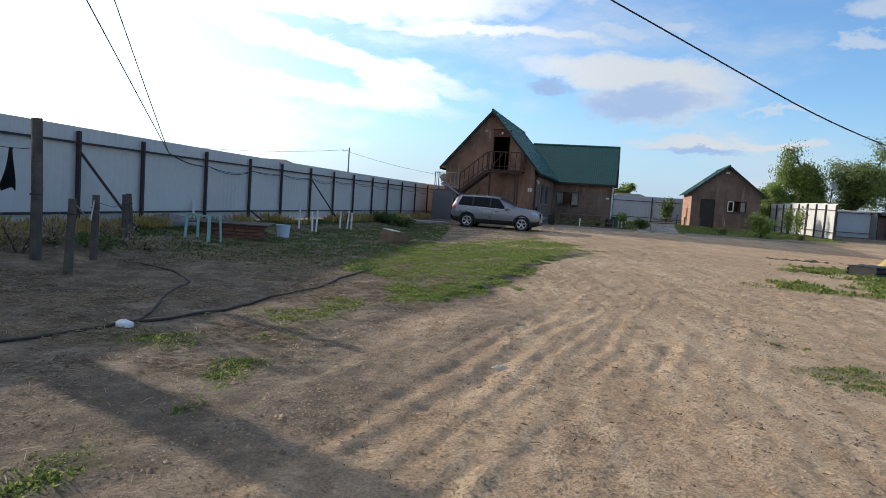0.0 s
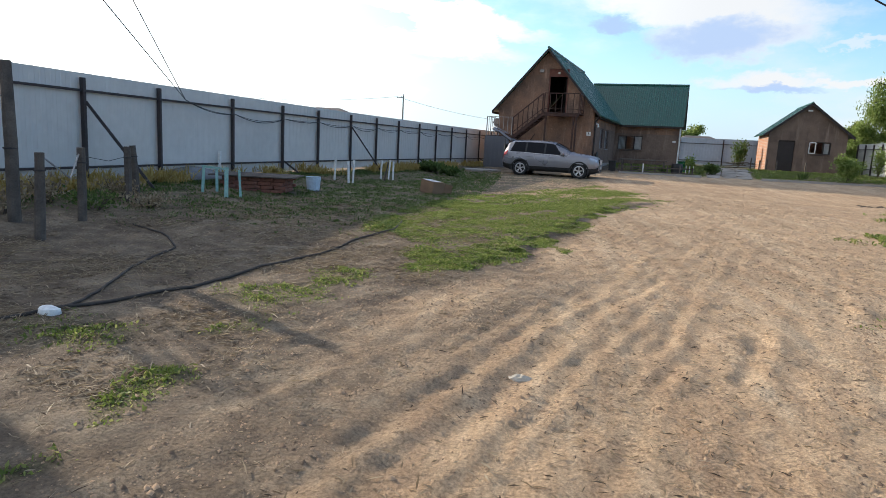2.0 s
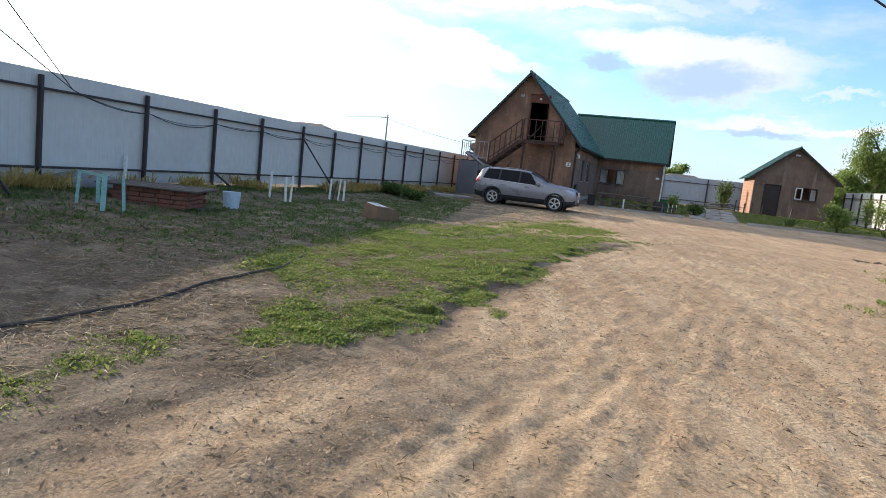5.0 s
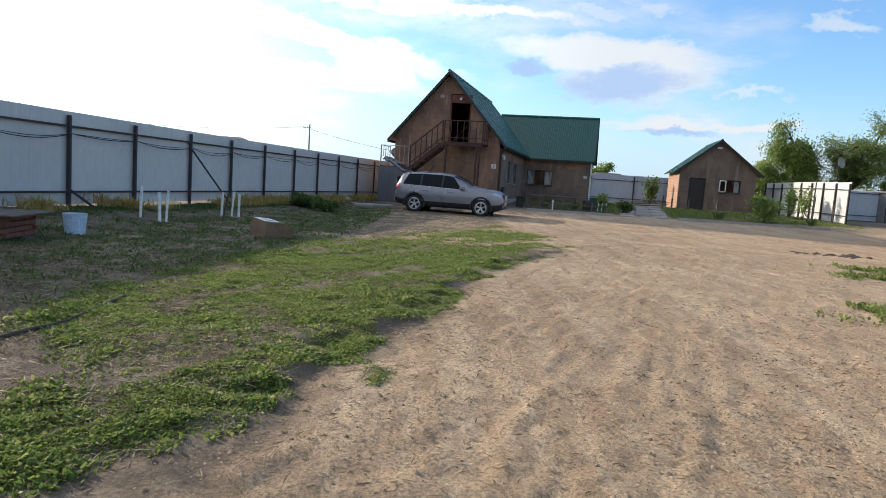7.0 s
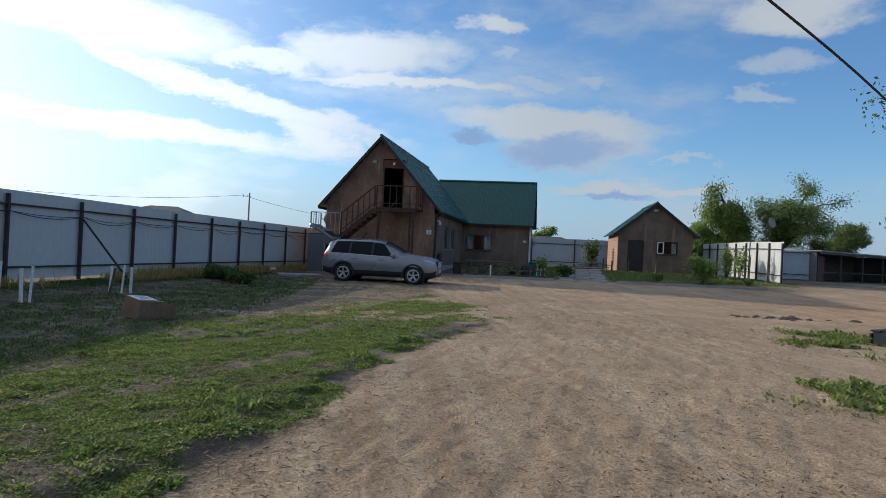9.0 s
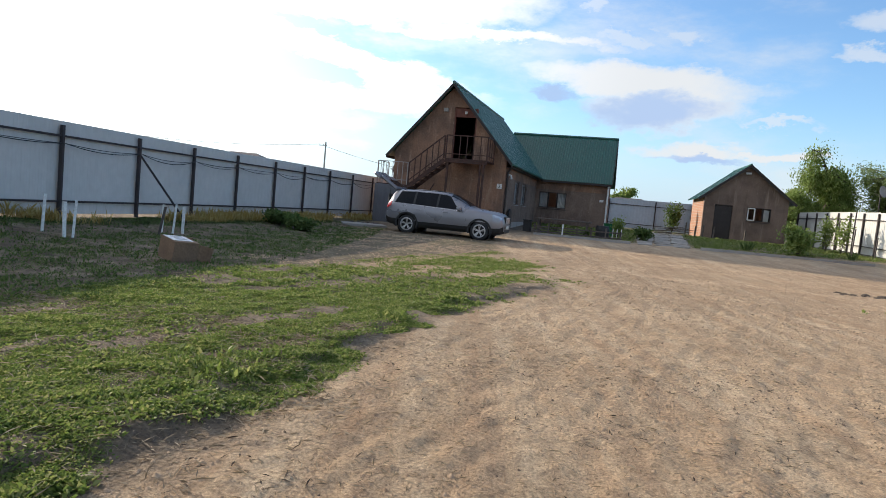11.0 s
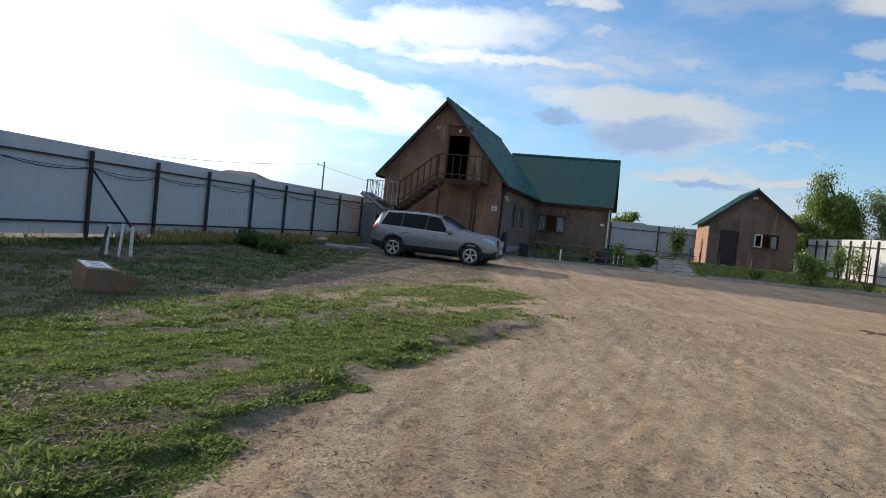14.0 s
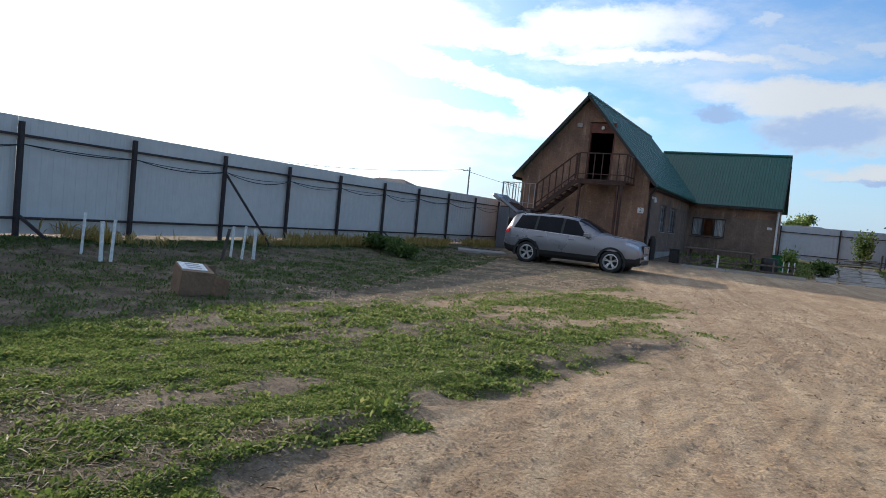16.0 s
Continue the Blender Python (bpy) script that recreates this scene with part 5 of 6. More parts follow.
# wooden utility post with wire coil and rag
pole = thing("wooden_post", pose(-5.1, 8.75, H(-5.1, 8.75)), "thick weathered wooden post with wires tied to it", "post")
part("shaft", tube([(0, 0, -0.3), (0.01, 0, 0.9), (-0.02, 0.01, 1.83)], 0.072, 10, 0.064), "wood_old", pole)
part("wire_tie", lathe([(0.075, -0.01), (0.079, 0.0), (0.075, 0.01)], 14), "steel_dark", pole).matrix_local = pose(0, 0, 0.85, 90, 0, 0)
coil = thing("cable_coil", pose(-5.3, 8.0, 1.5), "tangled coil of black cable hung on the fence wire", "cable")
rng = random.Random(5)
for k in range(7):
    r1, r2, off = rng.uniform(0.12, 0.2), rng.uniform(0.28, 0.42), rng.uniform(-0.06, 0.06)
    part("loop", tube([(off + r1 * 0.3 * math.cos(a), r1 * math.cos(a + 0.3 * k), off - 0.05 * k * 0.3 + r2 * math.sin(a)) for a in [math.tau * i / 22 for i in range(23)]], 0.008, 5), "cable", coil)
part("drop_wire", tube([(0, 0, 0.35), (0.02, 0.03, 1.1), (0.0, -0.05, 2.6)], 0.006, 5), "cable", coil)
rag = thing("rag", pose(-5.22, 8.45, 1.50), "black rag hung from a wire", "rag")
bm = bmesh.new()
rows = []
for i in range(9):
    f = i / 8
    w = 0.05 + 0.09 * f
    rows.append([bm.verts.new((0.03 * math.sin(3 * f + j), (j / 5 - 0.5) * 2 * w - 0.10 * f, -0.52 * f + (0.03 * math.sin(j * 2.1) if i == 8 else 0))) for j in range(6)])
for r, s in zip(rows, rows[1:]):
    for j in range(5):
        bm.faces.new((r[j], r[j + 1], s[j + 1], s[j]))
bmesh.ops.solidify(bm, geom=bm.faces[:], thickness=0.012)
part("cloth", bm, "cloth", rag)
wire = thing("tie_wire", Matrix(), "sagging wire strung between posts", "wire")
part("strand", tube([(-5.1, 8.75, 1.51), (-5.22, 8.45, 1.495), (-5.38, 7.7, 1.52)], 0.005, 5), "cable", wire)
for x, y, h, lean in ((-4.65, 9.3, 0.90, 0.02), (-5.15, 11.0, 0.82, 0.0), (-5.2, 11.3, 0.82, -0.06), (-4.25, 8.1, 0.92, 0.05)):
    s = thing("old_post", pose(x, y, H(x, y)), "old weathered fence post with wire remnants", "post", "old garden posts")
    part("shaft", tube([(0, 0, -0.2), (lean * 0.5, 0.01, h * 0.5), (lean, 0, h)], 0.055, 8, 0.048), "wood_old", s)
    part("wire_tie", lathe([(0.058, -0.008), (0.062, 0.0), (0.058, 0.008)], 12), "steel_dark", s).matrix_local = pose(lean * 0.8, 0, h * 0.8, 90, 0, 0)
part("strand", tube([(-4.65, 9.3, 0.86), (-4.9, 10.2, 0.76), (-5.15, 11.0, 0.80)], 0.005, 5), "cable", wire)
part("strand", tube([(-4.65, 9.3, 0.90), (-4.4, 8.8, 0.62), (-4.22, 8.1, 0.92)], 0.010, 5), "light_steel", wire)
# rubble heap and slab by the fence
heap = thing("covered_heap", pose(-6.3, 14.9, 0.15), "low heap covered with grey sheeting beside the fence", "heap")


def heap_mesh(rx, ry, h, seed, n=26, m=14, power=0.6, rough=0.13):
    bm = bmesh.new()
    noise.seed_set(seed)
    top = bm.verts.new((0, 0, h))
    prev = None
    rings = []
    for i in range(1, m + 1):
        f = i / m
        ring = []
        for k in range(n):
            a = k * math.tau / n
            j = 1 + 0.22 * noise.noise((math.cos(a) * 1.3, math.sin(a) * 1.3, f * 2))
            z = h * (1 - f ** 2) ** power + rough * h * noise.noise((math.cos(a) * 3 * f, math.sin(a) * 3 * f, 5.0)) * (1 - f * 0.6)
            fold = 0.05 * h * math.sin(a * 9 + 3 * f) * f
            ring.append(bm.verts.new((rx * f * j * math.cos(a), ry * f * j * math.sin(a), max(-0.05, z + fold) if i < m else -0.06)))
        rings.append(ring)
    for k in range(n):
        bm.faces.new((top, rings[0][k], rings[0][(k + 1) % n]))
    for r, s in zip(rings, rings[1:]):
        for k in range(n):
            bm.faces.new((r[k], s[k], s[(k + 1) % n], r[(k + 1) % n]))
    return bm


part("sheeting", heap_mesh(0.55, 1.1, 0.32, 3), "slate", heap, smooth=True)
slab = thing("concrete_slab", pose(-1.35, 32.2, H(-1.35, 32.2) - 0.02, 0, 0, 15), "pale concrete slab lying by the fence end", "slab")
part("plate", box((-0.8, -0.6, 0), (0.8, 0.6, 0.10), 0.015), "concrete", slab)
for k in range(6):
    part("scrap", beam((-0.6 + 0.2 * k, 0.7, 0.03), (-0.3 + 0.2 * k, 1.0 + 0.05 * k, 0.1), 0.06, 0.04), "steel_dark", slab)

# hose along the shade's edge
hose = thing("garden_hose", Matrix(), "black rubber garden hose lying across the yard", "hose")


def on_ground(pts, r, per=8):
    out = []
    for (x0, y0), (x1, y1) in zip(pts, pts[1:]):
        for k in range(per):
            f = k / per
            x, y = x0 + (x1 - x0) * f, y0 + (y1 - y0) * f
            x += 0.03 * math.sin(y * 3.1)
            out.append((x, y, H(x, y) + r))
    return out


part("run", tube(on_ground([(-0.99, 11.5), (-0.96, 10.4), (-1.12, 9.5), (-1.48, 7.95), (-1.8, 6.72), (-2.15, 5.98), (-2.9, 4.6)], 0.013), 0.013, 8), "dusty_hose", hose)
part("branch", tube(on_ground([(-2.21, 5.9), (-2.35, 6.35), (-2.6, 7.16), (-2.76, 7.9), (-2.85, 8.3), (-3.25, 8.8), (-4.1, 9.45)], 0.011), 0.011, 8), "dusty_hose", hose)
litter = thing("litter", pose(-2.25, 5.75, H(-2.25, 5.75)), "crumpled white plastic scrap on the ground", "litter")
part("sheet", heap_mesh(0.09, 0.06, 0.05, 9, 14, 5), "paper", litter)
litter2 = thing("litter", pose(0.86, 5.45, H(0.86, 5.45)), "crumpled pale paper lying on the track", "litter")
part("sheet", heap_mesh(0.09, 0.05, 0.025, 12, 18, 6, 1.2, 0.9), "card_pale", litter2)
mound = thing("soil_mound", pose(12.0, 22.6, H(12.0, 22.6)), "loose scatter of dark dug clods on the track", "mound")
rng = random.Random(31)
for k in range(40):
    dx, dy, r = rng.gauss(0, 0.65), rng.gauss(0, 0.25), rng.uniform(0.05, 0.13)
    part("clod", heap_mesh(r * 1.4, r * rng.uniform(0.5, 0.9), r * 0.32, 60 + k, 9, 4, 1.0, 0.9), "bark", mound).matrix_local = pose(dx, dy, H(12.0 + dx, 22.6 + dy) - H(12.0, 22.6), 0, 0, rng.uniform(0, 180))

# ---- cables on the long fence ----
fcable = thing("fence_cable", Matrix(), "black cable slung along the fence from post to post", "cable")


def swag(a, b, sag, n=12):
    return [tuple(Vector(a).lerp(Vector(b), k / n) - Vector((0, 0, 4 * sag * (k / n) * (1 - k / n)))) for k in range(n + 1)]


JOIN = (-5.92, 14.05, 1.82)
for i in range(10, 22):
    a = (POSTS[i][0] + 0.1, POSTS[i][1], 1.66) if i > 10 else JOIN
    b = (POSTS[i + 1][0] + 0.1, POSTS[i + 1][1], 1.66)
    part("span", tube(swag(a, b, 0.05 + 0.05 * ((i * 7) % 3)), 0.009, 5), "cable", fcable)
    part("span", tube(swag(a, b, 0.02 + 0.03 * ((i * 5) % 4)), 0.007, 5), "cable", fcable)
wires = thing("overhead_wires", Matrix(), "two thin overhead wires dropping to the fence", "wire")
part("strand", tube(swag(JOIN, (1.6, -8.8, 6.6), 0.04, 24), 0.008, 5), "cable", wires)
part("strand", tube(swag(JOIN, tuple(Vector((-2.79, 2.6, 7.15)) + Vector((0.253, -0.873, 0.416)) * 6), 0.12, 24), 0.008, 5), "cable", wires)

# ---- beyond the fence ----
upole = thing("utility_pole", pose(-17.73, 94.6, 0.0), "slim concrete utility pole with a short cross-arm", "utility pole")
part("shaft", tube([(0, 0, 0), (0, 0, 7.9)], 0.14, 8, 0.09), "concrete", upole)
part("cross_arm", beam((-0.9, 0, 7.4), (0.15, 0, 7.45), 0.08), "steel_dark", upole)
for k in range(2):
    part("insulator", tube([(-0.8 + 0.5 * k, 0, 7.45), (-0.8 + 0.5 * k, 0, 7.62)], 0.04, 6), "white_paint", upole)
part("line", tube(swag((-0.8, 0, 7.55), (-26, -6, 6.3), 0.6, 16), 0.02, 4), "cable", upole)
part("line", tube(swag((0, 0, 7.3), (14, 18, 5.5), 0.4, 16), 0.02, 4), "cable", upole)
for x, y, zt, w in ((-29.3, 96, 5.6, 3.6), (19.3, 78, 3.55, 2.6)):
    hut = thing("far_house", pose(x, y, 0, 0, 0, 0), "distant low house with a hipped grey-brown roof", "house", "distant houses")
    part("wall", box((-w, -3.2, 0), (w, 3.2, zt - 1.0), 0.02), "far_wall", hut)
    bm = bmesh.new()
    e = [bm.verts.new(p) for p in ((-w - 0.4, -3.6, zt - 1.0), (w + 0.4, -3.6, zt - 1.0), (w + 0.4, 3.6, zt - 1.0), (-w - 0.4, 3.6, zt - 1.0))]
    r = [bm.verts.new((-w * 0.5, 0, zt)), bm.verts.new((w * 0.5, 0, zt))]
    bm.faces.new((e[0], e[1], r[1], r[0]))
    bm.faces.new((e[2], e[3], r[0], r[1]))
    bm.faces.new((e[1], e[2], r[1]))
    bm.faces.new((e[3], e[0], r[0]))
    bm.faces.new(e[::-1])
    part("roof", bm, "far_roof", hut)
    for k in range(3):
        part("window", box((-w * 0.6 + w * 0.55 * k, -3.25, 1.2), (-w * 0.6 + w * 0.55 * k + 0.9, -3.19, 2.4), 0.01), "glass", hut)
dish = thing("satellite_dish", HOUSE @ pose(-3.4, 3.2, 0), "small grey satellite dish on a pole behind the fence", "satellite dish")
part("mast", beam((0, 0, 0.1), (0, 0, 2.5), 0.05, sides=8), "steel_dark", dish)
part("reflector", lathe([(0.0, 0.06), (0.12, 0.05), (0.22, 0.02), (0.30, -0.03), (0.29, -0.035), (0.2, 0.0), (0.0, 0.045)], 20), "concrete", dish).matrix_local = pose(0, 0, 2.55, -25, 0, 40)
part("arm", beam((0, -0.05, 2.4), (-0.25, -0.38, 2.62), 0.02), "steel_dark", dish)

lamp = thing("satellite_dish", pose(22.81, 41.4, gz(22.81, 41.4), 0, 0, 25), "pale oval dish on a slim mast behind the white fence", "satellite dish")
part("mast", beam((0, 0, -0.1), (0, 0, 3.1), 0.06, sides=8), "steel_dark", lamp)
part("reflector", lathe([(0.0, 0.07), (0.12, 0.06), (0.22, 0.03), (0.30, -0.03), (0.29, -0.035), (0.2, 0.01), (0.0, 0.05)], 20), "concrete", lamp).matrix_local = pose(0, -0.1, 3.15, -12, 0, 0)
part("arm", beam((0, -0.1, 2.9), (0, 0.3, 3.05), 0.02), "steel_dark", lamp)

# ---- back and side fences ----
def fence_run(name, label, pts, top, mat, step=2.4, inner=(0, -1), flip=False, rails=(0.35, 1.65)):
    f = thing(name, Matrix(), label, "fence")
    for (x0, y0), (x1, y1) in zip(pts, pts[1:]):
        d = Vector((x1 - x0, y1 - y0, 0))
        n = max(1, round(d.length / step))
        d /= n
        off = Vector((d.y, -d.x, 0)).normalized() * (0.05 if not flip else -0.05)
        for k in range(n + 1):
            p = Vector((x0, y0, 0)) + d * k
            g = gz(p.x, p.y)
            q = p + off
            part("post", box((q.x - 0.035, q.y - 0.035, g - 0.3), (q.x + 0.035, q.y + 0.035, g + top - 0.06), 0.004), "steel_dark", f)
            if k < n:
                p2 = p + d
                g2 = gz(p2.x, p2.y)
                sheet_mesh("panel", (p.x, p.y), (p2.x - d.x * 0.002, p2.y - d.y * 0.002), g + 0.06, g2 + 0.06, (g + g2) / 2 + top, mat, f)
                for z in rails:
                    a, b = p + off * 0.9, p2 + off * 0.9
                    part("rail", beam((a.x, a.y, g + z), (b.x, b.y, g2 + z), 0.04), "steel_dark", f)
    return f


fence_run("back_fence", "blue-grey sheet-metal fence on dark posts behind the yard", [(6.2, 55.5), (15.2, 53.2), (22.0, 51.5)], 2.05, "sheet_far", 2.7)
fence_run("white_fence", "sunlit white sheet-metal fence with dark posts", [(21.9, 47.2), (20.15, 35.8)], 1.97, "sheet_white", 1.45, flip=False, rails=(0.4, 1.62))
fence_run("side_fence", "blue-grey sheet-metal fence beside the open shelter", [(22.6, 44.5), (27.0, 43.8)], 1.75, "sheet_far", 2.2)
fence_run("boundary_fence", "blue-grey sheet-metal fence along the yard's edge", [(38.5, 51.5), (60, 66)], 1.9, "sheet_far", 2.6)

# ---- open shelter ----
shelter = thing("open_shelter", pose(27.2, 43.6, 0.6, 0, 0, 30), "low open-fronted shelter with a flat sheet roof", "shelter")
for k in range(5):
    part("post", box((2.9 * k, 0, -0.2), (2.9 * k + 0.1, 0.1, 1.72), 0.01), "wood_old", shelter)
part("roof", box((-0.35, -0.35, 1.76), (12.2, 3.4, 1.83), 0.01), "concrete", shelter, "pale flat sheet roof")
part("fascia", box((-0.3, -0.34, 1.62), (12.15, -0.30, 1.755), 0.004), "wood_old", shelter)
part("back_wall", box((-0.2, 3.2, -0.2), (12.1, 3.3, 1.75)), "wood_old", shelter)
for k in range(2):
    part("end_wall", box((-0.22 + 12.2 * k, 0.0, -0.2), (-0.12 + 12.2 * k, 3.19, 1.75)), "sheet_dark", shelter)
part("red_board", box((0.3, 0.25, 0.0), (1.3, 0.32, 1.5), 0.01), "red_brown", shelter, "reddish boarding")
for k in range(4):
    part("trough_bar", beam((0.1 + 2.9 * k, 0.05, 0.55), (2.9 * (k + 1), 0.05, 0.55), 0.06), "wood_old", shelter)

# ---- rusty steel store, tarpaulin, ladders ----
store = thing("steel_store", pose(15.95, 22.05, 0.0, 0, 0, -37) @ Matrix.Diagonal((1, 1, 1.1, 1)), "tall rusty red steel-clad store with a slate roof", "store")
part("cladding", box((0, 0, -0.1), (7.0, 5.0, 3.05), 0.02), "rust", store)
for k in range(7):
    part("seam", box((0.02 + 1.15 * k, -0.02, 0.0), (0.07 + 1.15 * k, -0.001, 3.03), 0.004), "rust_dark", store)
part("band", box((-0.03, -0.05, 1.02), (7.03, -0.002, 1.10), 0.005), "light_steel", store, "pale steel band")
part("band", box((-0.05, 0.0, 1.02), (-0.002, 5.0, 1.10), 0.005), "light_steel", store)
bm = bmesh.new()
prev = None
for k in range(141):
    x = -0.3 + 7.6 * k / 140
    z = 3.13 + 0.035 * math.sin(k * math.tau / 5)
    cur = [bm.verts.new(p) for p in ((x, -0.35, z), (x, 5.3, z + 0.5), (x, 5.3, z + 0.485), (x, -0.35, z - 0.015))]
    if prev:
        for q in range(4):
            bm.faces.new((prev[q], cur[q], cur[(q + 1) % 4], prev[(q + 1) % 4]))
    prev = cur
bmesh.ops.recalc_face_normals(bm, faces=bm.faces)
part("slate_roof", bm, "slate", store, "wavy grey slate roof")
part("eave_board", box((-0.2, -0.2, 3.0), (7.2, -0.06, 3.08), 0.01), "wood_old", store)
for k in range(2):
    part("lamp_bracket", tube([(0.9 + 0.9 * k, -0.02, 2.75), (0.9 + 0.9 * k, -0.2, 2.85), (0.95 + 0.9 * k, -0.25, 2.72)], 0.03, 6), "white_paint" if k == 0 else "black", store)
swire = thing("service_wire", Matrix(), "black service wire running down to the steel store", "wire")
wp, wd = Vector((-2.7, 9.4, 6.35)), Vector((0.875, 0.416, -0.247))
wire_pts = [wp + wd * k for k in range(-4, 11)]
wa, wb, wc = wp + wd * 10.5, wp + wd * 13.5, Vector((15.85, 21.95, 3.42))
wire_pts += [wa * (1 - f) ** 2 + wb * 2 * f * (1 - f) + wc * f * f for f in [k / 12 for k in range(13)]]
part("strand", tube(wire_pts, 0.014, 6), "cable", swire)
part("clamp", box((15.77, 21.86, 3.36), (15.93, 22.02, 3.47), 0.02), "black", swire)
tarp = thing("tarpaulin_heap", pose(12.9, 18.9, H(12.9, 18.9), 0, 0, 10), "yellow tarpaulin thrown over a heap", "tarpaulin")
part("cover", heap_mesh(1.25, 0.85, 0.62, 21, 44, 18, 1.3, 0.5), "tarp", tarp)
for k in range(5):
    a = 0.7 * k + 3.4
    part("weight_stone", heap_mesh(0.12, 0.1, 0.12, 40 + k, 10, 4), "stone", tarp).matrix_local = pose(1.1 * math.cos(a), 0.82 * math.sin(a), 0.0)
pallet = thing("dark_crate", pose(11.4, 18.0, H(11.4, 18.0), 0, 0, 30), "low dark slatted crate beside the tarpaulin", "crate")
for k in range(4):
    part("slat", box((-0.6, -0.35 + 0.2 * k, 0.24), (0.6, -0.35 + 0.2 * k + 0.15, 0.27), 0.004), "black", pallet)
for y in (-0.35, 0.38):
    for z in (0.02, 0.13):
        part("slat", box((-0.6, y, z), (0.6, y + 0.03, z + 0.08), 0.004), "black", pallet)
for x in (-0.58, 0.0, 0.54):
    part("batten", box((x, -0.32, 0.0), (x + 0.05, 0.37, 0.235), 0.004), "black", pallet)


def ladder(m, length, width, rungs, label, mat, curved=False):
    l = thing("ladder", m, label, "ladder", "ladders against the store")
    for x in (-width / 2, width / 2):
        if curved:
            part("stile", tube([(x, 0, 0), (x, 0, length), (x, 0.06, length + 0.14), (x, 0.22, length + 0.2), (x, 0.36, length + 0.1), (x, 0.4, length - 0.3)], 0.025, 7), mat, l)
        else:
            part("stile", beam((x, 0, 0), (x, 0, length), 0.05, 0.04), mat, l)
    for k in range(rungs):
        z = length * (k + 0.6) / rungs
        part("rung", beam((-width / 2, 0, z), (width / 2, 0, z), 0.03, sides=6), mat, l)


ladder(pose(13.95, 20.3, 0.0, -8, 38, -30), 2.3, 0.12, 1, "single weathered pole prop leaning on the store", "light_steel")
ladder(pose(15.2, 20.9, 0.0, -10, 18, -35), 1.75, 0.4, 5, "grey steel ladder with hooked top leaning on the store", "light_steel", True)
ladder(pose(15.55, 20.75, 0.0, -8, 14, -35), 1.75, 0.4, 5, "rusty steel ladder with hooked top leaning on the store", "rust", True)
chair = thing("steel_rack", pose(15.7, 20.6, 0.0, 0, 0, -37), "rusty steel rack standing before the store", "rack")
for x in (0, 0.55):
    for y in (0, 0.45):
        part("leg", beam((x, y, 0), (x, y, 1.0 if y else 0.75), 0.04), "rust", chair)
part("shelf", box((-0.05, -0.05, 0.72), (0.6, 0.5, 0.76), 0.005), "light_steel", chair)
part("shelf", box((-0.02, -0.02, 0.3), (0.57, 0.47, 0.33), 0.005), "rust", chair)
for x, y, rx, ry, h, mat, lab in ((12.6, 15.3, 0.75, 0.45, 0.35, "slate", "grey net heap lying on the ground"), (13.4, 16.3, 0.7, 0.4, 0.35, "paper", "white plastic sacks lying on the ground"), (14.4, 18.3, 0.6, 0.4, 0.4, "rust_dark", "dark scrap heap beside the tarpaulin")):
    s = thing("junk_heap", pose(x, y, H(x, y), 0, 0, 30), lab, "heap")
    part("cover", heap_mesh(rx, ry, h, int(x * 7), 26, 9, 0.8), mat, s)

# ---- garden strip before the wing ----
def kerb_line(name, label, pts, w=0.12, h=0.14, length=1.0):
    k = thing(name, Matrix(), label, "kerb")
    for (x0, y0), (x1, y1) in zip(pts, pts[1:]):
        d = Vector((x1 - x0, y1 - y0, 0))
        n = max(1, round(d.length / length))
        for i in range(n):
            a = Vector((x0, y0, 0)) + d * (i / n)
            b = Vector((x0, y0, 0)) + d * ((i + 0.985) / n)
            part("kerbstone", beam((a.x, a.y, gz(a.x, a.y) + h / 2 - 0.05), (b.x, b.y, gz(b.x, b.y) + h / 2 - 0.05), w, h), "concrete", k)


kerb_line("garden_kerb", "pale concrete kerb edging the house garden", [(5.2, 34.5), (6.6, 34.2), (8.9, 33.65)])
kerb_line("lawn_kerb", "pale concrete kerb edging the lawn", [(11.5, 33.4), (13.4, 32.95), (15.3, 32.5), (17.2, 32.0)])
path = thing("garden_path", Matrix(), "worn concrete path between house and outbuilding", "path", kind="structure")
M["path_stone"] = surf("worn_path_concrete", (0.37, 0.33, 0.28), (0.20, 0.17, 0.14), 2.5, 0.95, 0, 0.6, 14, 25, per_object=0.2, mottle=0.3)
rng = random.Random(44)
for k in range(15):
    f0, f1 = k / 15, (k + 0.93) / 15
    for c in range(3):
        u0, u1 = c / 3 + rng.uniform(0, 0.03), (c + 0.94) / 3
        bm = bmesh.new()
        lift = rng.uniform(0.0, 0.025)
        ring = []
        for f, u in ((f0, u0), (f0, u1), (f1, u1), (f1, u0)):
            x, y = 9.1 + 2.1 * u + 3.6 * f + rng.uniform(-0.06, 0.06), 33.7 - 0.2 * u + (13.5 - u) * f + rng.uniform(-0.08, 0.08)
            ring.append((x, y, gz(x, y) + lift + rng.uniform(0, 0.02)))
        lo = [bm.verts.new((x, y, z - 0.1)) for x, y, z in ring]
        hi = [bm.verts.new(p) for p in ring]
        bm.faces.new(hi)
        for q in range(4):
            bm.faces.new((lo[q], lo[(q + 1) % 4], hi[(q + 1) % 4], hi[q]))
        part("slab", bm, "path_stone", path)

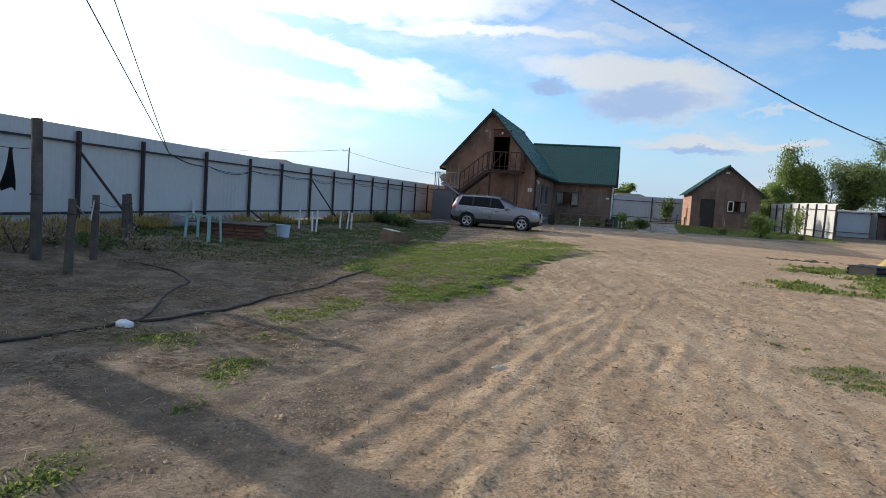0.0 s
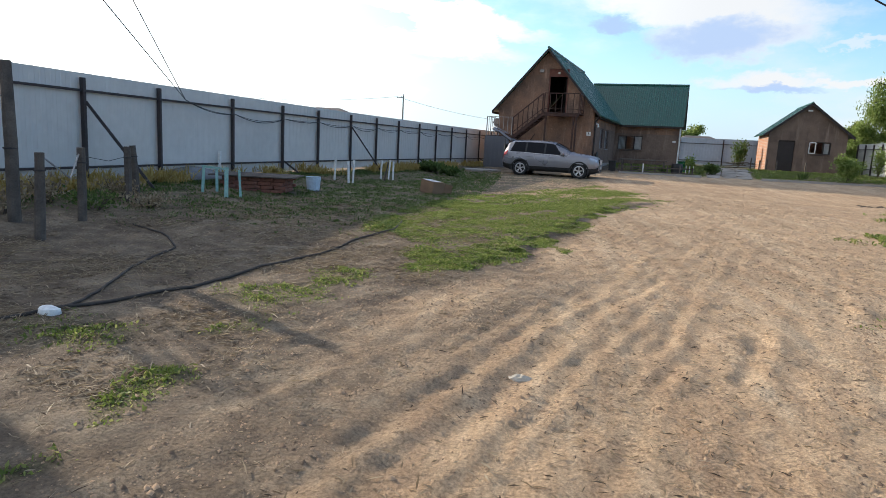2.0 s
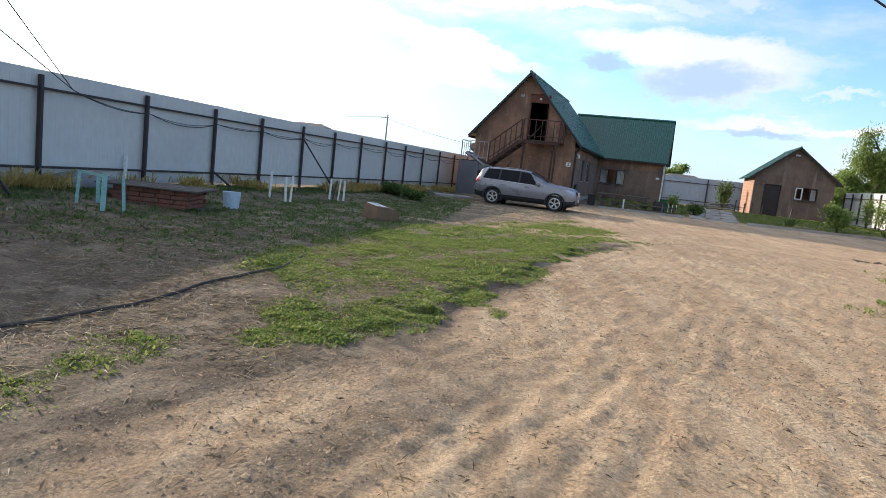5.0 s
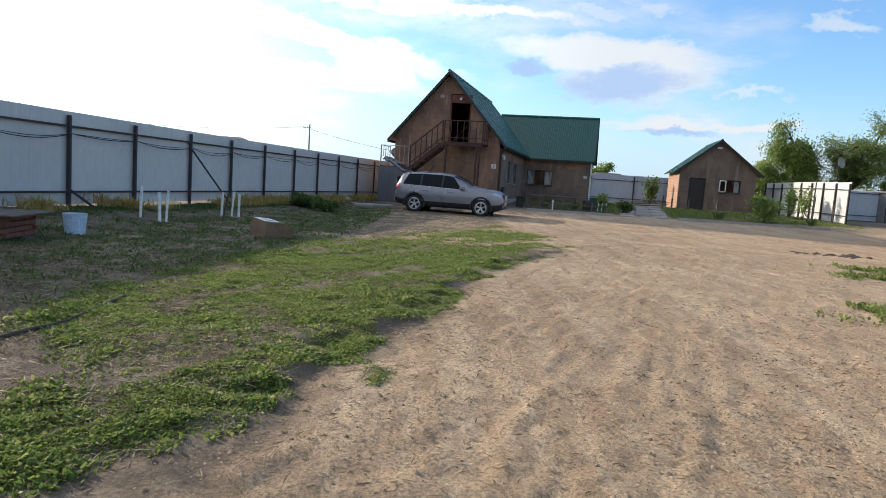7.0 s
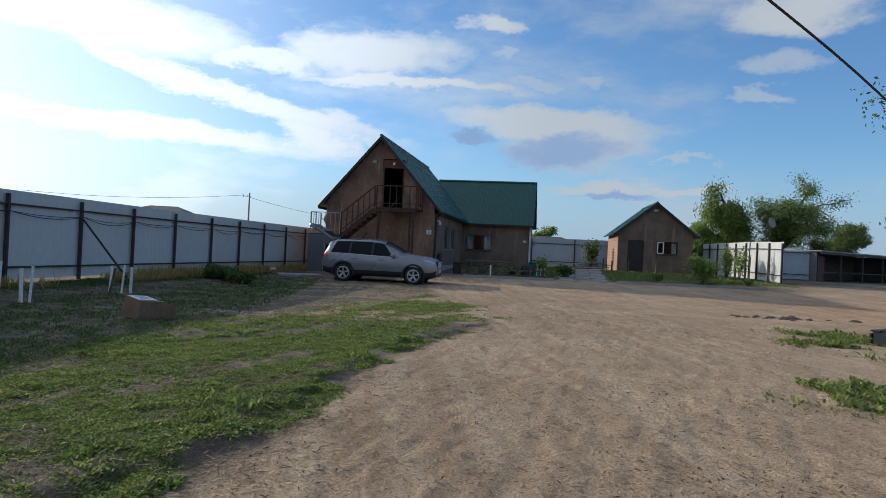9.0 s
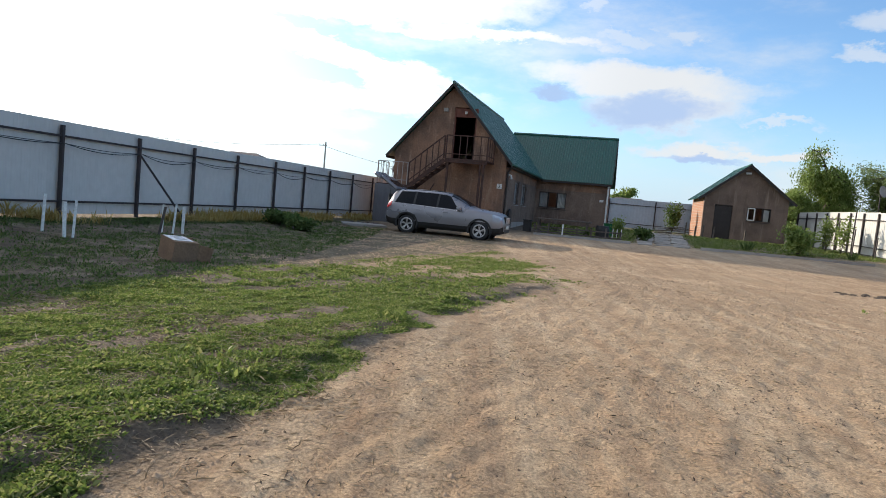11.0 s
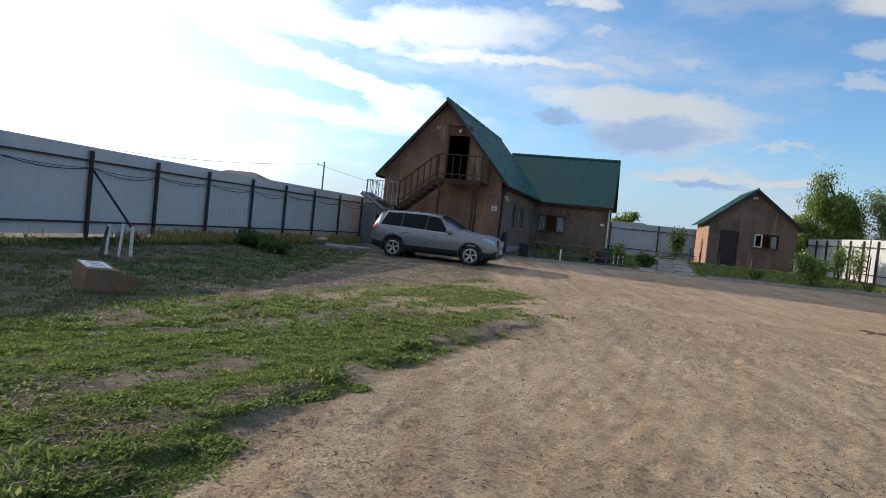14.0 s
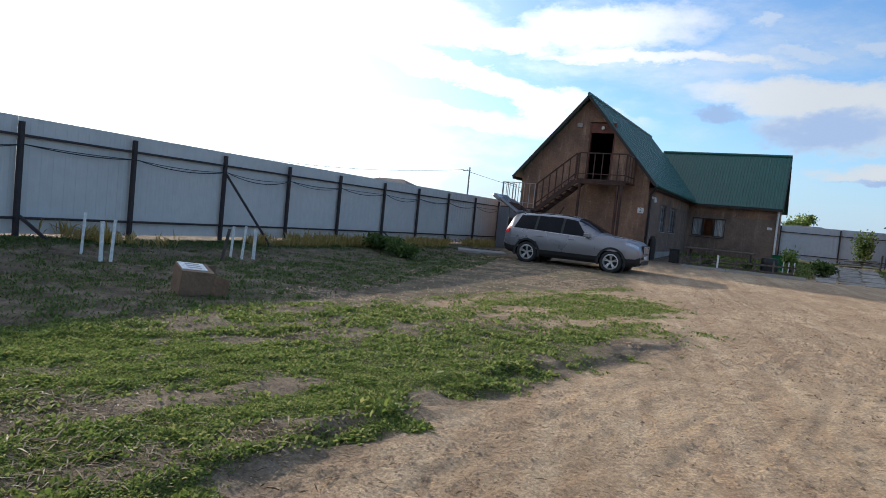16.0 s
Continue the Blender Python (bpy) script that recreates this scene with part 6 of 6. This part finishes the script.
bench = thing("garden_table", pose(6.5, 35.6, 0.3, 0, 0, -14), "long weathered garden table beside the house", "table")
part("tabletop", box((-1.15, -0.35, 0.60), (1.15, 0.35, 0.66), 0.01), "wood_old", bench)
for x in (-1.0, 1.0):
    for y in (-0.28, 0.28):
        part("leg", box((x - 0.035, y - 0.035, -0.05), (x + 0.035, y + 0.035, 0.60), 0.004), "wood_old", bench)
part("stretcher", beam((-1.0, -0.28, 0.2), (1.0, -0.28, 0.2), 0.05), "wood_old", bench)
gfence = thing("garden_fence", pose(5.2, 35.05, 0.28, 0, 0, -14), "low weathered wooden garden fence", "fence")
part("rail", beam((0, 0, 0.32), (3.6, 0, 0.34), 0.04, 0.05), "wood_old", gfence)
part("rail", beam((0, 0, 0.12), (3.6, 0, 0.12), 0.04, 0.05), "wood_old", gfence)
for k in range(7):
    part("picket", box((0.05 + 0.57 * k, -0.045, -0.1), (0.11 + 0.57 * k, -0.022, 0.42 + 0.04 * (k % 3)), 0.004), "white_paint" if k == 2 else "wood_old", gfence)
barrel = thing("barrel", pose(8.05, 35.05, 0.3), "dark blue plastic barrel in the garden", "barrel")
part("drum", lathe([(0.0, 0.0), (0.24, 0.0), (0.27, 0.1), (0.275, 0.4), (0.25, 0.55), (0.0, 0.56)], 20), "black", barrel).matrix_local = pose(0, 0, 0, 90, 0, 0)
tub = thing("tub", pose(8.9, 37.2, 0.4), "green plastic tub on the grass", "tub")
part("shell", lathe([(0.0, 0.0), (0.3, 0.0), (0.38, 0.55), (0.4, 0.56), (0.36, 0.54), (0.28, 0.02), (0.0, 0.02)], 20), surf("green_plastic", (0.02, 0.16, 0.06), None, 4, 0.5), tub).matrix_local = pose(0, 0, 0, 90, 0, 0)
for k in range(3):
    stake(8.45 + 0.16 * k, 35.0 - 0.05 * k, 0.45, 0.035, "white_paint", "white picket standing by the garden barrel", (0.02, 0), "garden pickets")
planter = thing("planter", pose(5.05, 36.0, 0.28, 0, 0, -14), "dark planter box standing at the house corner", "planter")
part("trough", box((-0.16, -0.16, -0.05), (0.16, 0.16, 0.5), 0.02), "black", planter)
part("rim", box((-0.19, -0.19, 0.502), (0.19, 0.19, 0.54), 0.01), "black", planter)
rubble = thing("board_pile", pose(14.6, 46.4, 0.6, 0, 0, -10), "pile of broken boards and stones beside the outbuilding", "pile")
rng = random.Random(8)
for k in range(16):
    x, y, z = rng.uniform(-0.9, 0.5), rng.uniform(-0.5, 0.5), 0.03 + 0.03 * k
    a = rng.uniform(-0.5, 0.5)
    dx, dy = 0.55 * math.cos(a), 0.55 * math.sin(a)
    part("board", beam((x - dx, y - dy, z * 0.8), (x + dx, y + dy, z * 0.8 + rng.uniform(-0.03, 0.1)), 0.13, 0.03), "wood_old" if k % 3 else "concrete", rubble)
for x, y, h in ((14.3, 43.9, 0.75), (14.75, 43.7, 0.6), (15.1, 43.5, 0.7), (15.6, 43.3, 0.65), (17.2, 43.2, 0.6)):
    stake(x, y, h, 0.07, "wood_old", "grey wooden stake beside the outbuilding", (0.03, 0), "lawn stakes")
for x, y, h in ((19.2, 38.2, 1.5), (19.35, 37.3, 1.9), (19.0, 36.6, 1.2), (19.6, 36.0, 0.9)):
    stake(x, y, h, 0.045, "steel_dark", "thin dark plant stake before the white fence", (0.04, 0), "plant stakes")

# ---- trees and plants ----
def leaf_material(name, c1, c2, c3):
    m = bpy.data.materials.new(name)
    m.use_nodes = True
    n, l = m.node_tree.nodes, m.node_tree.links
    b = n["Principled BSDF"]
    b.inputs["Roughness"].default_value = 0.6
    b.inputs["Specular IOR Level"].default_value = 0.25
    geo = n.new("ShaderNodeNewGeometry")
    r = n.new("ShaderNodeValToRGB")
    r.color_ramp.elements.new(0.5)
    for e, p, c in zip(r.color_ramp.elements, (0.0, 0.55, 1.0), (c1, c2, c3)):
        e.position, e.color = p, (*c, 1)
    l.new(geo.outputs["Random Per Island"], r.inputs["Fac"])
    l.new(r.outputs["Color"], b.inputs["Base Color"])
    tr = n.new("ShaderNodeBsdfTranslucent")
    l.new(r.outputs["Color"], tr.inputs["Color"])
    mx = n.new("ShaderNodeMixShader")
    mx.inputs[0].default_value = 0.5
    l.new(b.outputs[0], mx.inputs[1])
    l.new(tr.outputs[0], mx.inputs[2])
    l.new(mx.outputs[0], n["Material Output"].inputs["Surface"])
    return m


M["leaf_willow"] = leaf_material("willow_leaves", (0.12, 0.17, 0.04), (0.21, 0.28, 0.07), (0.32, 0.38, 0.13))
M["leaf_tree"] = leaf_material("elm_leaves", (0.10, 0.14, 0.045), (0.18, 0.235, 0.07), (0.29, 0.34, 0.13))
# dark foliage; on the yard grass the darker tone stands in for shade
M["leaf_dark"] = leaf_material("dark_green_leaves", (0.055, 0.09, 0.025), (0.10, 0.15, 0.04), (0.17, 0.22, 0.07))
M["leaf_grass"] = leaf_material("weed_leaves", (0.10, 0.148, 0.035), (0.19, 0.25, 0.055), (0.35, 0.345, 0.13))
M["leaf_dry"] = leaf_material("dry_grass", (0.20, 0.15, 0.09), (0.32, 0.25, 0.16), (0.44, 0.36, 0.25))
M["leaf_straw"] = leaf_material("yellow_dry_grass", (0.34, 0.24, 0.07), (0.46, 0.34, 0.11), (0.52, 0.42, 0.18))
M["leaf_stalk"] = leaf_material("dark_dead_stalks", (0.07, 0.05, 0.035), (0.12, 0.09, 0.062), (0.2, 0.155, 0.11))
M["leaf_silver"] = leaf_material("silvery_leaves", (0.13, 0.18, 0.13), (0.2, 0.26, 0.19), (0.28, 0.33, 0.26))


def kites(name, base, d, side, length, width, material, parent=None, label="", fold=0.0):
    """Many leaf blades in one mesh: base points, directions, side vectors, lengths and widths as arrays."""
    n = len(base)
    mid = base + d * (length * 0.45)[:, None]
    tip = base + d * length[:, None]
    tip[:, 2] -= fold * length
    v = np.stack([base, mid - side * (width / 2)[:, None], tip, mid + side * (width / 2)[:, None]], 1).reshape(-1, 3).astype(np.float32)
    me = bpy.data.meshes.new(name)
    me.vertices.add(4 * n)
    me.vertices.foreach_set("co", v.ravel())
    me.loops.add(4 * n)
    me.loops.foreach_set("vertex_index", np.arange(4 * n, dtype=np.int32))
    me.polygons.add(n)
    me.polygons.foreach_set("loop_start", np.arange(0, 4 * n, 4, dtype=np.int32))
    me.update(calc_edges=True)
    me.materials.append(M[material])
    ob = new(name, me)
    if parent is not None:
        ob.parent = parent
    if label:
        ob["label"] = label
    return ob


def unit(a):
    return a / np.maximum(np.linalg.norm(a, axis=1, keepdims=True), 1e-9)


def tree(x, y, height, spread, seed, leaf, label, trunk_r=0.25, leaves=26000, size=0.2, droop=0.3, bare=0.18):
    """A forked trunk, several orders of limbs, and leaf clumps hung on the outer twigs."""
    rng = random.Random(seed)
    nrng = np.random.RandomState(seed)
    t = thing("tree", pose(x, y, gz(x, y) - 0.1), label, "tree")
    bm = bmesh.new()
    ends = []

    def limb(p, d, length, r, order):
        pts, q = [p], p
        dd = d.normalized()
        steps = 5
        for k in range(steps):
            wander = Vector((rng.uniform(-1, 1), rng.uniform(-1, 1), rng.uniform(-0.5, 0.7))) * 0.22
            dd = (dd + wander + Vector((0, 0, 0.05 if order < 2 else -droop * 0.25))).normalized()
            q = q + dd * (length / steps)
            pts.append(q)
        part_bm = tube(pts, r, 7 if order < 2 else 4, r * 0.45)
        tmp = bpy.data.meshes.new("limb")
        part_bm.to_mesh(tmp)
        part_bm.free()
        bm.from_mesh(tmp)
        bpy.data.meshes.remove(tmp)
        if order >= 2:
            ends.extend(pts[1:])
        if order < 3:
            for k in range((5, 5, 4)[order]):
                at = pts[2 + (k % 4)] if order else pts[2 + (k + 2) % 4]
                a = rng.uniform(0, math.tau)
                out_d = Vector((math.cos(a), math.sin(a), rng.uniform(0.15, 0.8) if order < 1 else rng.uniform(-0.25, 0.6)))
                limb(at, (dd * 0.35 + out_d).normalized(), length * rng.uniform(0.5, 0.75) * (spread if order == 0 else 1), r * 0.5, order + 1)

    limb(Vector((0, 0, 0)), Vector((rng.uniform(-0.1, 0.1), 0, 1)), height * 0.55, trunk_r, 0)
    top = max(p.z for p in ends)
    k_z = height / top
    part("trunk", bm, "bark", t)
    t.scale = (1, 1, 1)
    c = np.array([tuple(p) for p in ends])
    keep = nrng.rand(len(c)) > bare
    c = c[keep]
    pick = c[nrng.randint(0, len(c), leaves)]
    off = nrng.normal(0, 1, (leaves, 3)) * np.array([0.40, 0.40, 0.35]) * (height / 9)
    base = pick + off
    base[:, 2] -= droop * np.abs(nrng.normal(0, 0.6, leaves)) * (height / 9)
    base[:, 2] = np.maximum(base[:, 2], 0.5)
    d = unit(nrng.normal(0, 1, (leaves, 3)) + np.array([0, 0, -droop * 2]))
    side = unit(np.cross(d, nrng.normal(0, 1, (leaves, 3))))
    ln = nrng.uniform(0.6, 1.4, leaves) * size
    kites("crown", base, d, side, ln, ln * nrng.uniform(0.35, 0.6, leaves), leaf, t)
    for ch in t.children:
        ch.scale = (1, 1, k_z)
    return t


tree(30.8, 62.0, 7.6, 0.8, 3, "leaf_willow", "light green willow with drooping twigs behind the fence", 0.3, 34000, 0.16, 0.7, 0.3)
tree(35.8, 60.5, 8.6, 1.2, 7, "leaf_tree", "large spreading green tree with bare twigs at its top", 0.4, 34000, 0.16, 0.2, 0.5)
tree(41.5, 61.5, 5.0, 1.1, 11, "leaf_tree", "lower green tree beside the large one", 0.22, 22000, 0.17, 0.2)
tree(28.3, 60.5, 4.2, 0.9, 13, "leaf_willow", "low light green tree behind the outbuilding", 0.2, 24000, 0.16, 0.4)
tree(60.0, 72.0, 7.4, 1.0, 17, "leaf_silver", "pale silvery green tree farther off", 0.25, 15000, 0.3, 0.3)
tree(71.0, 76.0, 7.0, 1.0, 19, "leaf_silver", "pale silvery green tree in the distance", 0.25, 13000, 0.3, 0.3)
tree(27.6, 31.6, 10.5, 0.8, 23, "leaf_dark", "tall green tree rising behind the steel store", 0.3, 26000, 0.17, 0.2)
tree(26.0, 110.0, 5.6, 1.0, 29, "leaf_willow", "pale green tree far beyond the back fence", 0.2, 9000, 0.35, 0.3)


def bush(x, y, h, r, n, leaf, label, name="shrub", size=0.12, upright=0.3):
    t = thing(name, pose(x, y, gz(x, y)), label, "shrub")
    nr = np.random.RandomState(int(x * 100 + y) % 9999)
    bm = bmesh.new()
    stems = []
    for k in range(7):
        a, l = nr.rand() * math.tau, h * (0.6 + 0.4 * nr.rand())
        q = (math.cos(a) * r * 0.6, math.sin(a) * r * 0.6, l)
        add_beam(bm, (0, 0, -0.05), q, 0.025, sides=5, taper=0.4)
        stems.append(q)
    part("stems", bm, "bark", t)
    s = np.array(stems)[nr.randint(0, 7, n)]
    base = s * (nr.uniform(0.15, 1.05, n) ** 0.6)[:, None] + nr.normal(0, 1, (n, 3)) * np.array([r * 0.3, r * 0.3, h * 0.1])
    base[:, 2] = np.maximum(base[:, 2], 0.03)
    d = unit(nr.normal(0, 1, (n, 3)) + np.array([0, 0, upright]))
    side = unit(np.cross(d, nr.normal(0, 1, (n, 3))))
    ln = nr.uniform(0.6, 1.4, n) * size
    kites("foliage", base, d, side, ln, ln * 0.5, leaf, t)
    return t


bush(15.6, 34.3, 1.15, 0.55, 2200, "leaf_willow", "pale green flowering shrub beside the lawn kerb", size=0.14)
bush(8.9, 36.1, 0.75, 0.25, 1000, "leaf_willow", "young conifer-like shrub by the garden corner", size=0.1)
bush(9.9, 35.6, 0.5, 0.4, 900, "leaf_dark", "low green shrub at the path's edge")
bush(15.1, 48.8, 1.75, 0.45, 900, "leaf_dark", "small young tree before the back fence", "young_tree", 0.16)
bush(19.3, 39.2, 1.7, 0.4, 700, "leaf_willow", "thin young fruit tree before the white fence", "young_tree", 0.12)
bush(19.1, 37.6, 1.5, 0.35, 500, "leaf_willow", "thin young fruit tree before the white fence", "young_tree", 0.12)
bush(-2.95, 27.2, 0.35, 0.5, 1400, "leaf_dark", "low dark green weed clump near the fence")
bush(-2.2, 26.6, 0.35, 0.4, 900, "leaf_dark", "low dark green weed clump near the fence")
for x, y, h in ((-5.5, 9.0, 0.4), (-5.0, 10.0, 0.3), (-5.6, 9.9, 0.4), (-5.4, 11.1, 0.35), (-5.3, 7.7, 0.45), (-4.9, 7.0, 0.4), (-4.7, 10.8, 0.25)):
    bush(x, y, h, 0.35, 420, "leaf_dark" if int(y * 10) % 3 else "leaf_dry", "thin weeds and dead stalks round the old posts", "weeds", 0.055, 0.9)
for x, y in ((13.7, 34.6), (14.0, 35.0), (17.3, 33.6), (7.4, 35.2), (6.2, 35.9)):
    s = thing("iris_clump", pose(x, y, gz(x, y)), "clump of sword-shaped green leaves in the lawn", "plant", "iris clumps")
    nr = np.random.RandomState(int(x * 10))
    n = 46
    a = nr.rand(n) * math.tau
    d = unit(np.stack([np.cos(a) * 0.45, np.sin(a) * 0.45, np.ones(n)], 1))
    side = unit(np.cross(d, np.stack([np.cos(a), np.sin(a), np.zeros(n)], 1)))
    kites("leaves", np.stack([np.cos(a) * 0.08, np.sin(a) * 0.08, np.zeros(n)], 1), d, side, nr.uniform(0.3, 0.55, n), np.full(n, 0.04), "leaf_dark", s, fold=0.15)


# ---- ground cover ----
def height_arr(x, y):
    f = fence_arr(y)
    return np.maximum(0.6 * sstep((0.37 * x + 0.93 * y - 24) / 22), 0.2 * sstep(1 - (x - f) / 3.0) * (y > -8) * (y < 40)) + relief(x, y)


def scatter(n, x0, x1, y0, y1, mask, seed, cap=None):
    r = np.random.RandomState(seed)
    x, y = r.uniform(x0, x1, n), r.uniform(y0, y1, n)
    k = r.rand(n) < mask(x, y)
    return x[k][:cap], y[k][:cap], r


def tufts(name, label, n, area, mask, seed, blades, ln, wd, material, spread, clump=0.03, fold=0.3):
    x, y, r = scatter(n, *area, mask, seed)
    x, y = np.repeat(x, blades), np.repeat(y, blades)
    m = len(x)
    x, y = x + r.normal(0, clump, m), y + r.normal(0, clump, m)
    a = r.rand(m) * math.tau
    tilt = r.uniform(0.15, 1.0, m) * spread
    d = unit(np.stack([np.cos(a) * tilt, np.sin(a) * tilt, np.ones(m)], 1))
    side = unit(np.stack([-np.sin(a), np.cos(a), np.zeros(m)], 1) + r.normal(0, 0.3, (m, 3)))
    length = r.uniform(0.5, 1.3, m) * ln * (0.5 + 1.1 * vnoise(x, y, 0.16, 77))
    tagged(kites(name, np.stack([x, y, height_arr(x, y) - 0.008], 1), d, side, length, length * wd * r.uniform(0.7, 1.3, m), material, fold=fold), label, "grass", kind="stuff")


tufts("grass", "low bright green weeds beside the track", 210000, (-1.9, 3.4, 8, 15.5), lambda x, y: grass_mask(x, y) ** 1.2 * (x > np.interp(y, LEFT_Y, LEFT_X) - 0.4), 1, 7, 0.035, 0.48, "leaf_grass", 1.3, 0.024)
tufts("grass_far", "low green weeds before the parked car", 110000, (-2, 6, 15.5, 26), lambda x, y: grass_mask(x, y) ** 1.2 * (x > np.interp(y, LEFT_Y, LEFT_X) - 0.4), 2, 5, 0.045, 0.45, "leaf_grass", 1.3, 0.03)
tufts("grass_verge", "weed tufts along the track's near edge", 60000, (-2.8, 6.5, 2, 8), lambda x, y: grass_mask(x, y) ** 1.3, 3, 6, 0.04, 0.3, "leaf_grass", 1.3, 0.025)
tufts("grass_side", "green weeds round the tarpaulin", 50000, (5, 14, 11, 20), lambda x, y: grass_mask(x, y), 4, 4, 0.10, 0.3, "leaf_grass", 1.3, 0.04)
# darker leaf colour than the sunlit weeds: fence shade painted into the blades
tufts("grass_shade", "sparse grass with the fence's shade put into its darker blades", 90000, (-6.5, -0.3, 9, 32), lambda x, y: grass_mask(x, y) * (x < np.interp(y, LEFT_Y, LEFT_X) + 0.1), 5, 4, 0.06, 0.22, "leaf_dark", 1.3, 0.04)
tufts("grass_lawn", "mown lawn before the outbuilding", 60000, (5, 20, 34, 46), lambda x, y: grass_mask(x, y), 6, 3, 0.11, 0.22, "leaf_grass", 1.0, 0.06)
tufts("dry_verge", "dry yellow grass along the foot of the fence", 60000, (-7.5, 0, 8, 36), lambda x, y: sstep(1 - np.abs(x - fence_arr(y) - 0.55) / 0.6) * sstep((fbm(x, y, 1.8, 51) - 0.42) / 0.12), 7, 5, 0.30, 0.06, "leaf_straw", 0.9, 0.05)
tufts("bright_tuft", "tall fresh grass tuft at the track's edge", 4200, (-0.5, 3.0, 11, 18), lambda x, y: 0.8 * blob(x, y, 1.15, 12.4, 0.35, 0.35) + 0.6 * blob(x, y, 2.1, 16.6, 0.25, 0.4) + 0.5 * blob(x, y, 1.95, 14.6, 0.2, 0.3), 8, 7, 0.085, 0.18, "leaf_grass", 0.9, 0.03)


def litter_mask(x, y):
    ac = across(x, y)
    return sstep((0.5 - ac + (fbm(x, y, 1.2, 81) - 0.5) * 2.4) / 1.0) * (0.15 + 0.85 * sstep((fbm(x, y, 0.6, 83) - 0.5) / 0.1)) * sstep((x + 5.5) / 1.5)


def straws(name, label, n, area, mask, seed, ln, material):
    x, y, r = scatter(n, *area, mask, seed)
    m = len(x)
    a = r.rand(m) * math.tau
    d = unit(np.stack([np.cos(a), np.sin(a), r.uniform(-0.08, 0.35, m)], 1))
    side = unit(np.stack([-np.sin(a), np.cos(a), r.normal(0, 0.4, m)], 1))
    length = r.uniform(0.4, 1.5, m) * ln
    tagged(kites(name, np.stack([x, y, height_arr(x, y) + 0.004], 1), d, side, length, r.uniform(0.004, 0.010, m), material, fold=0.1), label, "straw", kind="stuff")


straws("straw", "dry grey-brown straw strewn over the soil", 130000, (-5.5, 2.5, 2, 14), litter_mask, 11, 0.10, "leaf_dry")
straws("straw_track", "thin dead stalks lying on the track", 50000, (-1, 8, 2, 22), lambda x, y: 0.25 + 0.5 * sstep((fbm(x, y, 0.8, 85) - 0.52) / 0.1), 12, 0.06, "leaf_dry")

straws("dark_stalks", "dark dead stalks strewn beside and on the track", 120000, (-4.5, 7, 2, 14), lambda x, y: (0.12 + 0.88 * sstep((fbm(x, y, 0.5, 87) - 0.52) / 0.1)) * (0.10 + 0.90 * sstep((0.4 - across(x, y)) / 1.0)), 14, 0.055, "leaf_stalk")


def clods(name, label, n, area, mask, seed, size, material):
    x, y, r = scatter(n, *area, mask, seed)
    m = len(x)
    s = size * np.exp(np.minimum(r.normal(0, 0.45, m), 0.9))
    octa = np.array([(1, 0, -0.4), (0, 1, -0.4), (-1, 0, -0.4), (0, -1, -0.4), (0.2, 0.1, 0.42), (0, 0, -0.6)])
    v = octa[None] * s[:, None, None] * r.uniform(0.6, 1.3, (m, 6, 1))
    a = r.rand(m) * math.tau
    ca, sa = np.cos(a)[:, None], np.sin(a)[:, None]
    v = np.stack([v[..., 0] * ca - v[..., 1] * sa, v[..., 0] * sa + v[..., 1] * ca, v[..., 2]], -1)
    v += np.stack([x, y, height_arr(x, y) + s * 0.15], 1)[:, None]
    tri = np.array([(0, 1, 4), (1, 2, 4), (2, 3, 4), (3, 0, 4)])
    f = (tri[None] + 6 * np.arange(m)[:, None, None]).reshape(-1)
    me = bpy.data.meshes.new(name)
    me.vertices.add(6 * m)
    me.vertices.foreach_set("co", v.astype(np.float32).ravel())
    me.loops.add(len(f))
    me.loops.foreach_set("vertex_index", f.astype(np.int32))
    me.polygons.add(4 * m)
    me.polygons.foreach_set("loop_start", np.arange(0, 12 * m, 3, dtype=np.int32))
    me.update(calc_edges=True)
    me.materials.append(M[material])
    tagged(new(name, me), label, "soil", kind="stuff")


M["clod"] = surf("dry_soil_clods", (0.33, 0.22, 0.135), (0.44, 0.315, 0.2), 1.2, 0.95, 0, 0.3, 60)
clods("soil_clods", "small dry clods of sandy soil on the track", 90000, (-2.0, 7, 2.2, 14), lambda x, y: 0.15 + 0.85 * sstep((fbm(x, y, 0.7, 91) - 0.5) / 0.1), 13, 0.0048, "clod")
clods("soil_lumps", "crumbled lumps of trodden soil in drifts", 60000, (-1.5, 9, 3, 24), lambda x, y: sstep((fbm(rutline(x, y), y * 0.35, 0.45, 93) - 0.5) / 0.1) * sstep(across(x, y) / 0.3), 16, 0.010, "clod")
clods("far_lumps", "trodden crumbs on the bare ground before the car", 60000, (-1, 13, 18, 31), lambda x, y: 0.15 + 0.85 * sstep((fbm(x * 0.5, y * 1.2, 0.9, 97) - 0.5) / 0.08), 18, 0.017, "clod")
M["dark_clod"] = surf("dark_soil_crumbs", (0.13, 0.085, 0.055), (0.2, 0.14, 0.09), 1.2, 0.95, 0, 0.3, 60)
clods("dark_crumbs", "dark crumbs and droppings strewn over the sand", 30000, (-1.5, 10, 3, 26), lambda x, y: (0.08 + 0.92 * sstep((fbm(x, y, 1.3, 95) - 0.55) / 0.08)) * sstep(across(x, y) / 0.3), 17, 0.010, "dark_clod")

# ---- plan units to metres ----
for ob in list(scene.objects):
    if ob.parent is None and ob.type in ('MESH', 'EMPTY'):
        ob.matrix_world = Matrix.Scale(SIZE, 4) @ ob.matrix_world
